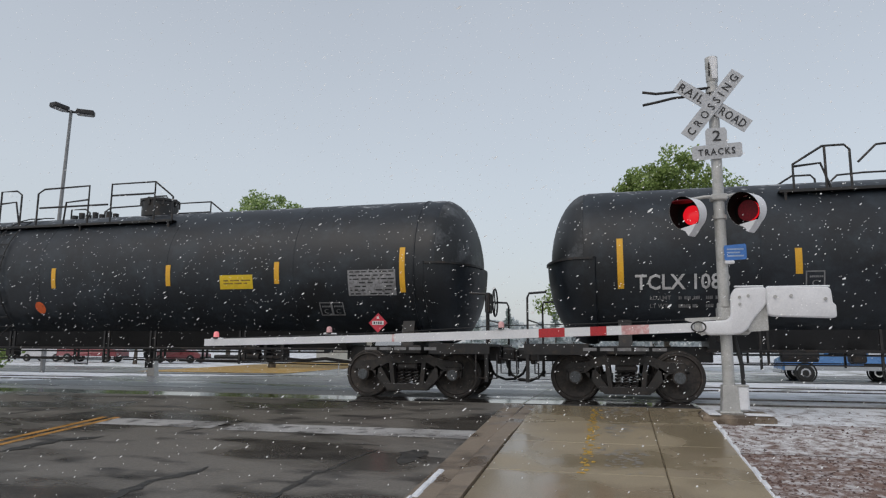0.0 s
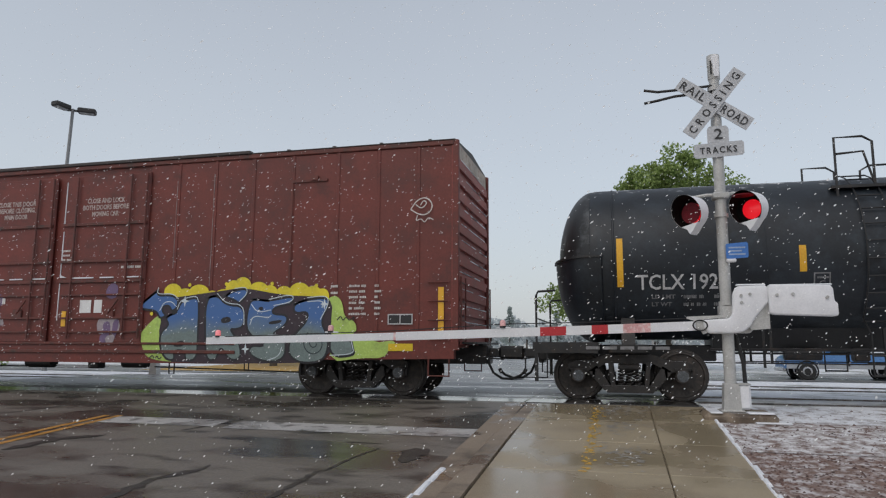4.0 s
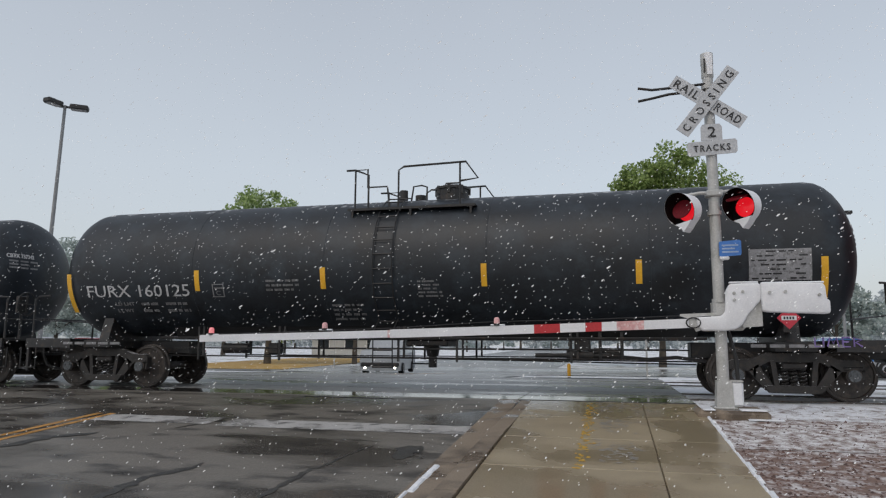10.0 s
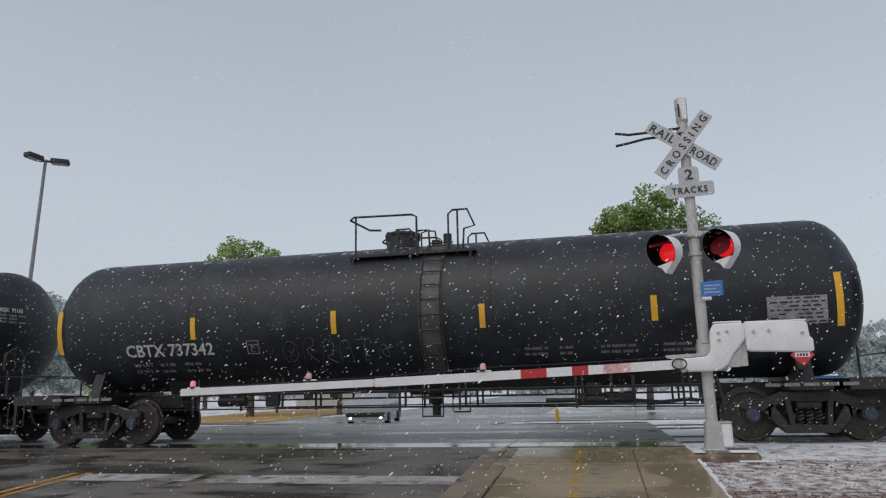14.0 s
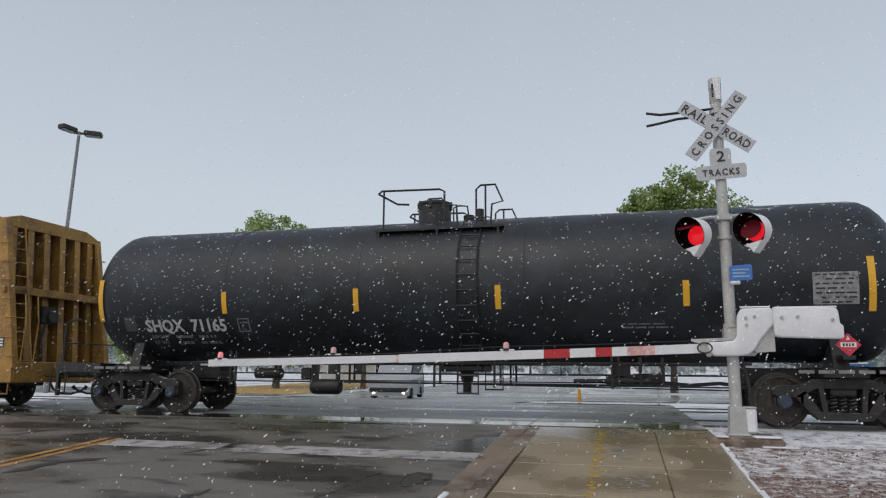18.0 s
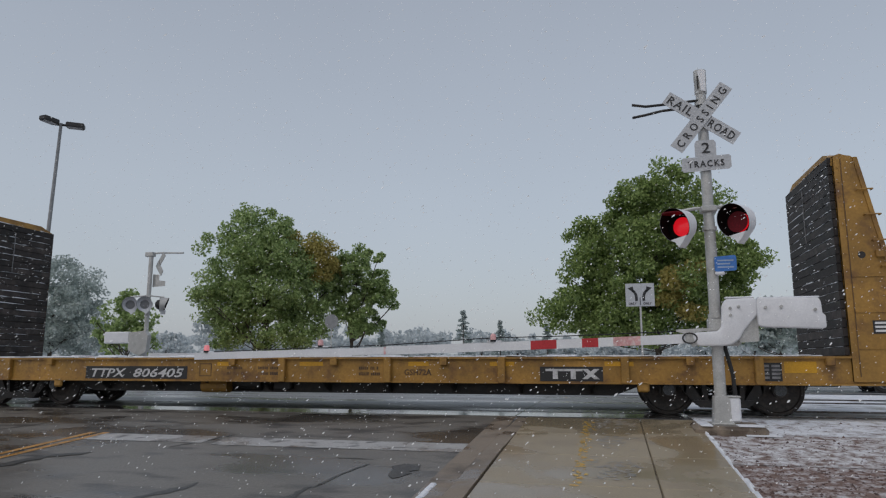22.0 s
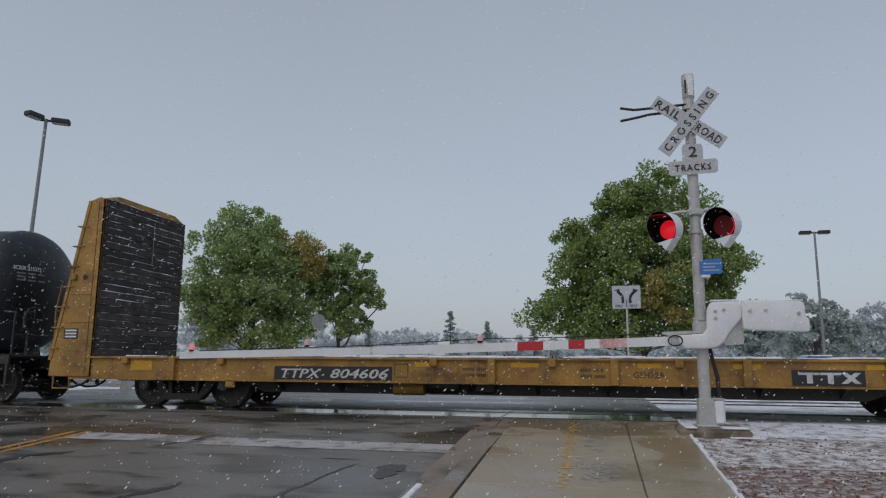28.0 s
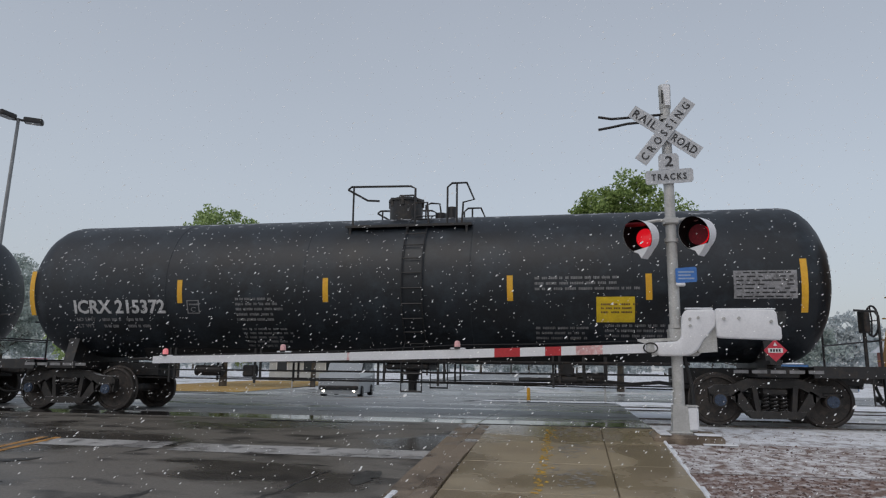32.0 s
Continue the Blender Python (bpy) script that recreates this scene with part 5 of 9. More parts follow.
car, zc, r = std_tank(-67.7, 8.37, 7.06, (-7.95, -4.73, -1.63, 1.35, 4.47, 7.50), "black tank car with a grey grimy band and graffiti scrawl", r=1.48, top=4.06, platform_x=(-1.45, 1.2), loops=LOOP_B, man_x=-0.6, sz=(2.13, 2.58), ez=(1.92, 2.83), cap=M_cap_blue, ladder=0.35, band=(0.10, 0.58), shift=-0.15, man_h=0.36, belly=0.97)
tank_text("CBTX 737342", -6.35, -4.3, 1.82, 0.25, M_white_ink, car, r, zc, bold=0.006)
head_text("CBTX 737342", -0.95, -0.32, zc + 0.42, 0.095, car, r, zc, 8.37)
load_limits(car, -6.25, -4.5, 1.62, 0.13, r, zc, 22)
c_box(car, -3.55, 1.8, r, zc, 0.27)
data_panel(car, 6.34, 7.30, 1.98, 2.45, r, zc, 6)
tank_patch("red_label", 5.45, 5.9, 1.76, 2.04, material("pale_red_label", (0.42, 0.09, 0.10), rough=0.6), car, r, zc, "pale red square label")
placard(car, 6.80, 1.45, -1.46)
for k, (x0, x1) in enumerate(((2.1, 2.6), (2.75, 3.0), (3.5, 4.2), (4.6, 5.2))):
    tank_bars(x0, x1, 1.70, 2, 0.10, M_dim_ink, car, r, zc, 30 + k)
g = G()
for pts in (((-2.55, 1.6), (-2.65, 1.85), (-2.5, 2.05), (-2.3, 1.95), (-2.3, 1.7), (-2.5, 1.6), (-2.45, 1.8), (-2.35, 1.9)), ((-2.2, 1.6), (-2.15, 2.05), (-1.95, 2.1), (-1.95, 1.9), (-2.15, 1.85), (-1.9, 1.6)), ((-1.8, 1.62), (-1.72, 2.05), (-1.5, 2.0), (-1.55, 1.75), (-1.75, 1.7), (-1.5, 1.58)), ((-1.4, 1.6), (-1.42, 1.95), (-1.2, 2.05), (-1.15, 1.6)), ((-1.05, 2.0), (-0.7, 2.02), (-0.88, 2.02), (-0.9, 1.6)), ((-0.65, 1.6), (-0.5, 2.0), (-0.35, 1.6), (-0.6, 1.78), (-0.3, 1.85)), ((-2.5, 1.85), (-2.38, 1.72)), ((-2.38, 1.85), (-2.5, 1.72))):
    p = [Vector(q) for q in pts]
    for _ in range(2):
        p = [p[0]] + [v for a, b in zip(p, p[1:]) for v in (a * 0.75 + b * 0.25, a * 0.25 + b * 0.75)] + [p[-1]]
    g.tube([(q.x, -math.sqrt((r + 0.002) ** 2 - (q.y - zc) ** 2), q.y) for q in p], 0.009, 4)
part("graffiti_scrawl", g, M_tank_grey, car, "faint grey graffiti scrawl")
car, zc, r = std_tank(-86.05, 8.34, 6.99, (-7.75, -4.68, -1.72, 1.15, 4.52, 7.45), "black tank car with blue bearing caps and white lettering", r=1.5, top=4.12, platform_x=(-1.5, 1.2), loops=LOOP_B, man_x=-0.5, sz=(2.09, 2.54), ez=(1.96, 2.87), cap=M_cap_blue, ladder=0.55, shift=-0.02)
tank_text("SHQX  71165", -6.67, -4.7, 1.74, 0.25, M_white_ink, car, r, zc, bold=0.010)
head_text("SHQX  71165", -0.95, -0.32, zc + 0.42, 0.095, car, r, zc, 8.34)
load_limits(car, -6.6, -4.9, 1.6, 0.12, r, zc, 41)
c_box(car, -4.42, 1.72, r, zc, 0.27)
tank_patch("faded_patch", -7.2, -6.9, 1.75, 2.05, M_tank_grey, car, r, zc)
data_panel(car, 6.55, 7.25, 2.08, 2.62, r, zc, 8)
placard(car, 7.0, 1.40, -1.48)
tank_bars(3.4, 4.3, 1.78, 2, 0.06, M_dim_ink, car, r, zc, 42)
part("air_tank", G().lathe([(-0.34, 0.06), (-0.32, 0.12), (-0.26, 0.155), (0.26, 0.155), (0.32, 0.12), (0.34, 0.06)], (-2.5, -0.95, 0.60), "x", 18), M_lampblack, car, "rounded black air tank hung under the tank", True)
for x in (-2.75, -2.25):
    part("tank_strap", G().box(x - 0.03, x + 0.03, -1.0, -0.9, 0.70, 1.15), M_black, car)
# the two last cars
car, zc, r = std_tank(-149.08, 8.31, 7.02, (-7.72, -4.27, -1.14, 2.48, 4.98, 7.58), "black tank car with a yellow label and blue bearing caps", r=1.5, top=4.12, platform_x=(-0.9, 1.7), loops=[[(x + 0.55, z) for x, z in lp] for lp in LOOP_B], man_x=0.1, sz=(2.21, 2.68), ez=(1.98, 2.91), cap=M_cap_blue, ladder=0.6, shift=0.06)
tank_text("ICRX 215372", -6.72, -4.61, 2.02, 0.27, M_white_ink, car, r, zc, bold=0.010)
head_text("ICRX 215372", -0.95, -0.32, zc + 0.42, 0.095, car, r, zc, 8.31)
load_limits(car, -6.7, -5.0, 1.86, 0.13, r, zc, 51)
c_box(car, -4.12, 2.0, r, zc, 0.27)
tank_bars(-3.05, -2.0, 2.26, 5, 0.10, M_dim_ink, car, r, zc, 52)
tank_bars(-2.98, -1.85, 1.68, 5, 0.08, M_dim_ink, car, r, zc, 53)
tank_bars(2.94, 4.9, 2.60, 3, 0.10, M_dim_ink, car, r, zc, 54)
tank_bars(2.94, 4.0, 1.70, 3, 0.09, M_dim_ink, car, r, zc, 55)
tank_bars(4.2, 5.6, 1.74, 3, 0.09, M_dim_ink, car, r, zc, 56)
tank_patch("yellow_label", 4.05, 4.73, 1.82, 2.27, M_yellow_sign, car, r, zc, "yellow square warning label")
tank_bars(4.13, 4.8, 2.12, 3, 0.07, M_flat_rust_shade, car, r + 0.003, zc, 57)
data_panel(car, 6.42, 7.46, 2.22, 2.71, r, zc, 9)
placard(car, 7.02, 1.32, -1.50)
c_box(car, 5.95, 1.62, r, zc, 0.25)
c_box(car, 6.17, 1.62, r, zc, 0.25)
tank_patch("faded_patch", 7.06, 7.28, 1.72, 2.0, M_tank_grey, car, r, zc)
car, zc, r = std_tank(-167.3, 8.2, 7.05, (-7.6, -4.3, -1.3, 1.7, 4.6, 7.4), "black tank car coupled behind, its lettered end in view", r=1.5, top=4.12, platform_x=(-1.5, 1.2), loops=LOOP_B, man_x=-0.5, sz=(2.2, 2.66), ez=(1.98, 2.9), ladder=0.5)

# ---- boxcar ----
car = thing("boxcar", "oxide-red high boxcar with double doors and graffiti", "boxcar", "cars of the train", at=pose(-30.33, TRACK_Y, 0))
cars.append((car, -30.33))
HB, YB, ZE = 9.17, 1.60, 5.0
g = G().box(-HB + 0.06, HB - 0.06, -YB + 0.05, YB - 0.05, 1.05, ZE - 0.05)
part("body", g, M_boxcar, car, "oxide-red steel body")
# side sheets between posts on both sides
EDGES = [-9.17, -8.45, -7.62, -6.75, -5.75, -4.85, -3.95, -3.05, -2.30]
for sy in (-1, 1):
    ya, yb = sorted((sy * (YB - 0.05), sy * (YB - 0.012)))
    for s in (-1, 1):
        for a, b in zip(EDGES, EDGES[1:]):
            lo, hi = sorted((s * (a + 0.02), s * (b - 0.02)))
            part("side_sheet", G().box(lo, hi, ya, yb, 1.0, ZE - 0.12, 0.01), M_boxcar, car)
        for a in EDGES[1:-1]:
            y0, y1 = sorted((sy * (YB - 0.05), sy * (YB + 0.004)))
            part("side_post", G().box(s * a - 0.035, s * a + 0.035, y0, y1, 0.98, ZE - 0.10, 0.01), M_boxcar, car)
    if sy < 0:
        for a, za, zb in ((-4.85, 2.4, 4.7), (-3.95, 2.5, 4.72), (-3.05, 2.45, 4.72), (-5.75, 2.9, 4.5), (3.05, 2.6, 4.5), (3.95, 2.2, 4.6)):
            part("post_snow", G().box(a - 0.043, a - 0.036, -YB - 0.004, -YB + 0.02, za, zb), M_thin_snow, car)
    # side sill, deep under the doors
    y0, y1 = sorted((sy * (YB - 0.16), sy * (YB + 0.005)))
    poly = [(-HB, 1.05), (-HB, 0.74), (-6.4, 0.70), (-4.6, 0.60), (4.6, 0.60), (6.4, 0.70), (HB, 0.74), (HB, 1.05)]
    part("side_sill", G().prism(poly, "y", y0, y1), M_boxcar, car)
    y0, y1 = sorted((sy * (YB - 0.1), sy * (YB + 0.05)))
    part("door_track", G().box(-4.6, 4.6, y0, y1, 0.80, 0.87, 0.01).box(-4.6, 4.6, y0, y1, 0.98, 1.03, 0.01), M_boxcar_dark, car)
    part("top_chord", G().box(-HB, HB, *sorted((sy * (YB - 0.1), sy * (YB + 0.02))), ZE - 0.12, ZE, 0.015), M_boxcar_dark, car)
    part("eave", G().box(-4.75, 4.75, *sorted((sy * (YB - 0.1), sy * (YB + 0.055))), ZE - 0.02, ZE + 0.05, 0.01), M_rust_roof, car)
    # two plug doors
    for x0, x1 in ((-2.26, -0.10), (0.16, 2.36)):
        yd = sorted((sy * (YB - 0.02), sy * (YB + 0.035)))
        d = part("plug_door", G().box(x0, x1, *yd, 1.02, 4.74, 0.02), M_boxcar, car, "oxide-red plug door with bars and latches")
        yf = sorted((sy * (YB + 0.03), sy * (YB + 0.085)))
        for z in (2.35, 3.62):
            part("door_beam", G().box(x0 + 0.02, x1 - 0.02, *yf, z - 0.035, z + 0.035, 0.01), M_boxcar_dark, d)
        part("lock_bar", G().box(x0, x1, *sorted((sy * (YB + 0.06), sy * (YB + 0.10))), 2.76, 2.81, 0.008), M_boxcar_dark, d)
        for x in (x0 + 0.35, x1 - 0.45, x1 - 0.05):
            part("lock_rod", G().tube([(x, sy * (YB + 0.09), 1.1), (x, sy * (YB + 0.09), 4.70)], 0.022), M_boxcar_dark, d)
        for z in (1.25, 1.55, 2.05):
            part("door_rib", G().box(x0 + 0.1, x1 - 0.1, *yf, z - 0.02, z + 0.02, 0.006), M_boxcar_dark, d)
        for za, zb in ((3.60, 4.61), (2.83, 3.48), (2.44, 2.79), (1.5, 2.32)):
            part("door_edge_snow", G().box(x0 + 0.015, x0 + 0.032, *sorted((sy * (YB + 0.036), sy * (YB + 0.05))), za, zb), M_snow, d)
        for z in (3.60, 2.44):
            part("corner_snow", G().prism([(x0 + 0.03, z), (x0 + 0.19, z), (x0 + 0.03, z + 0.06)], "y", *sorted((sy * (YB + 0.036), sy * (YB + 0.07)))), M_snow, d)
        for xa, xb in ((0.36, 0.9), (1.07, 1.42), (1.68, 2.05)):
            part("ledge_snow", G().box(x0 + xa, x0 + xb, *sorted((sy * (YB + 0.036), sy * (YB + 0.06))), 2.415, 2.44), M_snow, d)
        part("crank_box", G().box(x0 + 1.25, x0 + 1.5, *yf, 1.55, 1.75, 0.02).tube([(x0 + 1.37, sy * (YB + 0.09), 1.65), (x0 + 1.62, sy * (YB + 0.10), 1.95)], 0.018), M_boxcar_dark, d)
for x in (-5.80, 5.72):
    # hatch outlines on the side sheets
    g = G()
    sgn = -1
    g.box(x, x + 0.8, -YB - 0.02, -YB + 0.01, 4.30, 4.35).box(x, x + 0.04, -YB - 0.018, -YB + 0.01, 1.75, 4.35).box(x + 0.45, x + 0.6, -YB - 0.05, -YB, 4.33, 4.42)
    part("hatch_frame", g, M_boxcar_dark, car)
# roof: panels with ribs, a slight ridge
g = G().prism([(-YB - 0.02, ZE - 0.03), (YB + 0.02, ZE - 0.03), (YB + 0.02, ZE), (0, ZE + 0.13), (-YB - 0.02, ZE)], "x", -HB - 0.02, HB + 0.02)
roof = part("roof", g, M_rust_roof, car, "weathered steel roof dusted with snow")
for k in range(18):
    x = -HB + 0.5 + k * 1.02
    part("roof_rib", G().prism([(-YB, ZE), (0, ZE + 0.13), (YB, ZE), (YB, ZE + 0.03), (0, ZE + 0.17), (-YB, ZE + 0.03)], "x", x - 0.03, x + 0.03), M_rust_roof, roof)
# ends: corrugated, with ladders and a running platform
for s in (-1, 1):
    part("end_wall", G().box(*sorted((s * (HB - 0.05), s * (HB + 0.0))), -YB, YB, 0.95, ZE, 0.01), M_boxcar_end, car, "corrugated red steel end, snow on its ribs")
    for k in range(11):
        z = 1.35 + k * 0.32
        part("end_corrugation", G().prism([(-YB + 0.12, z), (-YB + 0.2, z - 0.09), (YB - 0.2, z - 0.09), (YB - 0.12, z), (YB - 0.2, z + 0.09), (-YB + 0.2, z + 0.09)], "x", *sorted((s * (HB - 0.02), s * (HB + 0.065)))), M_boxcar_end, car)
    lines = G()
    rnd = random.Random(60 + s)
    for k in range(11):
        z = 1.35 + k * 0.32
        for _ in range(5):
            ya = rnd.uniform(-1.4, 0.9)
            lines.box(*sorted((s * (HB + 0.0), s * (HB + 0.072))), ya, min(1.4, ya + rnd.uniform(0.2, 1.0)), z + 0.084, z + 0.10 + rnd.uniform(0, 0.012), 0.004)
    part("rib_snow", lines, M_snow, car, "broken lines of snow on the end ribs", kind="stuff")
    for sy in (-1, 1):
        part("corner_post", G().box(*sorted((s * (HB - 0.04), s * (HB + 0.085))), *sorted((sy * 1.50, sy * 1.604)), 0.9, ZE - 0.01, 0.01), M_boxcar, car)
    part("end_header", G().box(*sorted((s * HB, s * (HB + 0.03))), -YB, YB, ZE - 0.35, ZE - 0.02, 0.005), material("pale_end_header", (0.42, 0.36, 0.30), rough=0.6, dirt=(0.22, 0.10, 0.07)), car, "pale weathered header board")
    for sy in (-1, 1):
        g = G()
        for dy in (0.08, 0.48):
            g.tube([(s * (HB + 0.12), sy * (YB - dy), 1.0), (s * (HB + 0.12), sy * (YB - dy), 2.3)], 0.018)
        for k in range(4):
            g.tube([(s * (HB + 0.12), sy * (YB - 0.08), 1.1 + 0.36 * k), (s * (HB + 0.12), sy * (YB - 0.48), 1.1 + 0.36 * k)], 0.014)
        part("end_ladder", g, M_boxcar_dark, car)
        part("sill_step", G().tube([(s * (HB - 0.1), sy * (YB - 0.02), 0.8), (s * (HB - 0.1), sy * (YB - 0.02), 0.42), (s * (HB - 0.5), sy * (YB - 0.02), 0.42), (s * (HB - 0.5), sy * (YB - 0.02), 0.8)], 0.02), M_boxcar_dark, car)
        for k in range(4):
            part("grab_iron", G().tube([(s * (HB - 0.1), sy * (YB + 0.04), 1.1 + 0.36 * k), (s * (HB - 0.5), sy * (YB + 0.04), 1.1 + 0.36 * k)], 0.014), M_boxcar_dark, car)
        for xx in (3.0, 6.0):
            part("hanger", G().tube([(s * xx, sy * 1.5, 0.7), (s * xx, sy * 1.5, 0.38), (s * (xx + 0.12), sy * 1.5, 0.38), (s * (xx + 0.12), sy * 1.5, 0.7)], 0.016), M_black, car)
    part("cross_platform", G().box(*sorted((s * HB, s * (HB + 0.35))), -1.3, 1.3, 1.02, 1.06, 0.006), M_black, car)
part("centre_sill", G().box(-HB - 0.4, HB + 0.4, -0.3, 0.3, 0.62, 1.0, 0.02).box(-3.0, 3.0, -0.7, 0.7, 0.64, 0.95, 0.05), M_black, car)
g = G().cyl((-1.2, -0.9, 0.58), (-0.5, -0.9, 0.58), 0.13, 14).box(0.5, 0.8, -1.0, -0.75, 0.45, 0.7, 0.03).cyl((1.4, -0.9, 0.58), (2.0, -0.9, 0.58), 0.11, 12)
g.tube([(-5.8, -0.9, 0.5), (-1.2, -0.9, 0.48)], 0.016).tube([(2.2, -0.9, 0.5), (6.0, -0.9, 0.42)], 0.016)
part("brake_cylinder", g, M_black, car)
for s in (-1, 1):
    truck(car, s * 7.0, M_cap_grey)
car_ends(car, HB + 0.3)


def side_text(text, x0, x1, z, size, mat, car, y, name="lettering", bold=0.004, shear=0.0):
    return part(name, fit_width(letters(text, size, mat, name, bold=bold, shear=shear), x1 - x0), None, car, at=pose(x0, y, z))


def side_bars(x0, x1, z0, rows, pitch, mat, car, y, seed=1, fill=0.55):
    rnd = random.Random(seed)
    g = G()
    for k in range(rows):
        x, z = x0, z0 - k * pitch
        end = x1 - rnd.random() * 0.2 * (x1 - x0)
        while x < end - 0.03:
            for _ in range(rnd.randint(2, 7)):
                w = min(rnd.uniform(0.020, 0.036), end - x)
                if w > 0.006:
                    g.box(x, x + w, y - 0.003, y, z, z + pitch * fill * rnd.uniform(0.85, 1.0))
                x += w + 0.008
            x += rnd.uniform(0.025, 0.05)
    return part("small_print", g, mat, car, "rows of small stencilled print", kind="stuff")


YT = -YB - 0.016
YD = -YB - 0.040
M_door_ink = material("worn_door_stencil", (0.42, 0.36, 0.34), rough=0.6, var=0.3, scale=10, bump=0.02, dirt=(0.22, 0.10, 0.08), dirt_amount=0.35)
M_box_ink = material("white_boxcar_stencil", (0.60, 0.58, 0.56), rough=0.6, var=0.15, scale=6, bump=0.02, dirt=(0.3, 0.16, 0.13), dirt_amount=0.2)
side_text("NO", -8.23, -7.88, 2.40, 0.24, M_box_ink, car, YT, bold=0.006)
side_text("KL", -7.42, -7.03, 2.42, 0.24, M_box_ink, car, YT, bold=0.006)
side_text("603", -8.32, -7.80, 2.00, 0.25, M_box_ink, car, YT, bold=0.006)
side_text("761", -7.42, -7.0, 2.02, 0.25, M_box_ink, car, YT, bold=0.006)
for k, (word, w) in enumerate((("LD LMT", 0.42), ("LT WT", 0.36))):
    side_text(word, -8.33, -8.33 + w, 1.56 - 0.14 * k, 0.075, M_box_ink, car, YT, bold=0.002)
    side_bars(-7.42, -7.02, 1.56 - 0.14 * k, 1, 0.125, M_box_ink, car, YT, 62 + k)
side_bars(-7.55, -7.15, 0.94, 2, 0.07, M_dim_ink, car, YT, 66)
for k, ln in enumerate(("CLOSE THIS DOOR", "BEFORE CLOSING", "MAIN DOOR")):
    w = 0.072 * len(ln)
    side_text(ln, -1.19 - w / 2, -1.19 + w / 2, 4.12 - 0.15 * k, 0.11, M_door_ink, car, YD, bold=0.004)
for k, ln in enumerate(("CLOSE AND LOCK", "BOTH DOORS BEFORE", "MOVING CAR")):
    w = 0.07 * len(ln)
    side_text(ln, 1.24 - w / 2, 1.24 + w / 2, 4.10 - 0.15 * k, 0.11, M_door_ink, car, YD, bold=0.004)
for x, z0, z1 in ((-8.97, 1.14, 2.01), (-6.30, 1.14, 1.59), (-2.90, 1.22, 1.60), (0.36, 1.37, 1.70), (8.92, 1.16, 2.09), (4.6, 1.2, 1.6)):
    part("reflective_stripe", G().box(x - 0.055, x + 0.055, YT - 0.004 - (0.03 if abs(x) < 2 else 0), YT + 0.004, z0, z1), M_reflect, car, "yellow reflective tape stripe")
for x in (-8.13, 8.12):
    part("yellow_label", G().box(x - 0.24, x + 0.25, YT - 0.004, YT + 0.002, 0.88, 1.02), M_yellow_sign, car, "small yellow label")
for k in range(6):
    side_bars(6.22, 6.46, 2.12 - 0.13 * k, 1, 0.085, M_box_ink, car, YT, 70 + k)
    side_bars(6.66, 6.82, 2.12 - 0.13 * k, 1, 0.085, M_box_ink, car, YT, 75 + k)
    side_bars(7.05, 7.42, 2.12 - 0.11 * k, 1, 0.085, M_box_ink, car, YT, 80 + k)
    side_bars(7.58, 7.72, 2.12 - 0.11 * k, 1, 0.085, M_box_ink, car, YT, 88 + k)
sp = part("stencil_panel", G().box(7.86, 8.36, YT - 0.003, YT + 0.002, 1.385, 1.585), M_white_ink, car, "white framed black stencil panel")
for xa in (7.88, 8.12):
    part("stencil_square", G().box(xa, xa + 0.22, YT - 0.006, YT - 0.002, 1.405, 1.565), M_signblack, sp)
for x in (0.76, 1.13):
    part("white_patch", G().box(x, x + (0.29 if x < 1 else 0.2), YD - 0.004, YD + 0.002, 1.66, 1.94), M_white, car, "white painted square on the door")
for k in range(4):
    side_bars(1.75, 2.3, 2.62 - k * 0.0, 1, 0.1, M_box_ink, car, YD, 90) if k == 0 else side_bars(0.2, 0.5, 3.12 - 0.1 * k, 1, 0.08, M_box_ink, car, YD, 91 + k)
g = G()
for k in range(24):
    a0, a1 = k * math.pi / 12, (k + 1) * math.pi / 12
    g.add([(-5.44 + 0.17 * math.cos(a0), YT - 0.003, 2.27 + 0.19 * math.sin(a0)), (-5.44 + 0.17 * math.cos(a1), YT - 0.003, 2.27 + 0.19 * math.sin(a1)), (-5.44 + 0.145 * math.cos(a1), YT - 0.003, 2.27 + 0.165 * math.sin(a1)), (-5.44 + 0.145 * math.cos(a0), YT - 0.003, 2.27 + 0.165 * math.sin(a0))], [(0, 1, 2, 3)])
part("round_stencil", g, M_box_ink, car)
side_bars(-5.54, -5.36, 2.33, 2, 0.07, M_box_ink, car, YT, 95, 0.4)
side_bars(-5.47, -5.42, 2.19, 1, 0.07, M_box_ink, car, YT, 96)

# ---- graffiti on the boxcar: sprayed shapes, layer over layer ----
def spray(name, color):
    return material(name, color, rough=0.5, var=0.14, scale=2.5, fine=30, bump=0.03, dirt=tuple(0.6 * q + 0.03 for q in color), dirt_amount=0.2)


S_yellow, S_lime, S_cream, S_teal, S_lilac, S_black, S_pale = (spray(a, b) for a, b in (("yellow_spray", (0.72, 0.60, 0.03)), ("lime_spray", (0.42, 0.58, 0.13)), ("cream_spray", (0.42, 0.40, 0.34)), ("teal_spray", (0.14, 0.26, 0.31)), ("lilac_spray", (0.15, 0.095, 0.19)), ("black_spray", (0.015, 0.015, 0.02)), ("pale_spray", (0.55, 0.62, 0.66))))


S_ink = spray("dark_teal_outline", (0.03, 0.045, 0.05))
S_blue_mid, S_pale_green, S_grey_green, S_lilac_pale = (spray(a, b) for a, b in (("mid_blue_spray", (0.11, 0.24, 0.33)), ("pale_green_spray", (0.47, 0.52, 0.49)), ("warm_grey_spray", (0.30, 0.295, 0.25)), ("pale_lilac_spray", (0.34, 0.29, 0.31))))


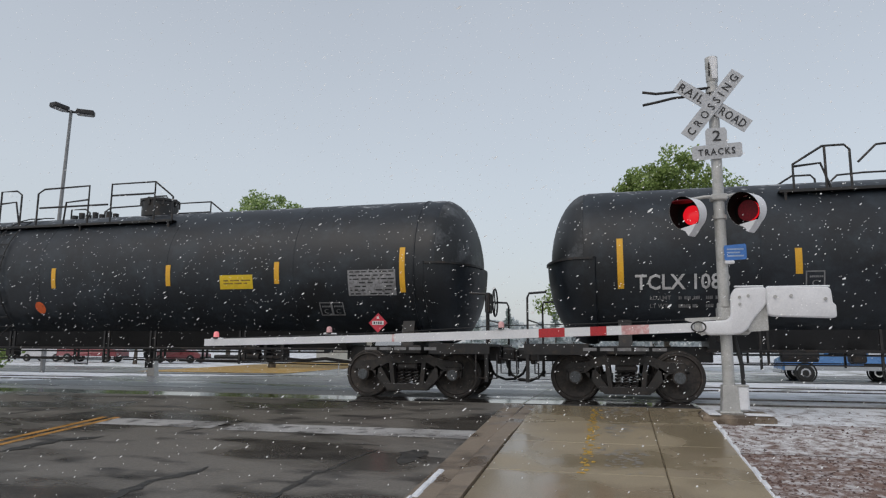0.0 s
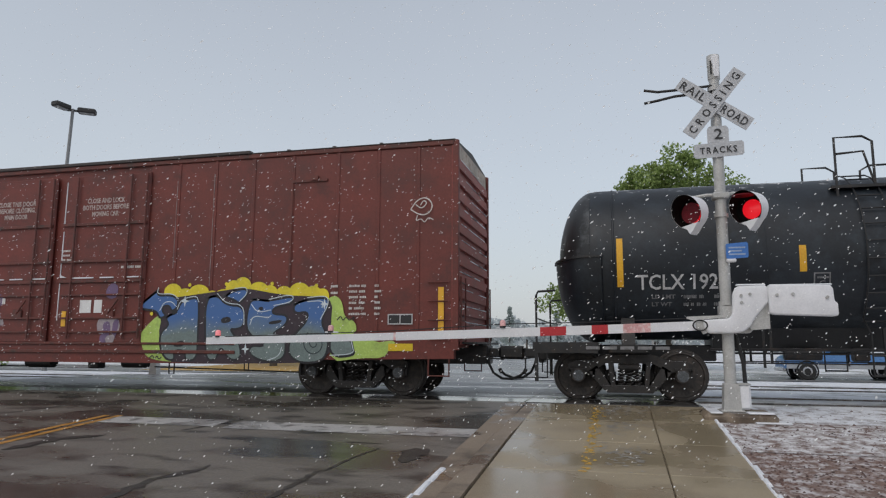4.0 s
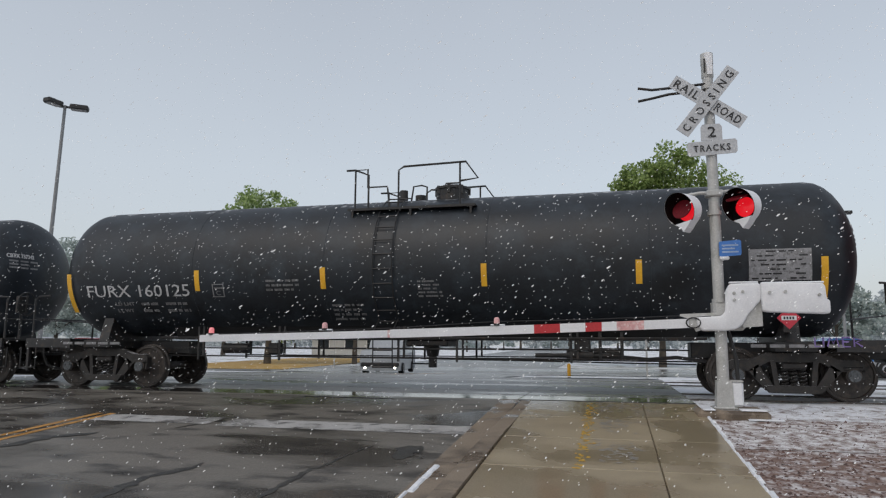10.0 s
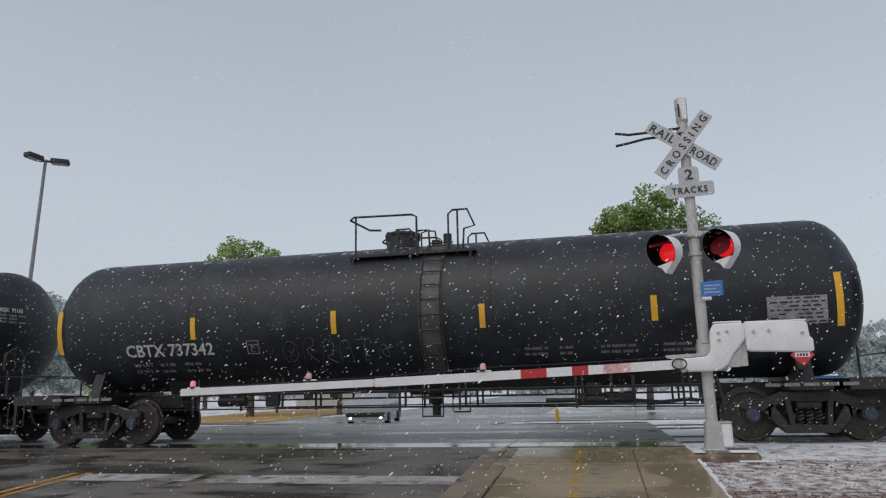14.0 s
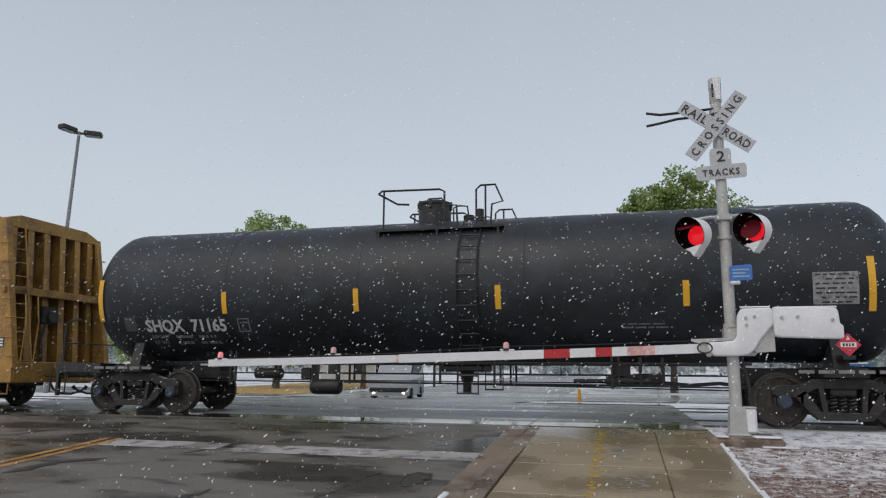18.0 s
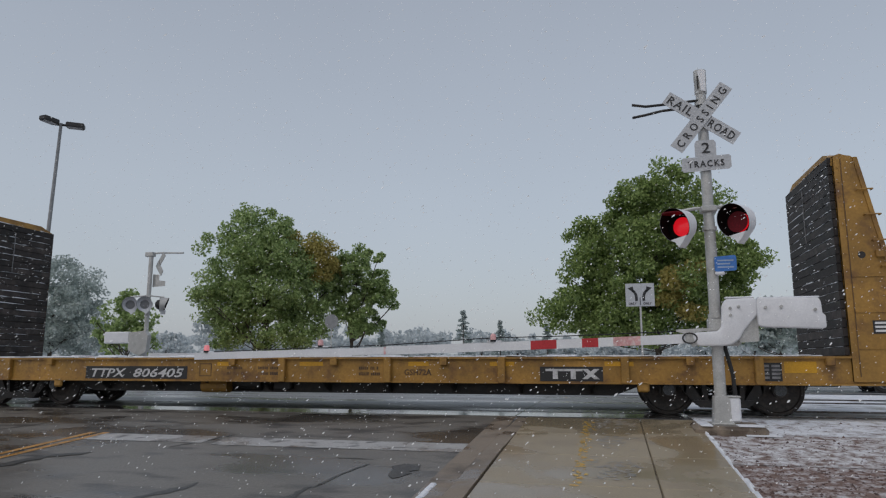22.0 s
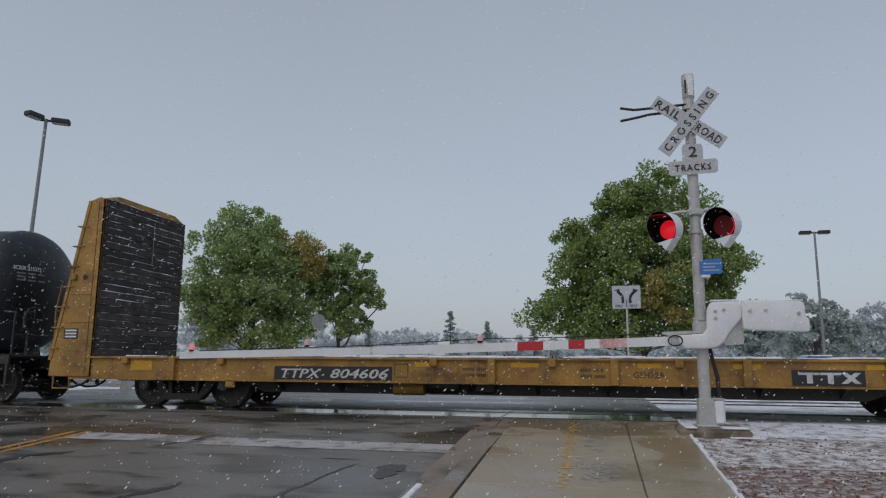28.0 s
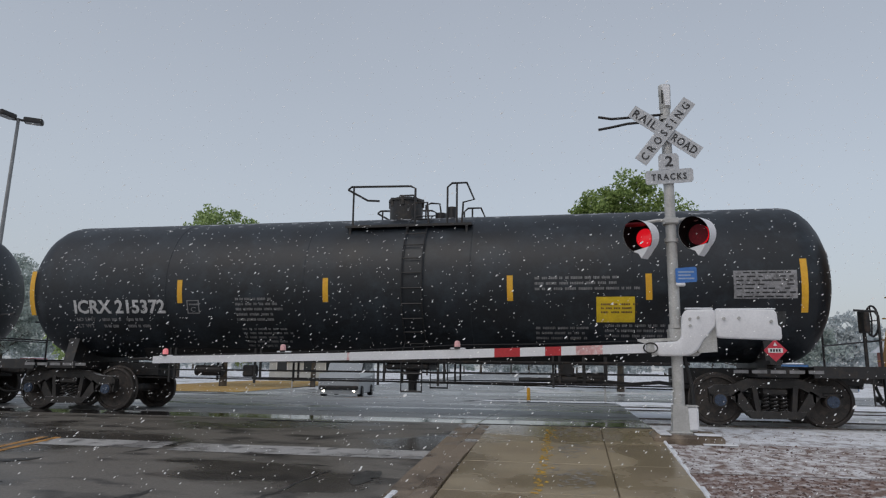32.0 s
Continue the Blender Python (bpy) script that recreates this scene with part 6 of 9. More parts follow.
def blob(pts, mat, layer, name="sprayed_shape", y=None, smooth=2):
    """A closed shape with rounded corners on the near side."""
    p = [Vector(q) for q in pts]
    for _ in range(smooth):
        p = [w for a, b in zip(p, p[1:] + p[:1]) for w in (a * 0.75 + b * 0.25, a * 0.25 + b * 0.75)]
    yy = (YT if y is None else y) - 0.0015 * layer - 0.002
    bm = bmesh.new()
    face = bm.faces.new([bm.verts.new((q.x, yy, q.y)) for q in p])
    face.normal_update()
    bmesh.ops.triangulate(bm, faces=bm.faces)
    if sum(f.normal.y for f in bm.faces) > 0:
        bmesh.ops.reverse_faces(bm, faces=bm.faces)
    me = bpy.data.meshes.new(name)
    bm.to_mesh(me)
    bm.free()
    me.materials.append(mat)
    return part(name, me, None, car)


def stroke(pts, mat, layer, w=0.03, name="sprayed_line"):
    g = G()
    p = [Vector(q) for q in pts]
    for _ in range(2):
        p = [p[0]] + [v for a, b in zip(p, p[1:]) for v in (a * 0.75 + b * 0.25, a * 0.25 + b * 0.75)] + [p[-1]]
    yy = YT - 0.0015 * layer - 0.002
    p = [q for k, q in enumerate(p) if k == 0 or (q - p[k - 1]).length > 1e-4]
    v = []
    for k, q in enumerate(p):
        d = (p[min(k + 1, len(p) - 1)] - p[max(k - 1, 0)]).normalized()
        nrm = Vector((-d.y, d.x)) * w / 2
        v += [((q + nrm).x, yy, (q + nrm).y), ((q - nrm).x, yy, (q - nrm).y)]
    g.add(v, [(2 * k, 2 * k + 1, 2 * k + 3, 2 * k + 2) for k in range(len(p) - 1)])
    part(name, g, mat, car)


# right-hand piece: lime ground, yellow clouds, interlocked letters that fade from blue to grey-green
def fade(name, low, high, z0, z1):
    """Spray paint that fades from one colour to the other between two heights."""
    m = material(name, low, rough=0.5, var=0.14, scale=2.5, fine=30, bump=0.03)
    n, l = m.node_tree.nodes, m.node_tree.links
    bs = n["Principled BSDF"]
    src = bs.inputs["Base Color"].links[0].from_socket
    co, xyz, mr, mx, mul = n.new("ShaderNodeTexCoord"), n.new("ShaderNodeSeparateXYZ"), n.new("ShaderNodeMapRange"), n.new("ShaderNodeMixRGB"), n.new("ShaderNodeTexNoise")
    mul.inputs["Scale"].default_value = 1.7
    add = n.new("ShaderNodeMath")
    add.operation, add.inputs[1].default_value = "MULTIPLY_ADD", 0.5
    mr.inputs[1].default_value, mr.inputs[2].default_value = z0 + 0.25, z1 + 0.25
    mx.inputs[2].default_value = (*high, 1)
    l.new(co.outputs["Object"], xyz.inputs[0]), l.new(co.outputs["Object"], mul.inputs["Vector"])
    l.new(mul.outputs["Fac"], add.inputs[0]), l.new(xyz.outputs["Z"], add.inputs[2])
    l.new(add.outputs[0], mr.inputs[0]), l.new(mr.outputs[0], mx.inputs["Fac"])
    l.new(src, mx.inputs[1]), l.new(mx.outputs[0], bs.inputs["Base Color"])
    return m


S_fade = fade("blue_to_grey_spray", (0.16, 0.21, 0.205), (0.055, 0.14, 0.36), 1.15, 1.55)
S_maroon = spray("dark_shadow_spray", (0.035, 0.020, 0.030))


def piece(*pts):
    """From a sketch of the piece, about 190 units a metre, to the car's side."""
    return [(2.23 + (u - 45) * 0.00521, 1.77 - (v - 190) * 0.0053) for u, v in pts]


blob(piece((60, 300), (95, 262), (150, 215), (200, 240), (420, 330), (700, 330), (720, 405), (400, 408), (180, 405), (95, 388), (72, 335)), S_lime, 1)
blob(piece((840, 190), (885, 165), (918, 152), (945, 180), (952, 235), (1000, 250), (1005, 300), (860, 330)), S_lime, 1)
blob(piece((900, 300), (1010, 330), (1052, 285), (1070, 330), (1165, 318), (1135, 352), (1112, 384), (1020, 384), (900, 400)), S_lime, 1.2, smooth=1)
for k, (u, v, w, h) in enumerate(((205, 130, 42, 34), (262, 138, 34, 22), (325, 132, 46, 30), (385, 145, 24, 18), (480, 122, 36, 34), (520, 116, 40, 40), (590, 134, 46, 38), (640, 140, 34, 30), (700, 146, 36, 32), (765, 142, 46, 40), (822, 150, 40, 34), (862, 156, 28, 30), (440, 142, 40, 20))):
    blob(piece(*[(u + w * math.cos(a * math.pi / 6), v + h * math.sin(a * math.pi / 6)) for a in range(12)]), S_yellow, 2 + 0.05 * k, "yellow_cloud", smooth=1)
for u, v in ((282, 104), (448, 103), (648, 105), (835, 116), (45, 186), (112, 216)):
    blob(piece((u - 10, v), (u, v - 10), (u + 10, v), (u, v + 10)), S_yellow, 2.9)
SHADOW = ((140, 160), (240, 150), (440, 128), (520, 118), (700, 150), (860, 158), (905, 178), (900, 260), (905, 395), (700, 408), (330, 408), (180, 404), (150, 300), (160, 235))
blob(piece(*SHADOW), S_maroon, 3.2, smooth=1)
LETTERS = (
    ((45, 190), (140, 118), (133, 146), (205, 142), (236, 165), (228, 196), (205, 208), (196, 186), (168, 184), (160, 205), (182, 226), (150, 236), (136, 204), (60, 196)),
    ((176, 232), (232, 210), (246, 168), (318, 152), (330, 178), (332, 300), (334, 395), (282, 402), (276, 360), (226, 360), (232, 400), (190, 396), (160, 350), (158, 290), (200, 262)),
    ((358, 158), (412, 146), (452, 186), (532, 190), (536, 268), (498, 280), (470, 276), (520, 330), (528, 392), (476, 398), (436, 340), (420, 396), (374, 398), (364, 300)),
    ((440, 152), (488, 128), (540, 122), (545, 148), (510, 180), (488, 166)),
    ((562, 162), (640, 172), (742, 152), (742, 182), (660, 196), (652, 222), (720, 224), (718, 262), (650, 300), (700, 304), (718, 330), (712, 392), (640, 404), (566, 380), (560, 340), (640, 344), (560, 300), (542, 262), (548, 200)),
    ((742, 186), (800, 168), (882, 160), (892, 190), (858, 250), (884, 296), (894, 344), (872, 398), (780, 406), (728, 376), (730, 320), (770, 280), (800, 250), (806, 212), (748, 222)),
    ((896, 300), (985, 318), (990, 346), (1000, 376), (900, 382)),
)
for k, pts in enumerate(LETTERS):
    q = piece(*pts)
    blob(q, S_fade, 4 + 0.1 * k, "sprayed_letter", smooth=1)
    stroke(q + q[:2], S_black, 5 + 0.05 * k, 0.045)
    stroke([(x - 0.01, z + 0.035) for x, z in q[1:5]], S_pale, 6 + 0.05 * k, 0.018)
for k, pts in enumerate((((222, 334), (270, 318), (274, 344), (228, 348)), ((430, 236), (470, 228), (478, 250), (436, 258)), ((594, 196), (612, 192), (616, 206), (596, 208)), ((206, 210), (236, 196), (230, 214), (214, 224)), ((640, 250), (700, 242), (690, 256), (644, 262)))):
    blob(piece(*pts), S_black, 6.5 + 0.05 * k, smooth=1)
for k, pts in enumerate((((150, 205), (168, 170), (205, 168), (222, 186)), ((560, 262), (572, 226), (640, 236), (650, 226)), ((700, 345), (690, 380), (640, 396)), ((640, 300), (716, 300)), ((562, 182), (590, 216), (648, 206)), ((800, 176), (868, 172), (862, 200)))):
    stroke(piece(*pts), S_pale, 6.8 + 0.05 * k, 0.018)
stroke(piece(*[(835 + (8 + 2.6 * a) * math.cos(a * 0.65), 332 + (8 + 2.6 * a) * math.sin(a * 0.65)) for a in range(17)]), S_ink, 7.2, 0.022)
for k, (u, v, w) in enumerate(((265, 168, 20), (872, 186, 18), (430, 318, 18), (545, 354, 18))):
    blob(piece((u - w, v), (u - w * 0.25, v - w * 0.25), (u, v - w * 1.2), (u + w * 0.25, v - w * 0.25), (u + w, v), (u + w * 0.25, v + w * 0.25), (u, v + w * 1.2), (u - w * 0.25, v + w * 0.25)), S_pale, 7.4 + 0.05 * k, smooth=0)
stroke(piece((925, 246), (940, 228), (948, 250), (962, 232), (975, 250), (996, 230), (990, 250)), S_black, 7, 0.02)
stroke(piece((115, 392), (130, 378), (138, 396), (152, 380), (160, 398), (172, 386)), S_black, 7, 0.022)
# left-hand piece: cream and teal angular letters
def drawn(*pts):
    """From a sketch of the piece, 225 units a metre, to the car's side."""
    return [(-6.30 + (u - 110) / 226, 1.59 - (v - 295) / 224) for u, v in pts]


blob(drawn((85, 525), (120, 430), (100, 300), (135, 285), (175, 310), (200, 290), (240, 285), (290, 265), (330, 275), (332, 300), (375, 300), (385, 240), (440, 190), (470, 185), (500, 200), (502, 220), (565, 240), (570, 320), (620, 290), (660, 275), (700, 285), (760, 265), (795, 275), (770, 320), (740, 345), (720, 375), (820, 420), (900, 410), (940, 430), (920, 450), (840, 450), (750, 440), (735, 470), (715, 530)), S_cream, 1, smooth=1)
blob(drawn((0, 385), (30, 360), (70, 370), (95, 395), (60, 400)), S_cream, 1.5, smooth=1)
tiles = []


def tile(m, *pts):
    """One flat-coloured facet of a letter, most of them with a thin dark edge."""
    k = len(tiles)
    tiles.append(blob(drawn(*pts), m, 2 + 0.2 * k, smooth=0))
    if k % 3:
        stroke(drawn(*pts, pts[0]), S_ink, 2.1 + 0.2 * k, 0.016)


tile(S_teal, (140, 290), (175, 310), (185, 372), (155, 372))
tile(S_blue_mid, (190, 330), (220, 302), (226, 372), (195, 372))
tile(S_pale_green, (255, 290), (318, 272), (326, 300), (260, 305))
tile(S_teal, (200, 292), (242, 287), (240, 305), (205, 312))
tile(S_blue_mid, (380, 300), (410, 322), (415, 378), (380, 374))
tile(S_blue_mid, (456, 190), (500, 206), (490, 270), (450, 332), (440, 300), (462, 250))
tile(S_teal, (385, 242), (400, 232), (420, 290), (412, 318))
tile(S_blue_mid, (525, 232), (565, 240), (566, 312), (530, 300))
tile(S_pale_green, (495, 226), (520, 260), (545, 322), (470, 322))
tile(S_teal, (470, 318), (560, 322), (530, 372), (480, 352))
tile(S_grey_green, (600, 312), (640, 286), (642, 350), (588, 362))
tile(S_pale_green, (690, 290), (758, 270), (700, 370), (665, 366))
tile(S_blue_mid, (742, 290), (790, 276), (722, 372), (692, 372))
tile(S_pale_green, (620, 442), (660, 425), (650, 482), (620, 492))
tile(S_blue_mid, (656, 425), (740, 441), (735, 470), (700, 482), (660, 476))
tile(S_pale_green, (705, 422), (820, 432), (760, 455))
tile(S_teal, (832, 422), (934, 427), (910, 446), (850, 446))
tile(S_pale_green, (98, 520), (152, 430), (188, 430), (128, 524))
tile(S_teal, (150, 432), (166, 432), (140, 524), (128, 524))
tile(S_grey_green, (172, 472), (228, 442), (230, 518), (182, 524))
tile(S_blue_mid, (276, 490), (310, 470), (300, 520), (270, 526))
tile(S_grey_green, (240, 430), (282, 430), (262, 502), (235, 482))
tile(S_grey_green, (450, 420), (492, 430), (502, 482), (460, 470))
tile(S_lilac_pale, (505, 430), (610, 430), (600, 482), (512, 482))
tile(S_grey_green, (300, 345), (340, 330), (370, 380), (320, 385))
tile(S_pale_green, (330, 420), (372, 425), (362, 490), (322, 500))
tile(S_teal, (430, 500), (470, 480), (480, 528), (420, 528))
tile(S_grey_green, (560, 500), (610, 495), (620, 528), (550, 528))
rnd = random.Random(77)
for k in range(30):
    u, v = rnd.uniform(120, 690), rnd.uniform(430, 500)
    w, h, lean = rnd.uniform(18, 44), rnd.uniform(20, 60), rnd.uniform(-25, 30)
    m = (S_pale_green, S_teal, S_cream, S_blue_mid, S_pale, S_grey_green)[k % 6]
    q = [(u, v + h / 2), (u + w, v + h / 2 - 6), (u + w + lean, max(425, v - h / 2)), (u + lean, max(425, v - h / 2 + 8))]
    q = [(x, min(y, 528)) for x, y in q]
    blob(drawn(*q), m, 8.0 + 0.12 * k, smooth=0)
    stroke(drawn(q[1], q[2], q[3]), S_ink, 8.06 + 0.12 * k, 0.014)
for k, pts in enumerate((((210, 308), (360, 308)), ((395, 470), (640, 490), (700, 488)), ((380, 330), (450, 360), (480, 320)), ((575, 330), (600, 365), (650, 352)), ((160, 375), (230, 370), (268, 374)), ((180, 450), (210, 480), (190, 520)), ((290, 450), (318, 470), (300, 500)), ((500, 380), (540, 420), (600, 410)))):
    stroke(drawn(*pts), S_black, 12 + 0.1 * k, 0.022 if k else 0.04)
# faded lilac scrawls on the doors, tags
def scrawl(mat, layer, *pts, smooth=1):
    """A faded sprayed shape on a door, sketched at about 140 units a metre."""
    blob([(-2.65 + u / 146, 3.37 - v / 128) for u, v in pts], mat, layer, y=YD, smooth=smooth)


scrawl(S_lilac, 1, (138, 172), (160, 158), (190, 165), (196, 190), (182, 196), (186, 215), (168, 228), (150, 222), (158, 190))
scrawl(S_lilac, 1.2, (122, 222), (140, 205), (150, 222), (146, 240), (168, 232), (196, 236), (190, 262), (150, 268), (126, 250))
scrawl(S_lilac, 1.4, (134, 278), (160, 270), (188, 280), (190, 298), (164, 308), (140, 300))
scrawl(S_lilac_pale, 2, (168, 180), (182, 168), (184, 192), (176, 206), (190, 228), (206, 244), (200, 256), (178, 244), (166, 222), (146, 238), (134, 252), (122, 240), (142, 216), (156, 204))
scrawl(S_lilac_pale, 2.2, (148, 285), (164, 278), (160, 300), (150, 302), smooth=0)
scrawl(S_lilac, 1, (596, 150), (616, 134), (640, 146), (636, 176), (612, 182), (592, 172))
scrawl(S_lilac_pale, 1.2, (566, 242), (590, 228), (646, 232), (656, 262), (640, 278), (600, 272), (574, 280))
scrawl(S_lilac, 2, (590, 248), (612, 240), (622, 262), (612, 290), (622, 304), (596, 306), (578, 290), (594, 270))
scrawl(S_lilac, 2.2, (628, 240), (650, 236), (646, 270), (634, 296), (626, 276))
scrawl(S_lilac_pale, 2.4, (600, 284), (640, 276), (632, 304), (610, 308))
scrawl(M_box_ink, 3, (190, 174), (203, 175), (203, 192), (190, 191), smooth=0)
for pts in (((630, 115), (628, 190)), ((655, 110), (660, 185)), ((612, 150), (682, 140)), ((650, 160), (665, 145), (680, 160), (665, 178), (650, 160)), ((688, 155), (702, 143), (715, 157), (700, 172), (688, 155)), ((655, 185), (668, 172), (680, 188), (666, 200), (655, 185)), ((690, 190), (705, 176), (716, 190), (702, 204), (690, 190)), ((720, 165), (738, 192), (768, 165), (728, 243)), ((636, 205), (680, 226)), ((650, 200), (690, 216)), ((718, 195), (722, 150))):
    pts = drawn(*pts)
    stroke(pts, S_yellow, 4, 0.024, "yellow_tag")
stroke([(-9.0, 3.3), (-8.7, 3.75), (-8.55, 3.65), (-8.62, 3.4), (-8.85, 3.28), (-8.95, 3.6), (-8.6, 3.68)], M_box_ink, 4, 0.025, "white_tag")
stroke([(-8.95, 3.78), (-8.8, 3.86), (-8.66, 3.80), (-8.78, 3.62), (-8.98, 3.40), (-8.8, 3.22), (-8.6, 3.36), (-8.68, 3.55)], M_box_ink, 4, 0.025, "white_tag")
stroke([(-8.88, 3.66), (-8.80, 3.74), (-8.74, 3.64), (-8.84, 3.60), (-8.88, 3.66)], M_box_ink, 4, 0.022, "white_tag")
stroke([(-8.9, 3.45), (-8.82, 3.5), (-8.78, 3.42), (-8.7, 3.5), (-8.66, 3.4)], M_box_ink, 4, 0.022, "white_tag")
stroke([(8.30, 3.62), (8.42, 3.80), (8.60, 3.86), (8.74, 3.74), (8.72, 3.58), (8.60, 3.50), (8.46, 3.52), (8.30, 3.62)], M_box_ink, 4, 0.022, "white_tag")
stroke([(8.40, 3.72), (8.52, 3.62), (8.64, 3.74), (8.56, 3.80), (8.50, 3.70)], M_box_ink, 4, 0.02, "white_tag")
stroke([(8.44, 3.50), (8.40, 3.38), (8.52, 3.44), (8.58, 3.34), (8.66, 3.46), (8.76, 3.40)], M_box_ink, 4, 0.018, "white_tag")


# ---- bulkhead flat cars ----
def bulkhead_flat(center, number, label, b0, b1, hi=9.43, bogie=7.47):
    car = thing("bulkhead_flat_car", label, "flat car", "cars of the train", at=pose(center, TRACK_Y, 0))
    cars.append((car, center))
    ho = hi + 0.95
    # side sills with a flange, stake pockets
    for s in (-1, 1):
        y0, y1 = sorted((s * 1.40, s * 1.46))
        sill = part("side_sill", G().box(-hi - 0.5, hi + 0.5, y0, y1, 0.58, 1.02, 0.008).box(-hi - 0.5, hi + 0.5, *sorted((s * 1.40, s * 1.50)), 0.555, 0.585).box(-hi, hi, *sorted((s * 1.38, s * 1.52)), 1.0, 1.035), M_flat, car, "mustard steel side sill")
        for k in range(17):
            x = -8.5 + k * 1.1
            long = k % 2 == 1
            if -5.6 < x < -2.6 or 4.25 < x < 5.45 or abs(x) > 9.3:
                continue
            part("stake_pocket", G().box(x - 0.07, x + 0.07, *sorted((s * 1.46, s * 1.56)), 0.88 if not long else 0.56, 1.03, 0.012), M_flat, sill)
        part("fish_belly", G().prism([(-6.3, 0.6), (-5.6, 0.33), (5.6, 0.33), (6.3, 0.6)], "y", *sorted((s * 0.90, s * 0.95))), M_truck, car)
        for k in range(9):
            part("cross_bearer", G().prism([(s * 0.95, 0.36), (s * 0.95, 0.58), (s * 1.40, 0.58)], "x", -5.2 + k * 1.3 - 0.03, -5.2 + k * 1.3 + 0.03), M_truck, car)
        for x in (-6.1, 6.1):
            part("pull_bracket", G().box(x - 0.1, x + 0.1, *sorted((s * 1.42, s * 1.50)), 0.42, 0.6, 0.03), M_flat, sill)
    # deck of planks
    deck = part("deck_frame", G().box(-hi, hi, -1.42, 1.42, 0.92, 0.99), M_black, car)
    plank = G().box(-0.108, 0.108, -1.40, 1.40, 0.99, 1.045, 0.006).mesh("deck_plank", [M_deck])
    n = int(2 * hi / 0.225)
    for k in range(n):
        part("deck_plank", plank, None, deck, at=pose(-hi + 0.12 + k * 0.225, 0, 0))
    g = G().box(-9.6, 9.6, -0.30, 0.30, 0.50, 0.92, 0.02)
    for x in (-bogie, bogie):
        g.box(x - 0.35, x + 0.35, -1.3, 1.3, 0.78, 0.92, 0.02)
    part("centre_sill", g, M_black, car)
    g = G().cyl((-2.4, -0.9, 0.52), (-1.5, -0.9, 0.52), 0.17, 14).box(-1.2, -0.8, -1.1, -0.7, 0.38, 0.7, 0.03)
    g.tube([(-6.5, -1.0, 0.62), (-2.4, -1.0, 0.55)], 0.016).tube([(-0.8, -1.0, 0.58), (6.5, -1.0, 0.55)], 0.016)
    part("brake_cylinder", g, M_black, car)
    part("reservoir", G().cyl((-2.75, -1.15, 0.46), (-2.15, -1.15, 0.46), 0.14, 14), M_flat, car, "mustard painted air reservoir")
    snow = G()
    rnd = random.Random(int(abs(center)))
    for k in range(46):
        x, y = rnd.uniform(-hi, hi - 0.8), rnd.uniform(-1.3, 1.2)
        snow.box(x, x + rnd.uniform(0.3, 1.1), y, y + rnd.uniform(0.1, 0.4), 1.044, 1.05 + rnd.uniform(0.01, 0.045), 0.012)
    for k in range(60):
        x = rnd.uniform(-hi, hi - 0.6)
        snow.box(x, x + rnd.uniform(0.08, 0.6), -1.50, -1.36, 1.036, 1.046 + rnd.uniform(0.0, 0.02), 0.006)
    part("deck_snow", snow, M_snow, car, "clumps of snow lying on the deck", kind="stuff")
    for s in (-1, 1):
        # bulkhead: side stake, planks inside, ribs outside
        x = s * hi
        bk = part("bulkhead_sill", G().box(*sorted((s * (hi - 0.02), s * (ho + 0.05))), -1.45, 1.45, 0.60, 1.08, 0.02), M_flat, car, "mustard steel end of the deck")
        for sy in (-1, 1):
            poly = [(x, 0.62), (x, 4.46), (x + s * 0.10, 4.50), (x + s * 0.32, 4.42), (x + s * 0.98, 0.95), (x + s * 1.0, 0.62)]
            b = part("bulkhead_side", G().prism(poly, "y", *sorted((sy * 1.46, sy * 1.50))).prism([(x, 0.62), (x, 4.46), (x + s * 0.09, 4.46), (x + s * 0.09, 0.62)], "y", *sorted((sy * 1.30, sy * 1.51))), M_flat, car, "tapered mustard steel bulkhead side")
            fl = G()
            fl.prism([(x + s * 0.30, 4.42), (x + s * 0.37, 4.42), (x + s * 1.03, 0.95), (x + s * 0.96, 0.95)], "y", *sorted((sy * 1.36, sy * 1.52)))
            part("side_flange", fl, M_flat, b)
            for k in range(14):
                z = 1.0 + 0.25 * k
                part("rivet", G().cyl((x + s * 0.06, sy * 1.51, z), (x + s * 0.06, sy * 1.522, z), 0.022, 6), M_flat, b)
            part("hole", G().cyl((x + s * 0.30, sy * 1.495, 2.72), (x + s * 0.30, sy * 1.506, 2.72), 0.06, 10), M_black, b)
            part("notice", G().box(*sorted((x + s * 0.36, x + s * 0.70)), *sorted((sy * 1.50, sy * 1.506)), 1.40, 1.62), M_signblack, b, "small black and white notice")
            nb = G()
            for k in range(3):
                nb.box(*sorted((x + s * 0.39, x + s * 0.67)), *sorted((sy * 1.505, sy * 1.509)), 1.43 + 0.065 * k, 1.465 + 0.065 * k)
            part("notice_print", nb, M_white, b)
            for k in range(7):
                z = 1.2 + 0.44 * k
                xe = x + s * (1.0 - (z - 0.95) * 0.19)
                part("grab_iron", G().tube([(xe - s * 0.14, sy * 1.50, z), (xe - s * 0.14, sy * 1.56, z), (xe + s * 0.10, sy * 1.56, z), (xe + s * 0.10, sy * 1.46, z)], 0.014, 6), M_flat, b)
            part("weld_bead", G().box(*sorted((x + s * 0.105, x + s * 0.118)), *sorted((sy * 1.50, sy * 1.508)), 0.7, 4.4), M_flat_rust_shade, b)
            part("lashing_lug", G().box(*sorted((x + s * 0.5, x + s * 0.62)), *sorted((sy * 1.50, sy * 1.58)), 2.66, 2.80, 0.02), M_flat, b)
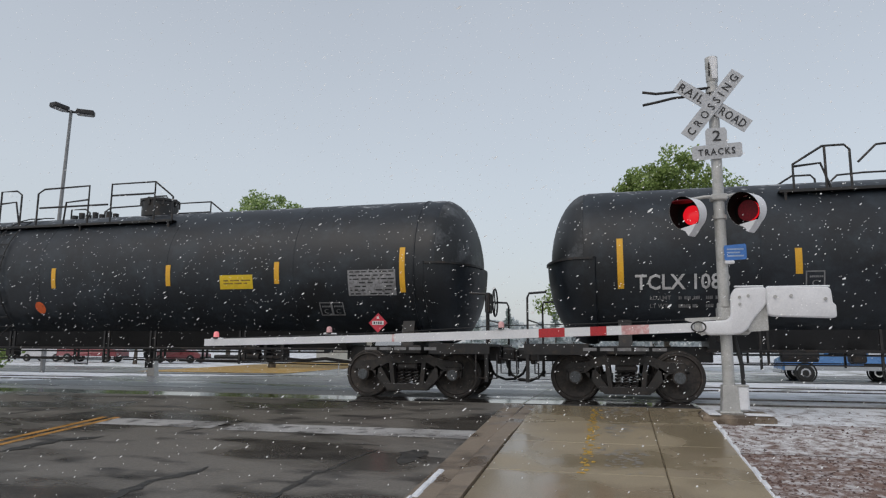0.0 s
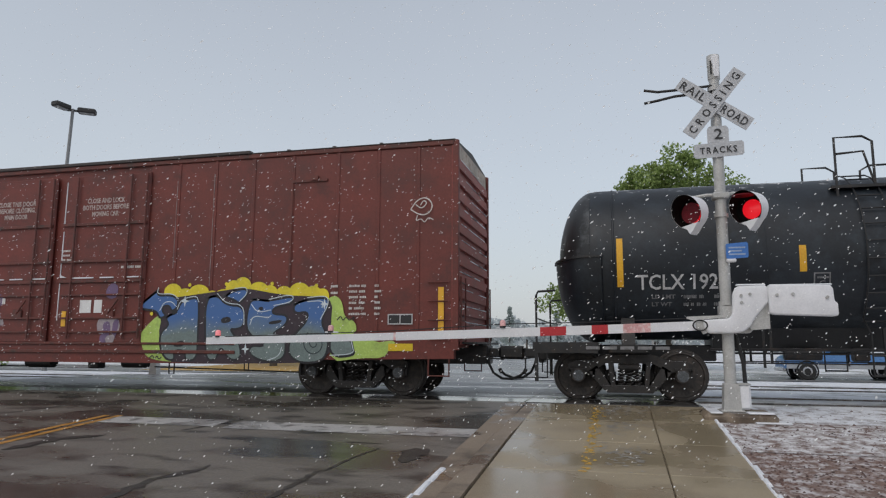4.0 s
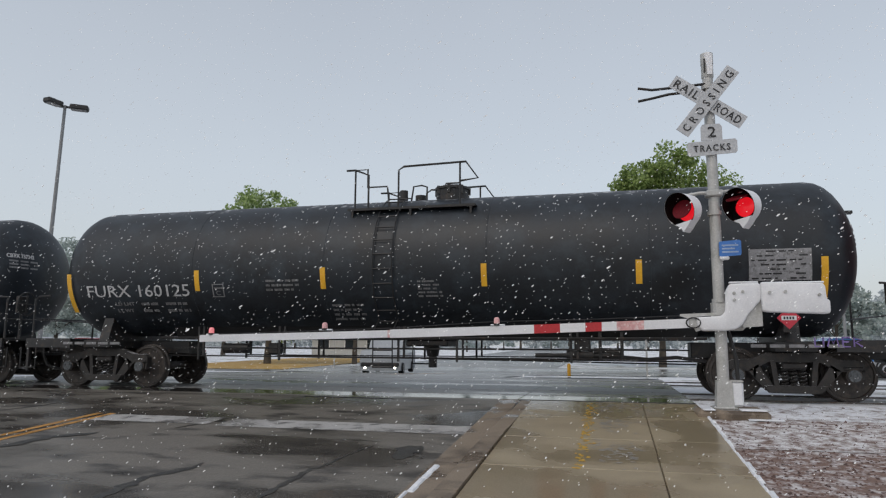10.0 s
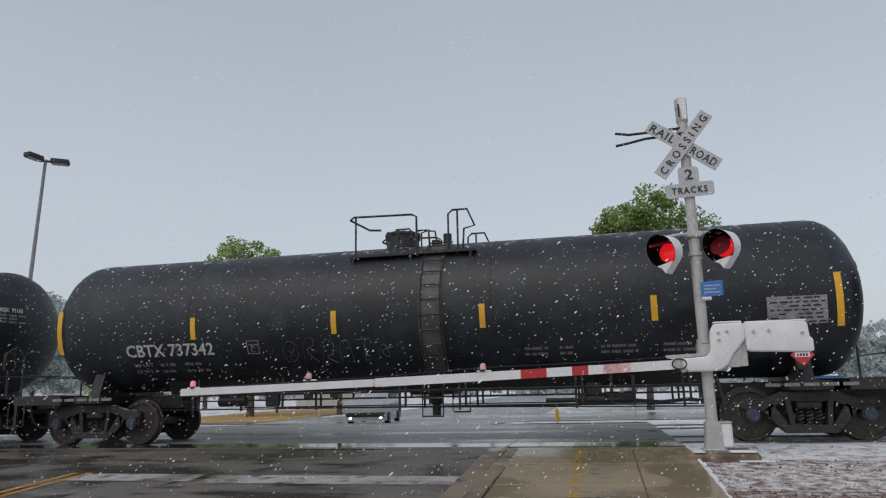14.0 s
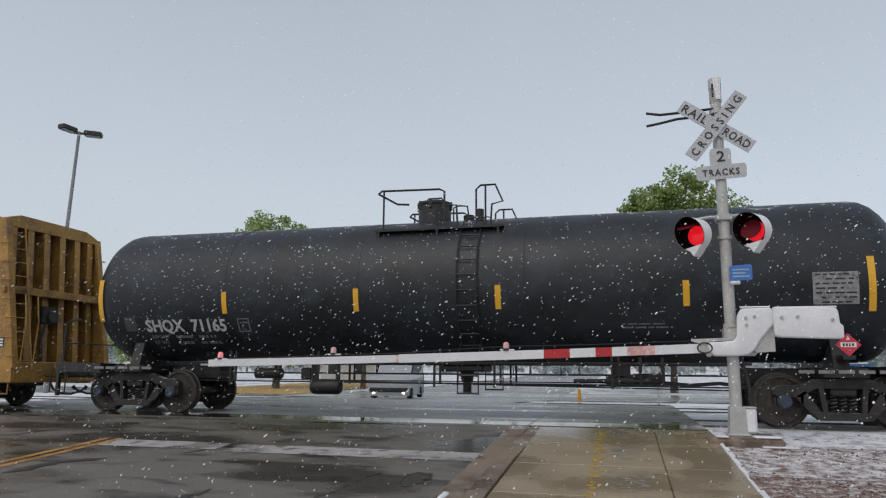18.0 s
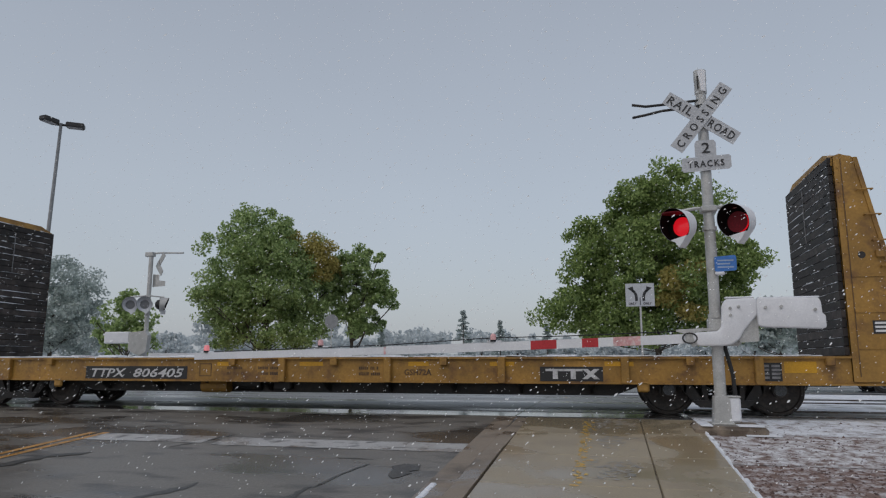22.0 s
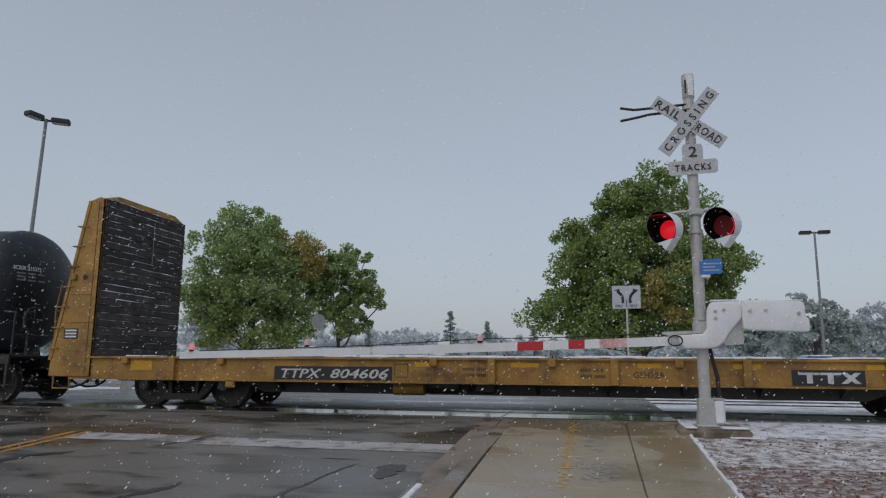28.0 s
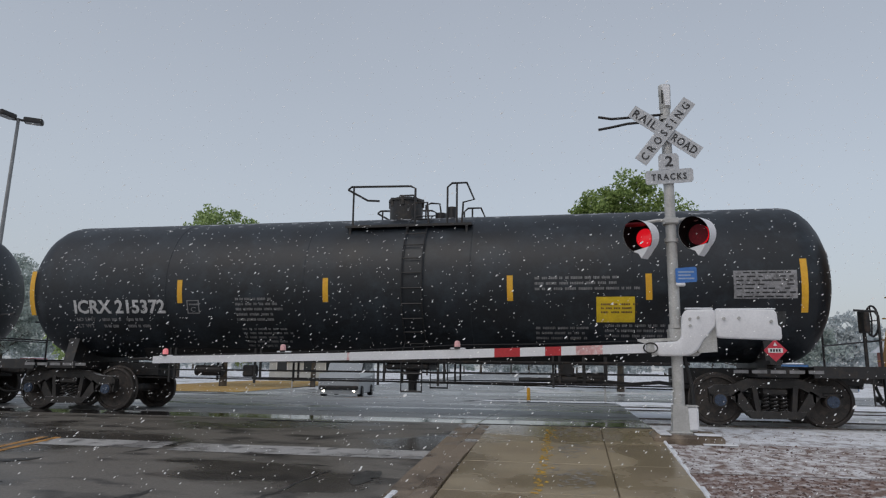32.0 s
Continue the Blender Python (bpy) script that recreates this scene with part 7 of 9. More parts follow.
            for z in (1.15, 1.75, 2.35):
                part("panel_stiffener", G().box(*sorted((x + s * 0.12, x + s * 0.62)), *sorted((sy * 1.49, sy * 1.515)), z, z + 0.03), M_flat, b)
        part("top_beam", G().prism([(-1.455, 4.30), (-1.455, 4.46), (-1.05, 4.60), (1.05, 4.60), (1.455, 4.46), (1.455, 4.30)], "x", *sorted((x - s * 0.025, x + s * 0.30))), M_flat, car, "mustard steel top beam of the bulkhead")
        for y in (-1.2, -0.7, -0.2, 0.3, 0.8, 1.25):
            part("bulkhead_rib", G().prism([(x + s * 0.02, 1.0), (x + s * 0.02, 4.4), (x + s * 0.26, 4.4), (x + s * 0.55, 1.0)], "y", y - 0.035, y + 0.035).prism([(x + s * 0.25, 4.4), (x + s * 0.27, 4.4), (x + s * 0.57, 1.0), (x + s * 0.55, 1.0)], "y", y - 0.09, y + 0.09), M_flat, car)
        # added sheet in place of dark planks; shade between ribs is in its colour
        part("rib_shade_sheet", G().box(*sorted((x + s * 0.012, x + s * 0.04)), -1.29, 1.29, 1.0, 4.28), M_flat_rust_shade, car, "added dark sheet behind the ribs, shade in its colour")
        part("cross_beam", G().box(*sorted((x + s * 0.02, x + s * 0.62)), -1.46, 1.46, 2.72, 2.80, 0.01).box(*sorted((x + s * 0.58, x + s * 0.64)), -1.46, 1.46, 2.66, 2.84, 0.01), M_flat, car)
        drift = G()
        for k in range(22):
            z = 1.05 + k * 0.155
            for _ in range(9):
                ya = -1.44 + 2.6 * rnd.random() ** 2.0
                yb = min(1.44, ya + rnd.uniform(0.12, 1.3) * rnd.random() ** 0.6)
                h = rnd.uniform(0.004, 0.024) * (0.45 if z < 2.0 else 1.0)
                drift.add([(x - s * d, y, z + 0.142 + q) for d in (0.02, 0.083) for y, q in ((ya, 0.0), (yb, 0.0), (ya + (yb - ya) * 0.55, h * 0.7), (ya + (yb - ya) * 0.2, h))], [(0, 1, 2, 3), (7, 6, 5, 4), (0, 3, 7, 4), (3, 2, 6, 7), (2, 1, 5, 6), (0, 4, 5, 1)])
            part("bulkhead_plank", G().box(*sorted((x - s * 0.004, x - s * 0.08)), -1.45, 1.45, z, z + 0.146, 0.008), M_plank, car, "dark wet timber plank")
        part("strap", G().box(*sorted((x - s * 0.081, x - s * 0.09)), 0.18, 0.2, 3.2, 4.25), M_dim_ink, car, "pale strap hanging on the planks")
        part("plank_snow", drift, M_snow, car, "thin broken lines of snow on the planks", kind="stuff")
        g = G()
        for dy in (0.0, 0.40):
            g.tube([(x + s * 1.02, -1.38 + dy, 0.9), (x + s * 0.66, -1.38 + dy, 2.8), (x + s * 0.38, -1.38 + dy, 4.3)], 0.02)
        for k in range(10):
            z = 1.1 + 0.33 * k
            xx = x + s * (1.02 - (z - 0.9) * 0.19)
            g.tube([(xx, -1.38, z), (xx, -0.98, z)], 0.014)
        part("bulkhead_ladder", g, M_flat, car)
        part("brake_housing", G().cyl((x + s * 0.42, -0.1, 2.2), (x + s * 0.64, -0.1, 2.2), 0.15, 14).box(*sorted((x + s * 0.3, x + s * 0.56)), -0.32, 0.12, 2.0, 2.45, 0.05).tube([(x + s * 0.5, -0.2, 2.0), (x + s * 0.56, -0.35, 1.6), (x + s * 0.6, -0.3, 1.1)], 0.035), M_flat if s < 0 else M_truck, car)
        g = G().tube([(x + s * 0.9, -1.46, 0.62), (x + s * 0.9, -1.46, 0.36), (x + s * 0.5, -1.46, 0.36), (x + s * 0.5, -1.46, 0.62)], 0.018)
        for yy in (-1.35, -1.0):
            g.tube([(x + s * 1.05, yy, 1.05), (x + s * 1.1, yy, 2.0), (x + s * 1.0, yy, 2.6)], 0.016)
        part("sill_step", g, M_flat, car)
        truck(car, s * bogie, M_cap_grey)
    car_ends(car, ho - 0.05)
    ys = -1.462
    blk = part("number_board", G().box(b0, b1, ys - 0.004, ys, 0.60, 0.86), M_signblack, car, "black board with white reporting marks")
    side_text("TTPX", b0 + 0.15, b0 + 1.0, 0.64, 0.18, M_white_ink, blk, ys - 0.008, bold=0.004, shear=0.25)
    side_text(number, b0 + 1.18, b1 - 0.08, 0.64, 0.18, M_white_ink, blk, ys - 0.008, bold=0.004, shear=0.25)
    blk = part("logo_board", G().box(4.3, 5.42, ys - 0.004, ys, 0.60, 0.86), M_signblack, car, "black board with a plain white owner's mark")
    g = G()
    for x in (4.40, 4.72):
        g.box(x, x + 0.34, ys - 0.008, ys - 0.003, 0.78, 0.82).box(x + 0.13, x + 0.22, ys - 0.008, ys - 0.003, 0.64, 0.78)
    g.prism([(5.05, 0.64), (5.15, 0.64), (5.36, 0.82), (5.26, 0.82)], "y", ys - 0.008, ys - 0.003).prism([(5.26, 0.64), (5.36, 0.64), (5.15, 0.82), (5.05, 0.82)], "y", ys - 0.0085, ys - 0.0035)
    part("owner_mark", g, M_white_ink, blk)
    for x, w in ((-8.15, 0.5), (-2.05, 0.45), (-0.2, 0.5), (3.6, 0.45), (5.7, 0.5), (8.65, 0.5), (-8.5, 0.0), (2.0, 0.4)):
        if w:
            part("yellow_patch", G().box(x - w / 2, x + w / 2, ys - 0.003, ys, 0.76 if abs(x) > 8 else 0.87, 0.95), M_flat_bright, car, "fresh yellow reflective patch")
    part("notice_board", G().box(8.0, 8.36, ys - 0.005, ys, 0.62, 0.93), M_signblack, car, "black notice board")
    g = G()
    for k in range(4):
        g.box(8.03, 8.16, ys - 0.008, ys - 0.004, 0.66 + 0.065 * k, 0.70 + 0.065 * k).box(8.2, 8.33, ys - 0.008, ys - 0.004, 0.66 + 0.065 * k, 0.70 + 0.065 * k)
    part("notice_print", g, M_dim_ink, car)
    M_fade = M_flat_rust_shade
    side_bars(-2.05, -1.6, 0.80, 2, 0.11, M_fade, car, ys - 0.001, 101)
    side_bars(-1.35, -0.85, 0.80, 2, 0.11, M_fade, car, ys - 0.001, 102)
    side_bars(0.8, 1.3, 0.80, 2, 0.11, M_fade, car, ys - 0.001, 103)
    side_text("GSH72A", 1.72, 2.26, 0.70, 0.11, M_fade, car, ys - 0.003)
    for a, b, c, d in ((-2.68, -2.40, 0.66, 0.68), (-2.68, -2.40, 0.90, 0.92), (-2.68, -2.66, 0.66, 0.92), (-2.42, -2.40, 0.66, 0.92)):
        part("stencil_frame", G().box(a, b, ys - 0.002, ys, c, d), M_fade, car)
    return car


bulkhead_flat(-106.43, "806405", "mustard bulkhead flat car, empty, snow on its deck", -5.42, -2.96)
bulkhead_flat(-128.85, "804606", "mustard bulkhead flat car, empty, dark planked bulkheads", -5.15, -2.72, 9.36, 7.38)


def motions():
    """The train rolls past from left to right; every wheelset turns with it."""
    times = [0.0, 1.0, 2.0] + [float(k) for k in range(3, 33)]
    for car, center in cars:
        walk(car, [(t, pose(center + run(t), TRACK_Y, 0)) for t in times])
    ticks, t, s_last = [0.0], 0.0, 0.0
    while t < 32.0:
        t = round(t + 1 / 30, 4)
        if run(t) - s_last > WHEEL_R * radians(72) or t >= 31.99:
            ticks.append(min(t, 32.0))
            s_last = run(t)
    for w, x in wheelsets:
        walk(w, [(t, pose(x, 0, 0) @ Matrix.Rotation(run(t) / WHEEL_R, 4, "Y")) for t in ticks])
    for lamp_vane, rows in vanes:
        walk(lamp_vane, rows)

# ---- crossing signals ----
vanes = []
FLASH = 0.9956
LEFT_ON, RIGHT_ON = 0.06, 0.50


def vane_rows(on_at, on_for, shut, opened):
    """Rows of an added cover disc that swings open for part of each beat."""
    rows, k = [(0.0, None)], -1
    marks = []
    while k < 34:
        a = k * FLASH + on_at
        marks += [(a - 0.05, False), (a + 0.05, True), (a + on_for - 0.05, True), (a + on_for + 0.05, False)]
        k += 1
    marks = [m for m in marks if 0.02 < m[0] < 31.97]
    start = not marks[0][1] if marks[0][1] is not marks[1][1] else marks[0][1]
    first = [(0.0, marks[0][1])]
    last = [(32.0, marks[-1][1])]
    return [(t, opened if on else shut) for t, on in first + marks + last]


def lamp_head(parent, x, z, y, aim, hood_mat, name="signal_lamp", lit=True, phase=None, scale=1.0, dull=False):
    """A flashing lamp with a deep hood; it looks to -y turned by aim degrees."""
    at = pose(x, y, z, 0, 0, aim)
    k = scale
    body = part(name, G().lathe([(0.0, 0.265 * k), (0.012, 0.265 * k), (0.02, 0.20 * k), (0.10, 0.17 * k), (0.16, 0.08 * k), (0.17, 0.0)], (0, 0, 0), "y", 36), M_lampblack, parent, "snowy back of a round signal lamp" if dull else "round red flashing signal lamp under a snowy hood", True, at)
    # hood: open below, silver outside, black inside
    out, inn = G(), G()
    n = 26
    ring = [radians(-62 + 304 * i / n) for i in range(n + 1)]
    for g, r in ((out, 0.272 * k), (inn, 0.264 * k)):
        v = []
        for a in ring:
            deep = 0.31 * k * (0.50 + 0.50 * max(0.0, math.sin(a) * 0.6 + 0.4))
            v += [(math.cos(a) * r, 0.0, math.sin(a) * r), (math.cos(a) * r, -deep, math.sin(a) * r)]
        g.add(v, [(2 * i, 2 * i + 1, 2 * i + 3, 2 * i + 2) for i in range(n)])
    part("hood", out, hood_mat, body, "snow-covered metal hood", True)
    part("hood_lining", inn, M_gatewhite if dull else M_lining, body, smooth=True)
    # the rim snow that hangs under the hood
    part("hood_snow", G().prism([(-0.10 * k, -0.235 * k), (0.20 * k, -0.19 * k), (0.12 * k, -0.30 * k), (0.05 * k, -0.37 * k), (0.0, -0.29 * k)], "y", -0.20 * k, -0.02), M_gatewhite, body, "melting snow hanging from the hood")
    part("backing_rim", G().lathe([(-0.004, 0.16 * k), (-0.006, 0.262 * k), (0.004, 0.262 * k)], (0, 0, 0), "y", 36), M_gatewhite if dull else M_lining, body)
    lens = part("lens", G().lathe([(0.005, 0.165 * k), (-0.02, 0.155 * k), (-0.045, 0.10 * k), (-0.055, 0.0)], (0, 0, 0), "y", 30), M_lens_on if lit else M_pole if dull else M_lens_off, body, "grey lamp back" if dull else "red glass lens", True)
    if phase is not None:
        # added disc, no real lamp part: covers the glowing lens to imitate flashing
        blade = part("off_beat_cover", G().lathe([(-0.006, 0.0), (-0.008, 0.17 * k), (0.006, 0.17 * k), (0.008, 0.0)], (0, 0, -0.175 * k), "y", 26), M_lens_off, body, "added dark red disc over the lens while it is off", at=pose(0, -0.075 * k, 0.175 * k))
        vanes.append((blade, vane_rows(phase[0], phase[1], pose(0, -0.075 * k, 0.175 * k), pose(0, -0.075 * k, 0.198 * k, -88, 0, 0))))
    return body


def sign_text(text, width, size, mat, parent, at, name="sign_lettering", spacing=1.0):
    me = fit_width(letters(text, size, mat, name, bold=0.002, spacing=spacing), width)
    return part(name, me, None, parent, at=at)


MX, MY = 1.57, 10.9
base_z = gz(MY)
mast = thing("crossing_signal", "galvanized crossing signal mast with crossbuck, red lamps and gate", "crossing signal", at=pose(MX, MY, 0))
pad = part("concrete_footing", G().box(-0.42, 0.55, -0.42, 0.42, base_z - 0.1, 0.05, 0.05), M_curb, mast, "snow-edged concrete footing")
for x0, x1, y0, y1, z in ((-0.34, -0.18, -0.42, 0.2, 0.045), (0.16, 0.5, -0.40, -0.16, 0.045), (0.24, 0.7, -0.5, -0.36, base_z)):
    part("footing_snow", G().box(x0, x1, y0, y1, z, z + 0.02, 0.006), M_snow, pad)
part("mast_pole", G().lathe([(0.05, 0.085), (5.32, 0.078), (5.33, 0.095), (5.50, 0.095), (5.515, 0.0)], (0, 0, 0), "z", 24), M_galv, mast, "grey galvanized steel pole", True)
part("mast_base", G().prism([(-0.125, 0.05), (0.125, 0.05), (0.098, 0.45), (-0.098, 0.45)], "y", -0.12, 0.12).box(-0.16, 0.16, -0.16, 0.16, 0.045, 0.075, 0.01), M_galv, mast, "flared cast base")
jb = part("junction_box", G().box(0.09, 0.255, -0.12, 0.14, 0.08, 0.44, 0.03), M_gatewhite, mast, "snow-whitened steel junction box")
part("box_lid", G().box(0.085, 0.26, -0.13, 0.145, 0.43, 0.456, 0.012), M_galv, jb)
part("conduit", G().tube([(0.21, 0.05, 0.46), (0.20, 0.05, 0.75), (0.12, 0.08, 1.15), (0.10, 0.1, 1.6)], 0.03, 8), M_lampblack, mast, smooth=True)
for z in (1.62, 2.95, 4.2, 4.95):
    part("pole_clamp", G().lathe([(-0.03, 0.09), (-0.03, 0.105), (0.03, 0.105), (0.03, 0.09)], (0, 0, z), "z", 20), M_galv, mast, smooth=True)
# bell at the top, guide bars behind the crossbuck
part("bell_housing", G().lathe([(5.10, 0.08), (5.12, 0.092), (5.50, 0.088), (5.53, 0.0)], (0, 0, 0), "z", 20), M_galv, mast, "grey bell housing with snow on one side", True)
part("housing_snow", G().prism([(-0.01, 5.14), (0.06, 5.13), (0.07, 5.46), (0.02, 5.5), (-0.05, 5.47), (-0.02, 5.3)], "y", -0.105, -0.06), M_gatewhite, mast)
part("housing_slot", G().box(-0.06, -0.035, -0.088, -0.07, 5.18, 5.40), M_lampblack, mast)
for z0, z1 in ((4.98, 4.98), (4.88, 4.80)):
    part("guide_bar", G().tube([(-0.05, -0.05, z0 + 0.02), (-0.6, -0.07, z0 - 0.01), (-0.85, -0.08, (z0 + z1) / 2 - 0.02), (-1.06, -0.09, z1 - 0.015 if z1 < z0 else z1 + 0.02)], 0.022, 8), M_black, mast, smooth=True)
# crossbuck: two blades
cb = part("crossbuck", G().box(-0.06, 0.06, -0.10, -0.08, 4.60, 4.80), M_galv, mast, "white crossbuck lettered in black")
for text, turn, yy in ((("RAIL", "ROAD"), 37, -0.115), (("CROSSING",), -51, -0.135)):
    bl = part("blade", G().box(-0.625, 0.625, -0.006, 0.006, -0.108, 0.108), M_signwhite, cb, "white lettered blade", at=pose(-0.035, yy, 4.69, 0, turn, 0))
    if len(text) == 2:
        sign_text(text[0], 0.42, 0.135, M_signblack, bl, pose(-0.575, -0.010, -0.067), spacing=1.2)
        sign_text(text[1], 0.43, 0.135, M_signblack, bl, pose(0.145, -0.010, -0.065), spacing=1.15)
    else:
        sign_text(text[0], 1.13, 0.125, M_signblack, bl, pose(-0.565, -0.010, -0.062), spacing=1.75)
p2 = part("tracks_plate", G().prism([(-0.155, 4.07), (0.155, 4.07), (0.155, 4.28), (0.125, 4.33), (-0.125, 4.33), (-0.155, 4.28)], "y", -0.106, -0.098).prism([(-0.36, 3.86), (-0.33, 3.83), (0.33, 3.855), (0.36, 3.885), (0.36, 4.05), (0.33, 4.08), (-0.33, 4.055), (-0.36, 4.025)], "y", -0.112, -0.102), M_signwhite, mast, "white plate that counts the tracks")
sign_text("2", 0.12, 0.17, M_signblack, p2, pose(-0.055, -0.115, 4.125))
sign_text("TRACKS", 0.53, 0.105, M_signblack, p2, pose(-0.27, -0.121, 3.895, 0, -1.5, 0), spacing=1.25)
# lamps on a cross arm
part("lamp_crossarm", G().tube([(-0.42, -0.02, 3.24), (-0.2, -0.03, 3.27), (0.0, -0.05, 3.26), (0.2, -0.03, 3.28), (0.46, -0.02, 3.27)], 0.028, 8).box(-0.12, 0.12, -0.12, 0.1, 3.20, 3.30, 0.02), M_galv, mast, smooth=True)
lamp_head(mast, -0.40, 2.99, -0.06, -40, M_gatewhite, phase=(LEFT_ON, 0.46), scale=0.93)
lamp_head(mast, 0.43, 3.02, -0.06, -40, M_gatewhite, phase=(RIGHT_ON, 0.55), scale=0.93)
part("blue_notice", G().prism([(0.02, 2.29), (0.05, 2.27), (0.32, 2.29), (0.33, 2.32), (0.33, 2.50), (0.31, 2.52), (0.03, 2.50), (0.02, 2.48)], "y", -0.118, -0.112), M_blue, mast, "blue emergency notice plate")
nb = G()
for k in range(3):
    nb.box(0.06, 0.29 - 0.05 * (k % 2), -0.121, -0.117, 2.33 + 0.05 * k, 2.352 + 0.05 * k)
part("notice_print", nb, material("pale_blue_print", (0.35, 0.45, 0.62), rough=0.5), mast)
part("notice_snow", G().box(0.02, 0.16, -0.13, -0.09, 2.22, 2.28, 0.02), M_gatewhite, mast)
# gate mechanism: S-shaped casting, counterweight, arm
cast = part("gate_casting", G().prism([(-0.28, 1.17), (-0.34, 1.24), (-0.36, 1.37), (0.0, 1.39), (0.05, 1.45), (0.07, 1.76), (0.13, 1.86), (0.52, 1.87), (0.56, 1.82), (0.55, 1.62), (0.36, 1.40), (0.28, 1.26), (0.18, 1.19), (0.05, 1.17)], "y", -0.20, -0.10).mesh("gate_casting", [M_gatewhite]), None, mast, "snow-plastered white gate casting")
part("casting_web", G().prism([(0.20, 1.42), (0.56, 1.62), (0.56, 1.24), (0.30, 1.22)], "y", -0.14, -0.09), M_galv, cast)
cw = part("counterweight", G().prism([(0.55, 1.46), (0.54, 1.85), (0.60, 1.87), (1.36, 1.85), (1.39, 1.80), (1.40, 1.62), (1.44, 1.60), (1.44, 1.43), (1.40, 1.41), (0.62, 1.44)], "y", -0.24, -0.08).mesh("counterweight", [M_gatewhite]), None, mast, "snow-covered white counterweight")
for ob, d in ((cast, 0.035), (cw, 0.025)):
    bm = bmesh.new()
    bm.from_mesh(ob.data)
    bmesh.ops.bevel(bm, geom=list(bm.edges), offset=d, segments=3, affect="EDGES", profile=0.5, clamp_overlap=True)
    for f in bm.faces:
        f.smooth = True
    bm.to_mesh(ob.data)
    bm.free()
for x, z in ((0.65, 1.72), (0.86, 1.73), (1.30, 1.68), (0.18, 1.72), (0.30, 1.74), (0.18, 1.62)):
    part("bolt", G().cyl((x, -0.27 if x > 0.5 else -0.22, z), (x, -0.20 if x > 0.5 else -0.19, z), 0.022, 8), M_galv, cw)
part("snow_cap", G().box(0.56, 1.38, -0.23, -0.09, 1.85, 1.875, 0.01).box(0.12, 0.52, -0.19, -0.11, 1.865, 1.89, 0.01), M_snow, cw)
part("gear_box", G().box(-0.10, 0.34, -0.09, 0.24, 1.18, 1.62, 0.04), M_galv, mast, "grey steel gate motor box")
part("arm_bracket", G().prism([(-0.58, 1.42), (-0.02, 1.44), (-0.02, 1.40), (-0.34, 1.38), (-0.30, 1.18), (-0.36, 1.16), (-0.48, 1.36), (-0.58, 1.39)], "y", -0.17, -0.12), M_galv, mast, "steel arm bracket")
ring = [(-0.40 + 0.10 * math.cos(a * 0.4), -0.2, 1.29 + 0.075 * math.sin(a * 0.4)) for a in range(17)]
part("cable_loop", G().tube(ring, 0.011, 5), M_lampblack, mast)
# arm: tapered, drooping a little to its tip; banded near the root
X0, Z0, X1, Z1 = -0.42, 1.285, -8.63, 1.045
SEG = [(-0.42, -1.10, "w"), (-1.10, -1.50, "f"), (-1.50, -1.72, "w"), (-1.72, -1.965, "r"), (-1.965, -2.35, "w"), (-2.35, -2.75, "r"), (-2.75, -3.10, "w"), (-3.10, -5.11, "w"), (-5.11, -5.15, "f"), (-5.15, -8.63, "w")]
M_arm_faded = material("faded_red_sheeting", (0.62, 0.33, 0.33), rough=0.45, var=0.15, scale=5, dirt=(0.74, 0.74, 0.75))
arm = part("gate_arm", G().box(-0.46, -0.38, -0.18, -0.12, 1.22, 1.35, 0.01), M_galv, mast, "white gate arm with red bands, lowered")
for a, b, c in SEG:
    def mid(x):
        u = (x - X0) / (X1 - X0)
        return Z0 + (Z1 - Z0) * u - 0.02 * math.sin(math.pi * u)
    steps = max(1, int((a - b) / 0.6))
    for i in range(steps):
        xa, xb = a + (b - a) * i / steps, a + (b - a) * (i + 1) / steps
        h = 0.068 if a > -3.2 else 0.060
        g = G().prism([(xa, mid(xa) - h), (xb, mid(xb) - h), (xb, mid(xb) + h), (xa, mid(xa) + h)], "y", -0.17, -0.13)
        part("arm_section", g, {"w": M_arm_white, "r": M_arm_red, "f": M_arm_faded}[c], arm)
for x, z, m in ((-8.41, 1.11, M_tip_on), (-6.27, 1.19, M_tip_off), (-3.34, 1.26, M_tip_off)):
    l = part("arm_lamp", G().cyl((x, -0.15, z), (x, -0.15, z + 0.03), 0.05, 12), M_lampblack, arm, "small red lamp on the arm")
    part("lamp_lens", G().lathe([(0.03, 0.048), (0.10, 0.046), (0.125, 0.03), (0.13, 0.0)], (x, -0.15, z), "z", 14), m, l, "pale red lens", True)
    part("lamp_snow", G().box(x - 0.1, x + 0.13, -0.17, -0.12, z - 0.005, z + 0.018, 0.006), M_snow, l)
part("arm_wire", G().tube([(-0.45, -0.11, 1.40), (-2.0, -0.12, 1.345), (-3.4, -0.12, 1.32), (-5.1, -0.12, 1.22), (-8.3, -0.12, 1.12)], 0.008, 5), M_lampblack, arm)

# the signal on the far side of the road, seen from behind and the side
FX, FY = -15.6, 20.75
fm = thing("far_crossing_signal", "grey crossing signal mast beyond the tracks, lamps and gate", "crossing signal", at=pose(FX, FY, 0))
part("mast_pole", G().lathe([(-0.05, 0.08), (4.72, 0.075), (4.73, 0.0)], (0, 0, 0), "z", 16), M_galv, fm, smooth=True)
part("top_bracket", G().tube([(-0.15, 0, 4.72), (0.3, 0.1, 4.76), (1.15, 0.2, 4.74)], 0.03).box(-0.2, 0.12, -0.1, 0.1, 4.62, 4.78, 0.02), M_galv, fm)
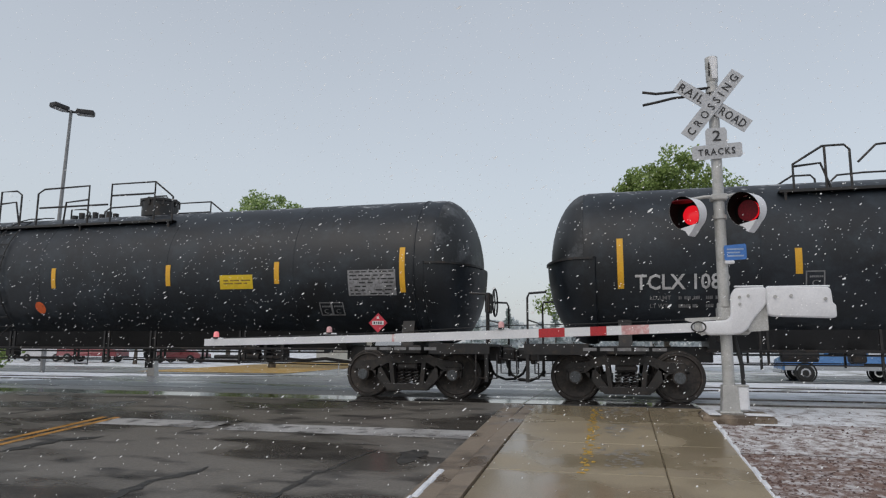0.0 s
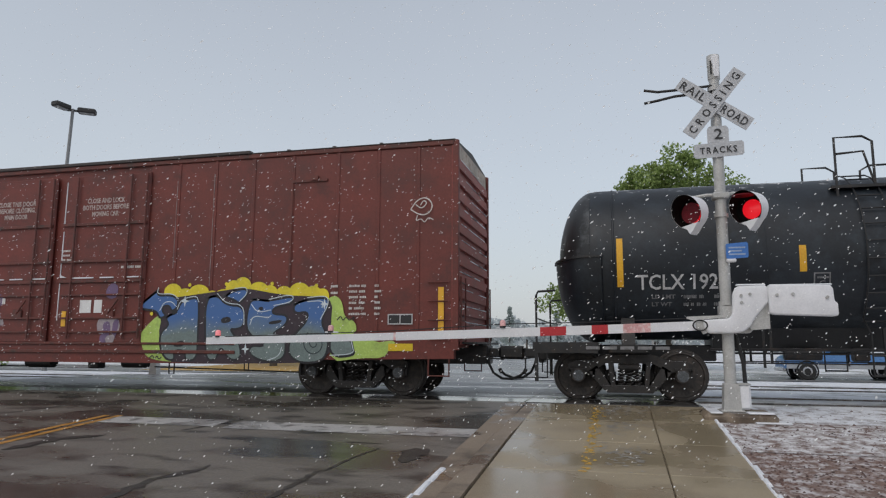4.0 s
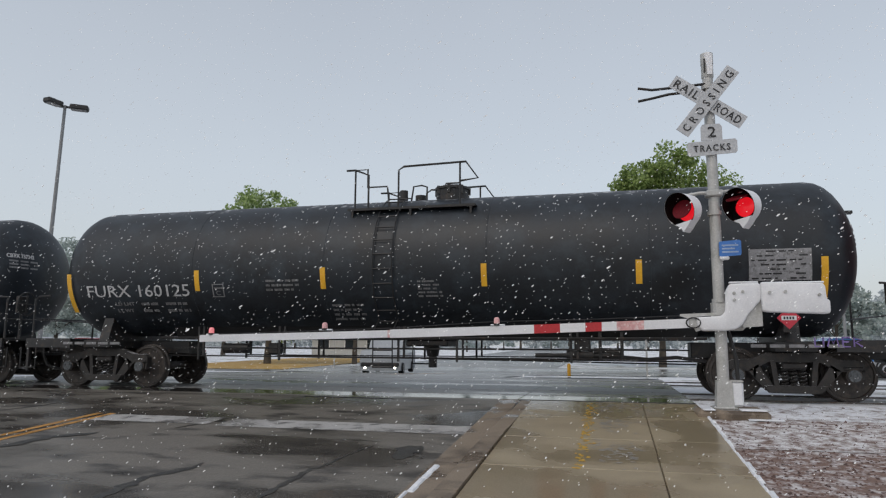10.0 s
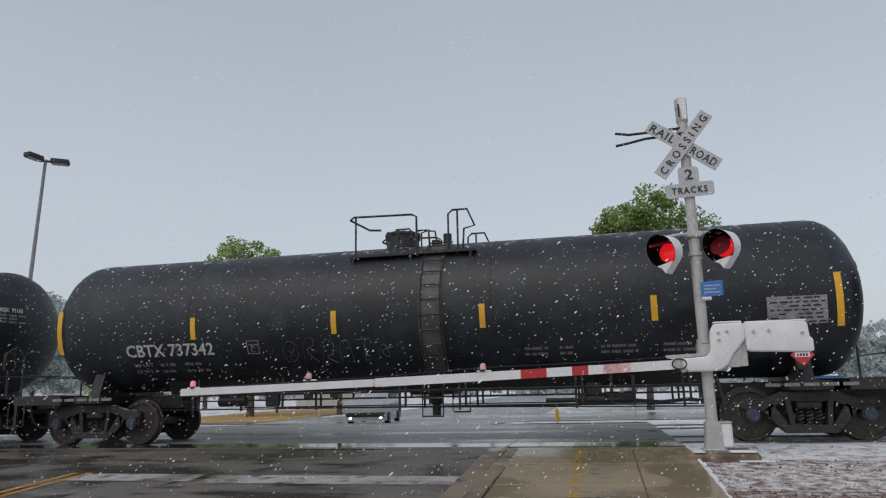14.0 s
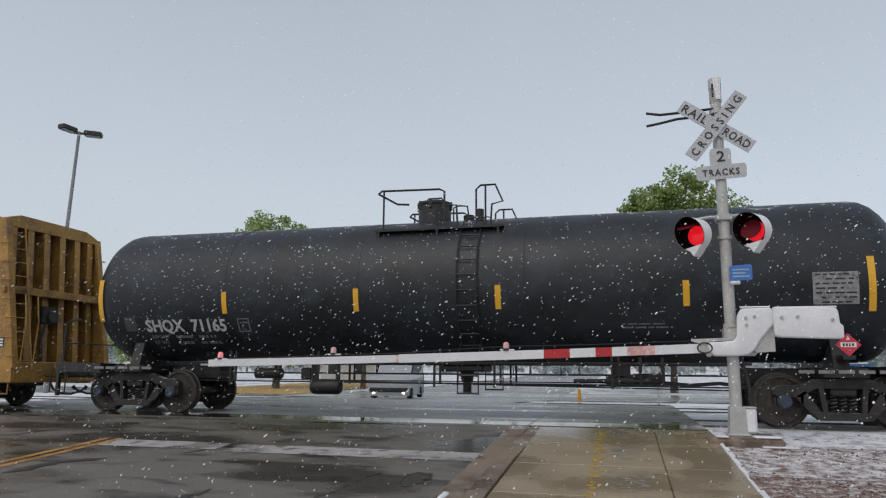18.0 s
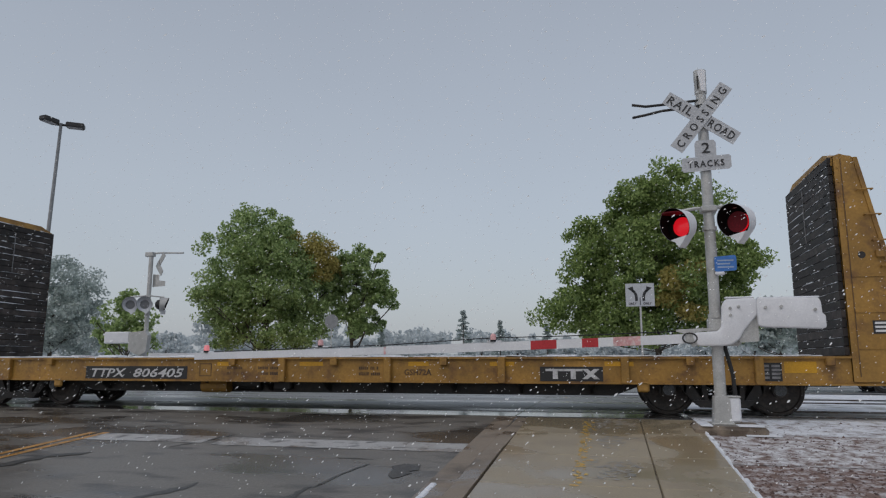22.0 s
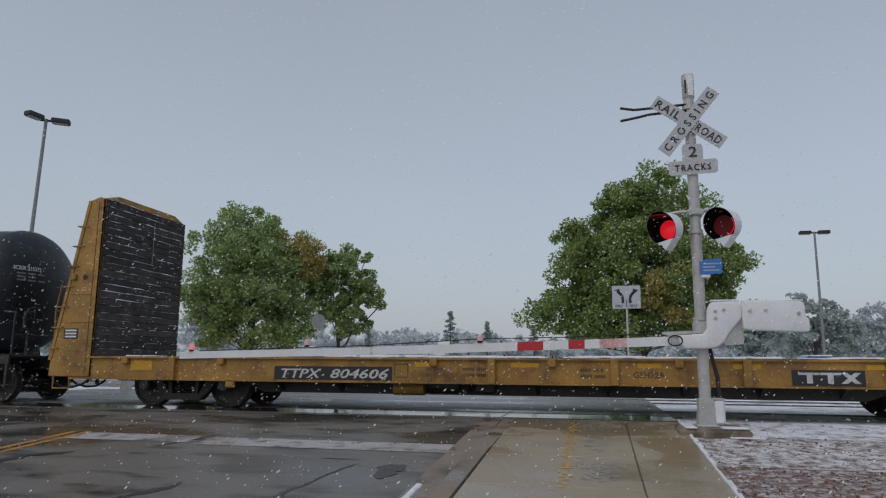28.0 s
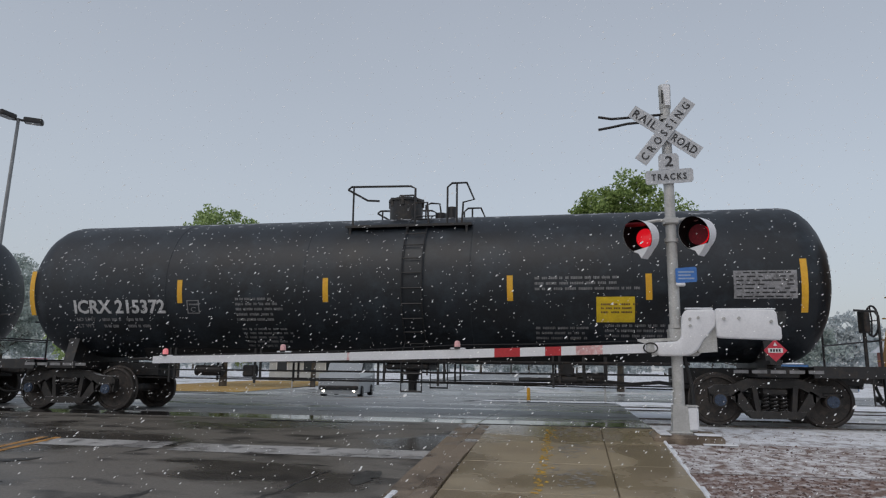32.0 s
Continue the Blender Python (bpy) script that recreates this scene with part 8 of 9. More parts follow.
for turn in (42, -42):
    part("blade", G().box(-0.06, 0.5, 0.10, 0.12, -0.11, 0.11) if turn > 0 else G().box(-0.06, 0.55, 0.13, 0.15, -0.11, 0.11), M_galv, fm, "back of a crossbuck blade", at=pose(0.08, 0.1, 4.35, 0, turn, -28))
part("tracks_plate", G().prism([(0.05, 3.55), (0.55, 3.58), (0.55, 3.75), (0.3, 3.78), (0.3, 3.98), (0.05, 4.0)], "y", 0.10, 0.11), M_galv, fm, "back of the track count plate")
part("lamp_crossarm", G().tube([(-0.75, 0, 3.2), (0.0, -0.02, 3.24), (0.55, 0.1, 3.18)], 0.025), M_galv, fm)
lamp_head(fm, -0.60, 2.92, -0.15, 34, M_gatewhite, lit=False, scale=0.95, dull=True)
lamp_head(fm, -0.02, 2.92, -0.15, 34, M_gatewhite, lit=False, scale=0.95, dull=True)
lamp_head(fm, 0.45, 2.92, 0.05, 120, M_galv, lit=False, scale=0.9)
part("gate_casting", G().prism([(-0.45, 1.35), (-0.45, 1.95), (0.15, 2.0), (0.3, 1.85), (0.25, 1.3), (0.0, 1.15)], "y", -0.3, -0.1), M_galv, fm)
part("counterweight", G().box(-1.45, -0.45, -0.3, -0.12, 1.58, 1.98, 0.03), M_gatewhite, fm, "snowy counterweight of the gate")
part("mast_base", G().prism([(-0.16, -0.1), (0.16, -0.1), (0.1, 0.5), (-0.1, 0.5)], "y", -0.12, 0.12), M_galv, fm)
part("gate_arm", G().box(0.3, 7.4, -0.22, -0.18, 1.12, 1.24, 0.01), M_arm_white, fm, "white gate arm over the far lanes")

# lane-use sign beyond the tracks
sg = thing("lane_sign", "white lane-use sign with two curved black arrows", "road sign", at=pose(1.1, 24.0, 0))
part("post", G().box(-0.03, 0.03, 0.0, 0.03, gz(24) - 0.1, 3.5), M_galv, sg)
pl = part("plate", G().prism([(-0.47, 2.80), (0.47, 2.80), (0.47, 3.58), (-0.47, 3.58)], "y", -0.012, -0.004), M_signwhite, sg, "white sign plate")
for s in (-1, 1):
    g = G()
    pts = [Vector((s * 0.12, 2.98)), Vector((s * 0.12, 3.15)), Vector((s * 0.16, 3.27)), Vector((s * 0.24, 3.34))]
    for a, b in zip(pts, pts[1:]):
        d = (b - a).normalized()
        nn = Vector((-d.y, d.x)) * 0.045
        g.add([(q.x, -0.016, q.y) for q in (a + nn, a - nn, b - nn, b + nn)], [(0, 1, 2, 3)])
    g.add([(s * 0.20, -0.016, 3.26), (s * 0.22, -0.016, 3.48), (s * 0.40, -0.016, 3.42)], [(0, 1, 2)])
    part("arrow", g, M_signblack, pl, "curved black arrow")
    sign_text("ONLY", 0.26, 0.09, M_signblack, pl, pose(0.10 if s > 0 else -0.38, -0.018, 2.85))
part("divider", G().box(-0.012, 0.012, -0.018, -0.012, 2.85, 3.1), M_signblack, pl)
rs = thing("round_sign", "small round sign seen from behind on a thin post", "road sign", at=pose(-15.5, 36.9, 0))
part("post", G().box(-0.03, 0.03, 0, 0.03, -0.6, 2.9), M_galv, rs)
part("plate", G().lathe([(-0.01, 0.0), (-0.01, 0.42), (0.01, 0.42), (0.01, 0.0)], (0, 0, 3.25), "y", 20), M_pole, rs, "dull grey back of a round plate")


# ---- street lamps ----
def street_lamp(x, y, top, turn, label, k=1.0, heads=(0, 180), lean=0.0):
    lp = thing("street_lamp", label, "street lamp", "tall lot lamps", at=pose(x - top * math.tan(radians(lean)), y, 0, 0, lean, turn))
    part("pole", G().lathe([(gz(y) - 0.1, 0.11 * k), (top, 0.07 * k), (top + 0.03, 0.0)], (0, 0, 0), "z", 14), M_pole, lp, smooth=True)
    part("mount", G().box(-0.28 * k, 0.28 * k, -0.05 * k, 0.05 * k, top - 0.12 * k, top - 0.02 * k, 0.02), M_black, lp)
    for a in heads:
        h = part("lamp_head", G().box(0.22 * k, 1.02 * k, -0.22 * k, 0.22 * k, top - 0.16 * k, top + 0.08 * k, 0.05 * k), M_black, lp, "black shoebox lamp head", at=pose(0, 0, 0, 0, 0, a))
        part("lamp_glass", G().box(0.32 * k, 0.95 * k, -0.17 * k, 0.17 * k, top - 0.175 * k, top - 0.155 * k), M_grey_panel, h)
    return lp


street_lamp(-25.0, 25.9, 12.2, 30, "tall grey lamp pole with two black lamp heads", heads=(2, 232), lean=1.2)
street_lamp(-48.7, 35.0, 11.8, 20, "distant lamp pole with two black heads", 1.05)
street_lamp(16.5, 55.6, 10.9, 0, "slender lamp pole with two flat heads beyond the trees", 1.05)


# ---- trees ----
def leaf_material(name, a, b, rough=0.6):
    m = bpy.data.materials.new(name)
    m.use_nodes = True
    n, l = m.node_tree.nodes, m.node_tree.links
    bs = n["Principled BSDF"]
    bs.inputs["Roughness"].default_value = rough
    geo, ramp = n.new("ShaderNodeNewGeometry"), n.new("ShaderNodeValToRGB")
    ramp.color_ramp.elements[0].color, ramp.color_ramp.elements[1].color = (*a, 1), (*b, 1)
    l.new(geo.outputs["Random Per Island"], ramp.inputs["Fac"])
    l.new(ramp.outputs["Color"], bs.inputs["Base Color"])
    tr, mx = n.new("ShaderNodeBsdfTranslucent"), n.new("ShaderNodeMixShader")
    l.new(ramp.outputs["Color"], tr.inputs["Color"])
    mx.inputs[0].default_value = 0.45
    l.new(bs.outputs[0], mx.inputs[1]), l.new(tr.outputs[0], mx.inputs[2])
    l.new(mx.outputs[0], n["Material Output"].inputs["Surface"])
    return m


M_leaf = leaf_material("green_leaves", (0.17, 0.25, 0.085), (0.46, 0.57, 0.24))
M_leaf_dark = leaf_material("deep_green_leaves", (0.135, 0.205, 0.060), (0.40, 0.50, 0.17))
M_leaf_yellow = leaf_material("turning_leaves", (0.34, 0.29, 0.08), (0.55, 0.47, 0.16))
# the next two leaf colours are paled to stand for haze over distance
M_leaf_haze = leaf_material("hazed_leaves", (0.34, 0.40, 0.375), (0.56, 0.61, 0.58))
M_leaf_far = leaf_material("far_hazed_leaves", (0.52, 0.56, 0.57), (0.66, 0.70, 0.71))
# needles likewise lightened for the haze before the conifers
M_needle = leaf_material("hazed_needles", (0.27, 0.33, 0.31), (0.52, 0.57, 0.56))


def leaves(centres, per, spread, size, seed, flat=0.75):
    """Small leaf quads in clumps round the centres."""
    r = np.random.default_rng(seed)
    c = np.repeat(np.array(centres), per, axis=0)
    n = len(c)
    d = r.normal(size=(n, 3))
    d /= np.linalg.norm(d, axis=1)[:, None]
    p = c[:, :3] + d * (spread * np.repeat([q[3] if len(q) > 3 else 1.0 for q in centres], per) * r.random(n) ** 0.45)[:, None] * np.array((1, 1, flat))
    a = r.normal(size=(n, 3))
    a /= np.linalg.norm(a, axis=1)[:, None]
    b = np.cross(a, r.normal(size=(n, 3)))
    b /= np.linalg.norm(b, axis=1)[:, None]
    s = (size * r.uniform(0.6, 1.35, n))[:, None]
    v = np.stack([p - a * s, p - b * s * 0.6, p + a * s, p + b * s * 0.6], 1).reshape(-1, 3)
    g = G()
    g.v = [tuple(q) for q in v]
    g.f = [(4 * i, 4 * i + 1, 4 * i + 2, 4 * i + 3) for i in range(n)]
    g.m = [0] * n
    return g


def plain_mesh(name, g, mat):
    me = bpy.data.meshes.new(name)
    me.from_pydata(g.v, [], g.f)
    me.materials.append(mat)
    return me


def tree(x, y, blobs, label, mat, leaf=0.16, clumps=70, per=110, seed=1, trunk=0.28, low=1.6, extra=None):
    """blobs: (dx, dy, z, rx, ry, rz) lobes of the crown; limbs reach into them."""
    z0 = gz(y)
    t = thing("tree", label, "tree", "broadleaf trees", at=pose(x, y, z0))
    rnd = random.Random(seed)
    g = G()
    top = max(b[2] for b in blobs)
    g.tube([(0, 0, -0.2), (0.05, 0, low * 0.6), (0.0, 0.05, low), (0.12, 0, low + (top - low) * 0.5), (0.1, 0.1, top)], trunk * 0.6, 8)
    g.cyl((0, 0, -0.2), (0.05, 0, low), trunk, 12, trunk * 0.7)
    centres = []
    vol = [b[3] * b[4] * b[5] for b in blobs]
    for b, w in zip(blobs, vol):
        k = max(8, int(1.75 * clumps * w / sum(vol)))
        for _ in range(k):
            d = Vector((rnd.gauss(0, 1), rnd.gauss(0, 1), rnd.gauss(0, 1))).normalized() * (rnd.random() ** 0.40) * rnd.uniform(0.90, 1.22)
            centres.append((b[0] + d.x * b[3], b[1] + d.y * b[4], b[2] + d.z * b[5], rnd.uniform(0.6, 1.25)))
        for _ in range(3):
            q = rnd.choice(centres[-k:])
            s = Vector((0.08, 0.03, low + (q[2] - low) * rnd.uniform(0.0, 0.35)))
            e = Vector(q[:3])
            g.tube([s, s.lerp(e, 0.5) + Vector((0, 0, -0.25)), e], 0.028 + 0.015 * rnd.random(), 6)
    tr = part("trunk", g, M_bark, t, "grey-brown trunk and limbs", True)
    spread = 0.33 * (sum(vol) / len(vol)) ** (1 / 3)
    part("crown", plain_mesh("crown", leaves(centres, max(20, int(per * 0.50)), spread, leaf * 1.12, seed), mat), None, t, "loose leafy crown with gaps")
    if extra:
        lobes, m2 = extra
        c2 = []
        for b in lobes:
            for _ in range(12):
                d = Vector((rnd.gauss(0, 1), rnd.gauss(0, 1), rnd.gauss(0, 1))).normalized() * rnd.random() ** 0.4
                c2.append((b[0] + d.x * b[3], b[1] + d.y * b[4], b[2] + d.z * b[5], 1.0))
        part("turning_crown", plain_mesh("turning_crown", leaves(c2, per, spread * 0.9, leaf, seed + 9), m2), None, t, "yellowing part of the crown")
    return t


tree(-22.6, 42.3, [(-0.6, 0, 7.2, 3.9, 3.2, 3.7), (-1.9, 0, 9.3, 2.1, 2.0, 2.2), (0.0, 0, 10.3, 1.9, 1.7, 1.8), (2.2, 0, 6.6, 2.7, 2.6, 3.3), (-2.9, 0, 5.2, 2.1, 2.2, 2.6), (2.8, 0, 4.0, 2.0, 2.2, 1.8), (0.2, 0, 3.4, 2.8, 2.2, 1.7), (-3.0, 0, 3.0, 1.6, 1.6, 1.5)], "tall green cottonwood tree beyond the tracks", M_leaf, seed=3, clumps=210, per=300, leaf=0.10, extra=([(2.9, 0.6, 8.9, 1.5, 1.2, 1.5), (4.0, 0.5, 7.6, 0.9, 1.0, 1.6)], M_leaf_yellow))
tree(-17.1, 44.2, [(0.6, 0, 7.4, 1.6, 1.6, 2.0), (1.7, 0, 5.9, 1.3, 1.5, 1.4), (0.2, 0, 4.6, 1.7, 1.7, 1.8), (0.9, 0, 3.4, 1.0, 1.2, 0.9), (-1.4, 0.5, 6.8, 1.0, 1.2, 2.0)], "smaller green tree with loose outline beside the tall one", M_leaf, seed=7, clumps=90, per=280, leaf=0.10, trunk=0.2)
tree(3.0, 45.0, [(0.2, 0, 7.2, 4.2, 3.6, 4.3), (1.3, 0, 11.5, 2.7, 2.3, 2.3), (-1.2, 0, 11.0, 2.1, 1.9, 2.1), (-4.6, 0, 5.0, 2.7, 2.3, 2.2), (-3.3, 0, 8.3, 2.1, 1.9, 2.1), (4.0, 0, 7.0, 2.3, 2.2, 2.2), (3.6, 0, 4.2, 2.4, 2.3, 1.8), (-1.8, 0, 3.7, 3.2, 2.6, 1.4), (5.3, 0, 7.4, 1.2, 1.3, 0.9), (4.6, 0, 3.6, 1.5, 1.4, 0.8)], "broad dark green tree with wide crown", M_leaf_dark, seed=11, clumps=330, per=320, leaf=0.105, trunk=0.26, extra=([(1.2, -2.5, 5.5, 1.3, 1.0, 2.2)], M_leaf_yellow))
tree(-51.4, 54.6, [(0, 0, 6.8, 4.4, 3.5, 4.2), (-2.6, 0, 4.2, 2.4, 2.5, 2.4), (2.6, 0, 4.2, 2.6, 2.5, 2.6)], "large tree with haze in its pale leaf colour", M_leaf_haze, seed=13, clumps=150, per=190, leaf=0.13, trunk=0.3)
tree(-37.2, 47.2, [(0, 0, 4.6, 2.2, 2.0, 2.2), (1.4, 0, 3.2, 1.4, 1.5, 1.3), (-1.5, 0, 3.2, 1.4, 1.5, 1.4)], "rounded green tree behind the far signal", M_leaf, seed=17, clumps=60, per=80, leaf=0.15, trunk=0.18, low=1.0)
tree(-30.6, 27.6, [(0, 0, 1.8, 2.0, 1.6, 1.5), (-1.6, 0, 1.5, 1.4, 1.3, 1.2)], "dark green rounded shrub beside the lamp pole", M_leaf_dark, seed=19, clumps=60, per=80, leaf=0.10, trunk=0.12, low=0.4)
tree(-60, 56, [(0, 0, 5.2, 3.4, 3.0, 3.6), (2.4, 0, 3.0, 1.6, 1.5, 1.6)], "tree with leaves coloured pale for haze", M_leaf_haze, seed=23, clumps=70, per=80, leaf=0.2)
tree(-40.5, 66, [(0, 0, 4.2, 2.4, 2.4, 2.8), (2.5, 0, 3.4, 2.4, 2.0, 2.0)], "distant tree, snowfall haze in its pale colour", M_leaf_far, seed=27, clumps=60, per=70, leaf=0.2)
tree(15.2, 68, [(0, 0, 4.5, 2.6, 2.4, 2.4), (-1.8, 0, 3.2, 1.8, 1.6, 1.6)], "grey-green tree with haze in its colour", M_leaf_haze, seed=29, clumps=60, per=80, leaf=0.2)
tree(22.0, 77, [(0, 0, 5.0, 3.4, 2.6, 3.0), (2.6, 0, 3.6, 2.6, 2.2, 2.0), (-2.6, 0, 3.4, 2.0, 2.2, 2.0)], "grey-green tree beside the far lamp", M_leaf_haze, seed=31, clumps=90, per=80, leaf=0.22)
tree(31, 85, [(0, 0, 4.6, 3.6, 2.6, 2.8), (-2.4, 0, 3.6, 2.4, 2.2, 2.0)], "pale tree with snowfall haze in its colour", M_leaf_far, seed=37, clumps=70, per=70, leaf=0.24)
rng = random.Random(41)
# far trees: the haze in front of them is put into the leaf colour
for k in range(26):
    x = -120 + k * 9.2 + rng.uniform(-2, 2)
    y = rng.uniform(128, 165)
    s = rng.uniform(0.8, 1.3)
    tree(x, y, [(0, 0, 3.6 * s, 4.6 * s, 3, 3.0 * s), (3.2, 0, 2.6 * s, 3.4 * s, 3, 2.2 * s)], "far tree, pale with haze put into its colour", M_leaf_far, seed=50 + k, clumps=26, per=60, leaf=0.42, low=1.0)


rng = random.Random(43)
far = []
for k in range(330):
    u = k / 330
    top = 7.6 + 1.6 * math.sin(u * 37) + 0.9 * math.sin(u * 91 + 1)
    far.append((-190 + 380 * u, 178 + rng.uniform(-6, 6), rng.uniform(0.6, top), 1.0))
# tree line in the same hazed leaf colour
tagged(part("far_wood", plain_mesh("far_wood", leaves(far, 90, 2.4, 0.6, 44), M_leaf_far), None, None, kind="stuff"), "pale far line of trees, haze in their colour", "woods")


def conifer(x, y, h, seed):
    z0 = gz(y)
    t = thing("conifer", "slim distant conifer, haze in its pale colour", "tree", "distant conifers", at=pose(x, y, z0))
    part("trunk", G().cyl((0, 0, -0.2), (0, 0, h), 0.12, 8, 0.02), M_bark, t)
    rnd = random.Random(seed)
    cs = []
    k = 0
    while k < 46:
        u = (k + 1) / 47
        r = (1 - u) * 0.24 * h + 0.06
        a = rnd.random() * 6.28
        for f in (0.45, 0.9):
            cs.append((math.cos(a) * r * f, math.sin(a) * r * f, h * (0.08 + 0.92 * u) - 0.12 * f, 1.0))
        k += 1
    part("crown", plain_mesh("crown", leaves(cs, 34, 0.05 * h, 0.13, seed, 0.35), M_needle), None, t, "layered needle branches")


for x, y, h, s in ((-19.5, 93.0, 8.0, 1), (-16.8, 108.7, 7.4, 2), (-28.8, 85.3, 5.2, 3), (-9.4, 109.6, 6.8, 4)):
    conifer(x, y, h, s)


# ---- vehicles and buildings beyond the tracks ----
def vehicle(x, y, turn, profile, glass, width, paint, wheel_x, label, name="car", wr=0.33, lights=False, roof_snow=None, lamp_z=0.62):
    """profile: side outline (x, z); glass: side window outline; the front looks to +x."""
    z0 = gz(y)
    v = thing(name, label, "vehicle", "parked and waiting vehicles", at=pose(x, y, z0, 0, 0, turn))
    w = width / 2
    xs, zs = [p[0] for p in profile], [p[1] for p in profile]
    belt = 0.62 * max(zs)
    g = G()
    n = len(profile)
    vv = []
    for yy, k in ((-w * 0.96, 0.97), (-w, 1.0), (w, 1.0), (w * 0.96, 0.97)):
        for px, pz in profile:
            tuck = 0.86 if pz > belt else 1.0
            vv.append((px * (1 if abs(yy) == w else 0.995), yy * tuck, pz))
    ff = []
    for r in range(3):
        ff += [(r * n + i, r * n + (i + 1) % n, (r + 1) * n + (i + 1) % n, (r + 1) * n + i) for i in range(n)]
    ff += [tuple(range(n - 1, -1, -1)), tuple(range(3 * n, 4 * n))]
    g.add(vv, ff)
    body = part("body", g, paint, v, "painted body")
    for s in (-1, 1):
        part("side_window", G().prism(glass, "y", *sorted((s * w * 0.875, s * w * 0.895))), M_glass_dark, v)
        for wx in wheel_x:
            wh = part("wheel", G().lathe([(-0.10, wr * 0.6), (-0.11, wr * 0.9), (-0.08, wr), (0.08, wr), (0.11, wr * 0.9), (0.10, wr * 0.6)], (wx, s * (w - 0.08), wr), "y", 20), M_rubber, v, "black tyre", True)
            part("rim", G().lathe([(-0.09, 0.0), (-0.105, wr * 0.55), (0.105, wr * 0.55), (0.09, 0.0)], (wx, s * (w - 0.08), wr), "y", 14), M_chrome, wh)
        hl = part("headlamp", G().box(max(xs) - 0.10, max(xs) + 0.015, *sorted((s * (w - 0.30), s * (w - 0.17))), lamp_z, lamp_z + 0.09, 0.03), M_headlight if lights else M_chrome, v, "lit headlamp" if lights else "clear headlamp")
    part("windscreen", G().box(glass[2][0] - 0.05, glass[2][0] + 0.02, -w * 0.7, w * 0.7, belt + 0.08, belt + 0.12), M_glass_dark, v)
    part("bumper", G().box(max(xs) - 0.08, max(xs) + 0.07, -w * 0.95, w * 0.95, 0.36, 0.54, 0.04), {M_carblue: M_chrome, M_carwhite: M_carwhite}.get(paint, M_black), v)
    if roof_snow:
        part("roof_snow", G().box(roof_snow[0], roof_snow[1], -w * 0.8, w * 0.8, max(zs) - 0.005, max(zs) + 0.06, 0.03), M_snow, v, "snow on the roof")
    return v


SEDAN = [(-2.25, 0.35), (-2.3, 0.75), (-2.1, 0.98), (-1.35, 1.02), (-0.75, 1.42), (0.35, 1.44), (1.05, 1.02), (1.95, 0.90), (2.25, 0.72), (2.28, 0.35)]
SEDAN_G = [(-1.2, 1.03), (-0.7, 1.36), (0.3, 1.38), (0.9, 1.03)]
SUV = [(-2.3, 0.4), (-2.35, 1.0), (-2.2, 1.65), (-1.9, 1.74), (0.4, 1.74), (1.05, 1.15), (2.1, 1.05), (2.3, 0.85), (2.32, 0.4)]
SUV_G = [(-2.05, 1.12), (-1.95, 1.62), (0.3, 1.62), (0.85, 1.15)]
PICKUP = [(-2.75, 0.55), (-2.78, 1.12), (-0.85, 1.14), (-0.75, 1.72), (0.45, 1.74), (1.0, 1.16), (2.45, 1.08), (2.65, 0.92), (2.68, 0.50)]
PICKUP_G = [(-0.6, 1.18), (-0.58, 1.62), (0.38, 1.64), (0.8, 1.18)]
pk = vehicle(9.9, 35.0, 180, PICKUP, PICKUP_G, 1.95, M_carblue, (-1.75, 1.75), "blue pickup with a silver lower side parked beyond the tracks", "pickup", 0.38, roof_snow=(-0.6, 0.35))
for sd in (-1, 1):
    part("side_trim", G().box(-2.7, 2.6, *sorted((sd * 0.97, sd * 0.99)), 0.50, 0.72, 0.01), M_carsilver, pk, "silver lower side panel")
    for wx in (-1.75, 1.75):
        part("wheel_arch", G().lathe([(-0.01, 0.40), (-0.02, 0.47), (0.02, 0.47), (0.01, 0.40)], (wx, sd * 0.985, 0.40), "y", 20, False), M_rubber, pk)
part("hood_snow", G().box(1.1, 2.4, -0.85, 0.85, 1.12, 1.17, 0.03), M_snow, pk, "snow on the bonnet")
vehicle(-43.6, 50, 8, PICKUP, PICKUP_G, 1.9, M_carred, (-1.75, 1.75), "dark red pickup parked beyond the far kerb", "pickup", 0.37, roof_snow=(-0.6, 0.35))
vehicle(-35.4, 50.5, 4, SEDAN, SEDAN_G, 1.8, M_carred, (-1.35, 1.4), "dark red sedan parked beyond the far kerb", "car", roof_snow=(-0.7, 0.3))
vehicle(-49.2, 51.0, 5, SUV, SUV_G, 1.85, M_carwhite, (-1.4, 1.45), "white car parked beside the red pickup", "car", roof_snow=(-1.8, 0.3))
vehicle(-10.3, 31.2, -82, [(px, pz if pz > 0.5 else 0.18) for px, pz in SUV], SUV_G, 1.8, M_carsilver, (-1.4, 1.45), "silver car waiting at the crossing with lit headlamps", "car", 0.26, True, roof_snow=(-1.8, 0.3), lamp_z=0.26)


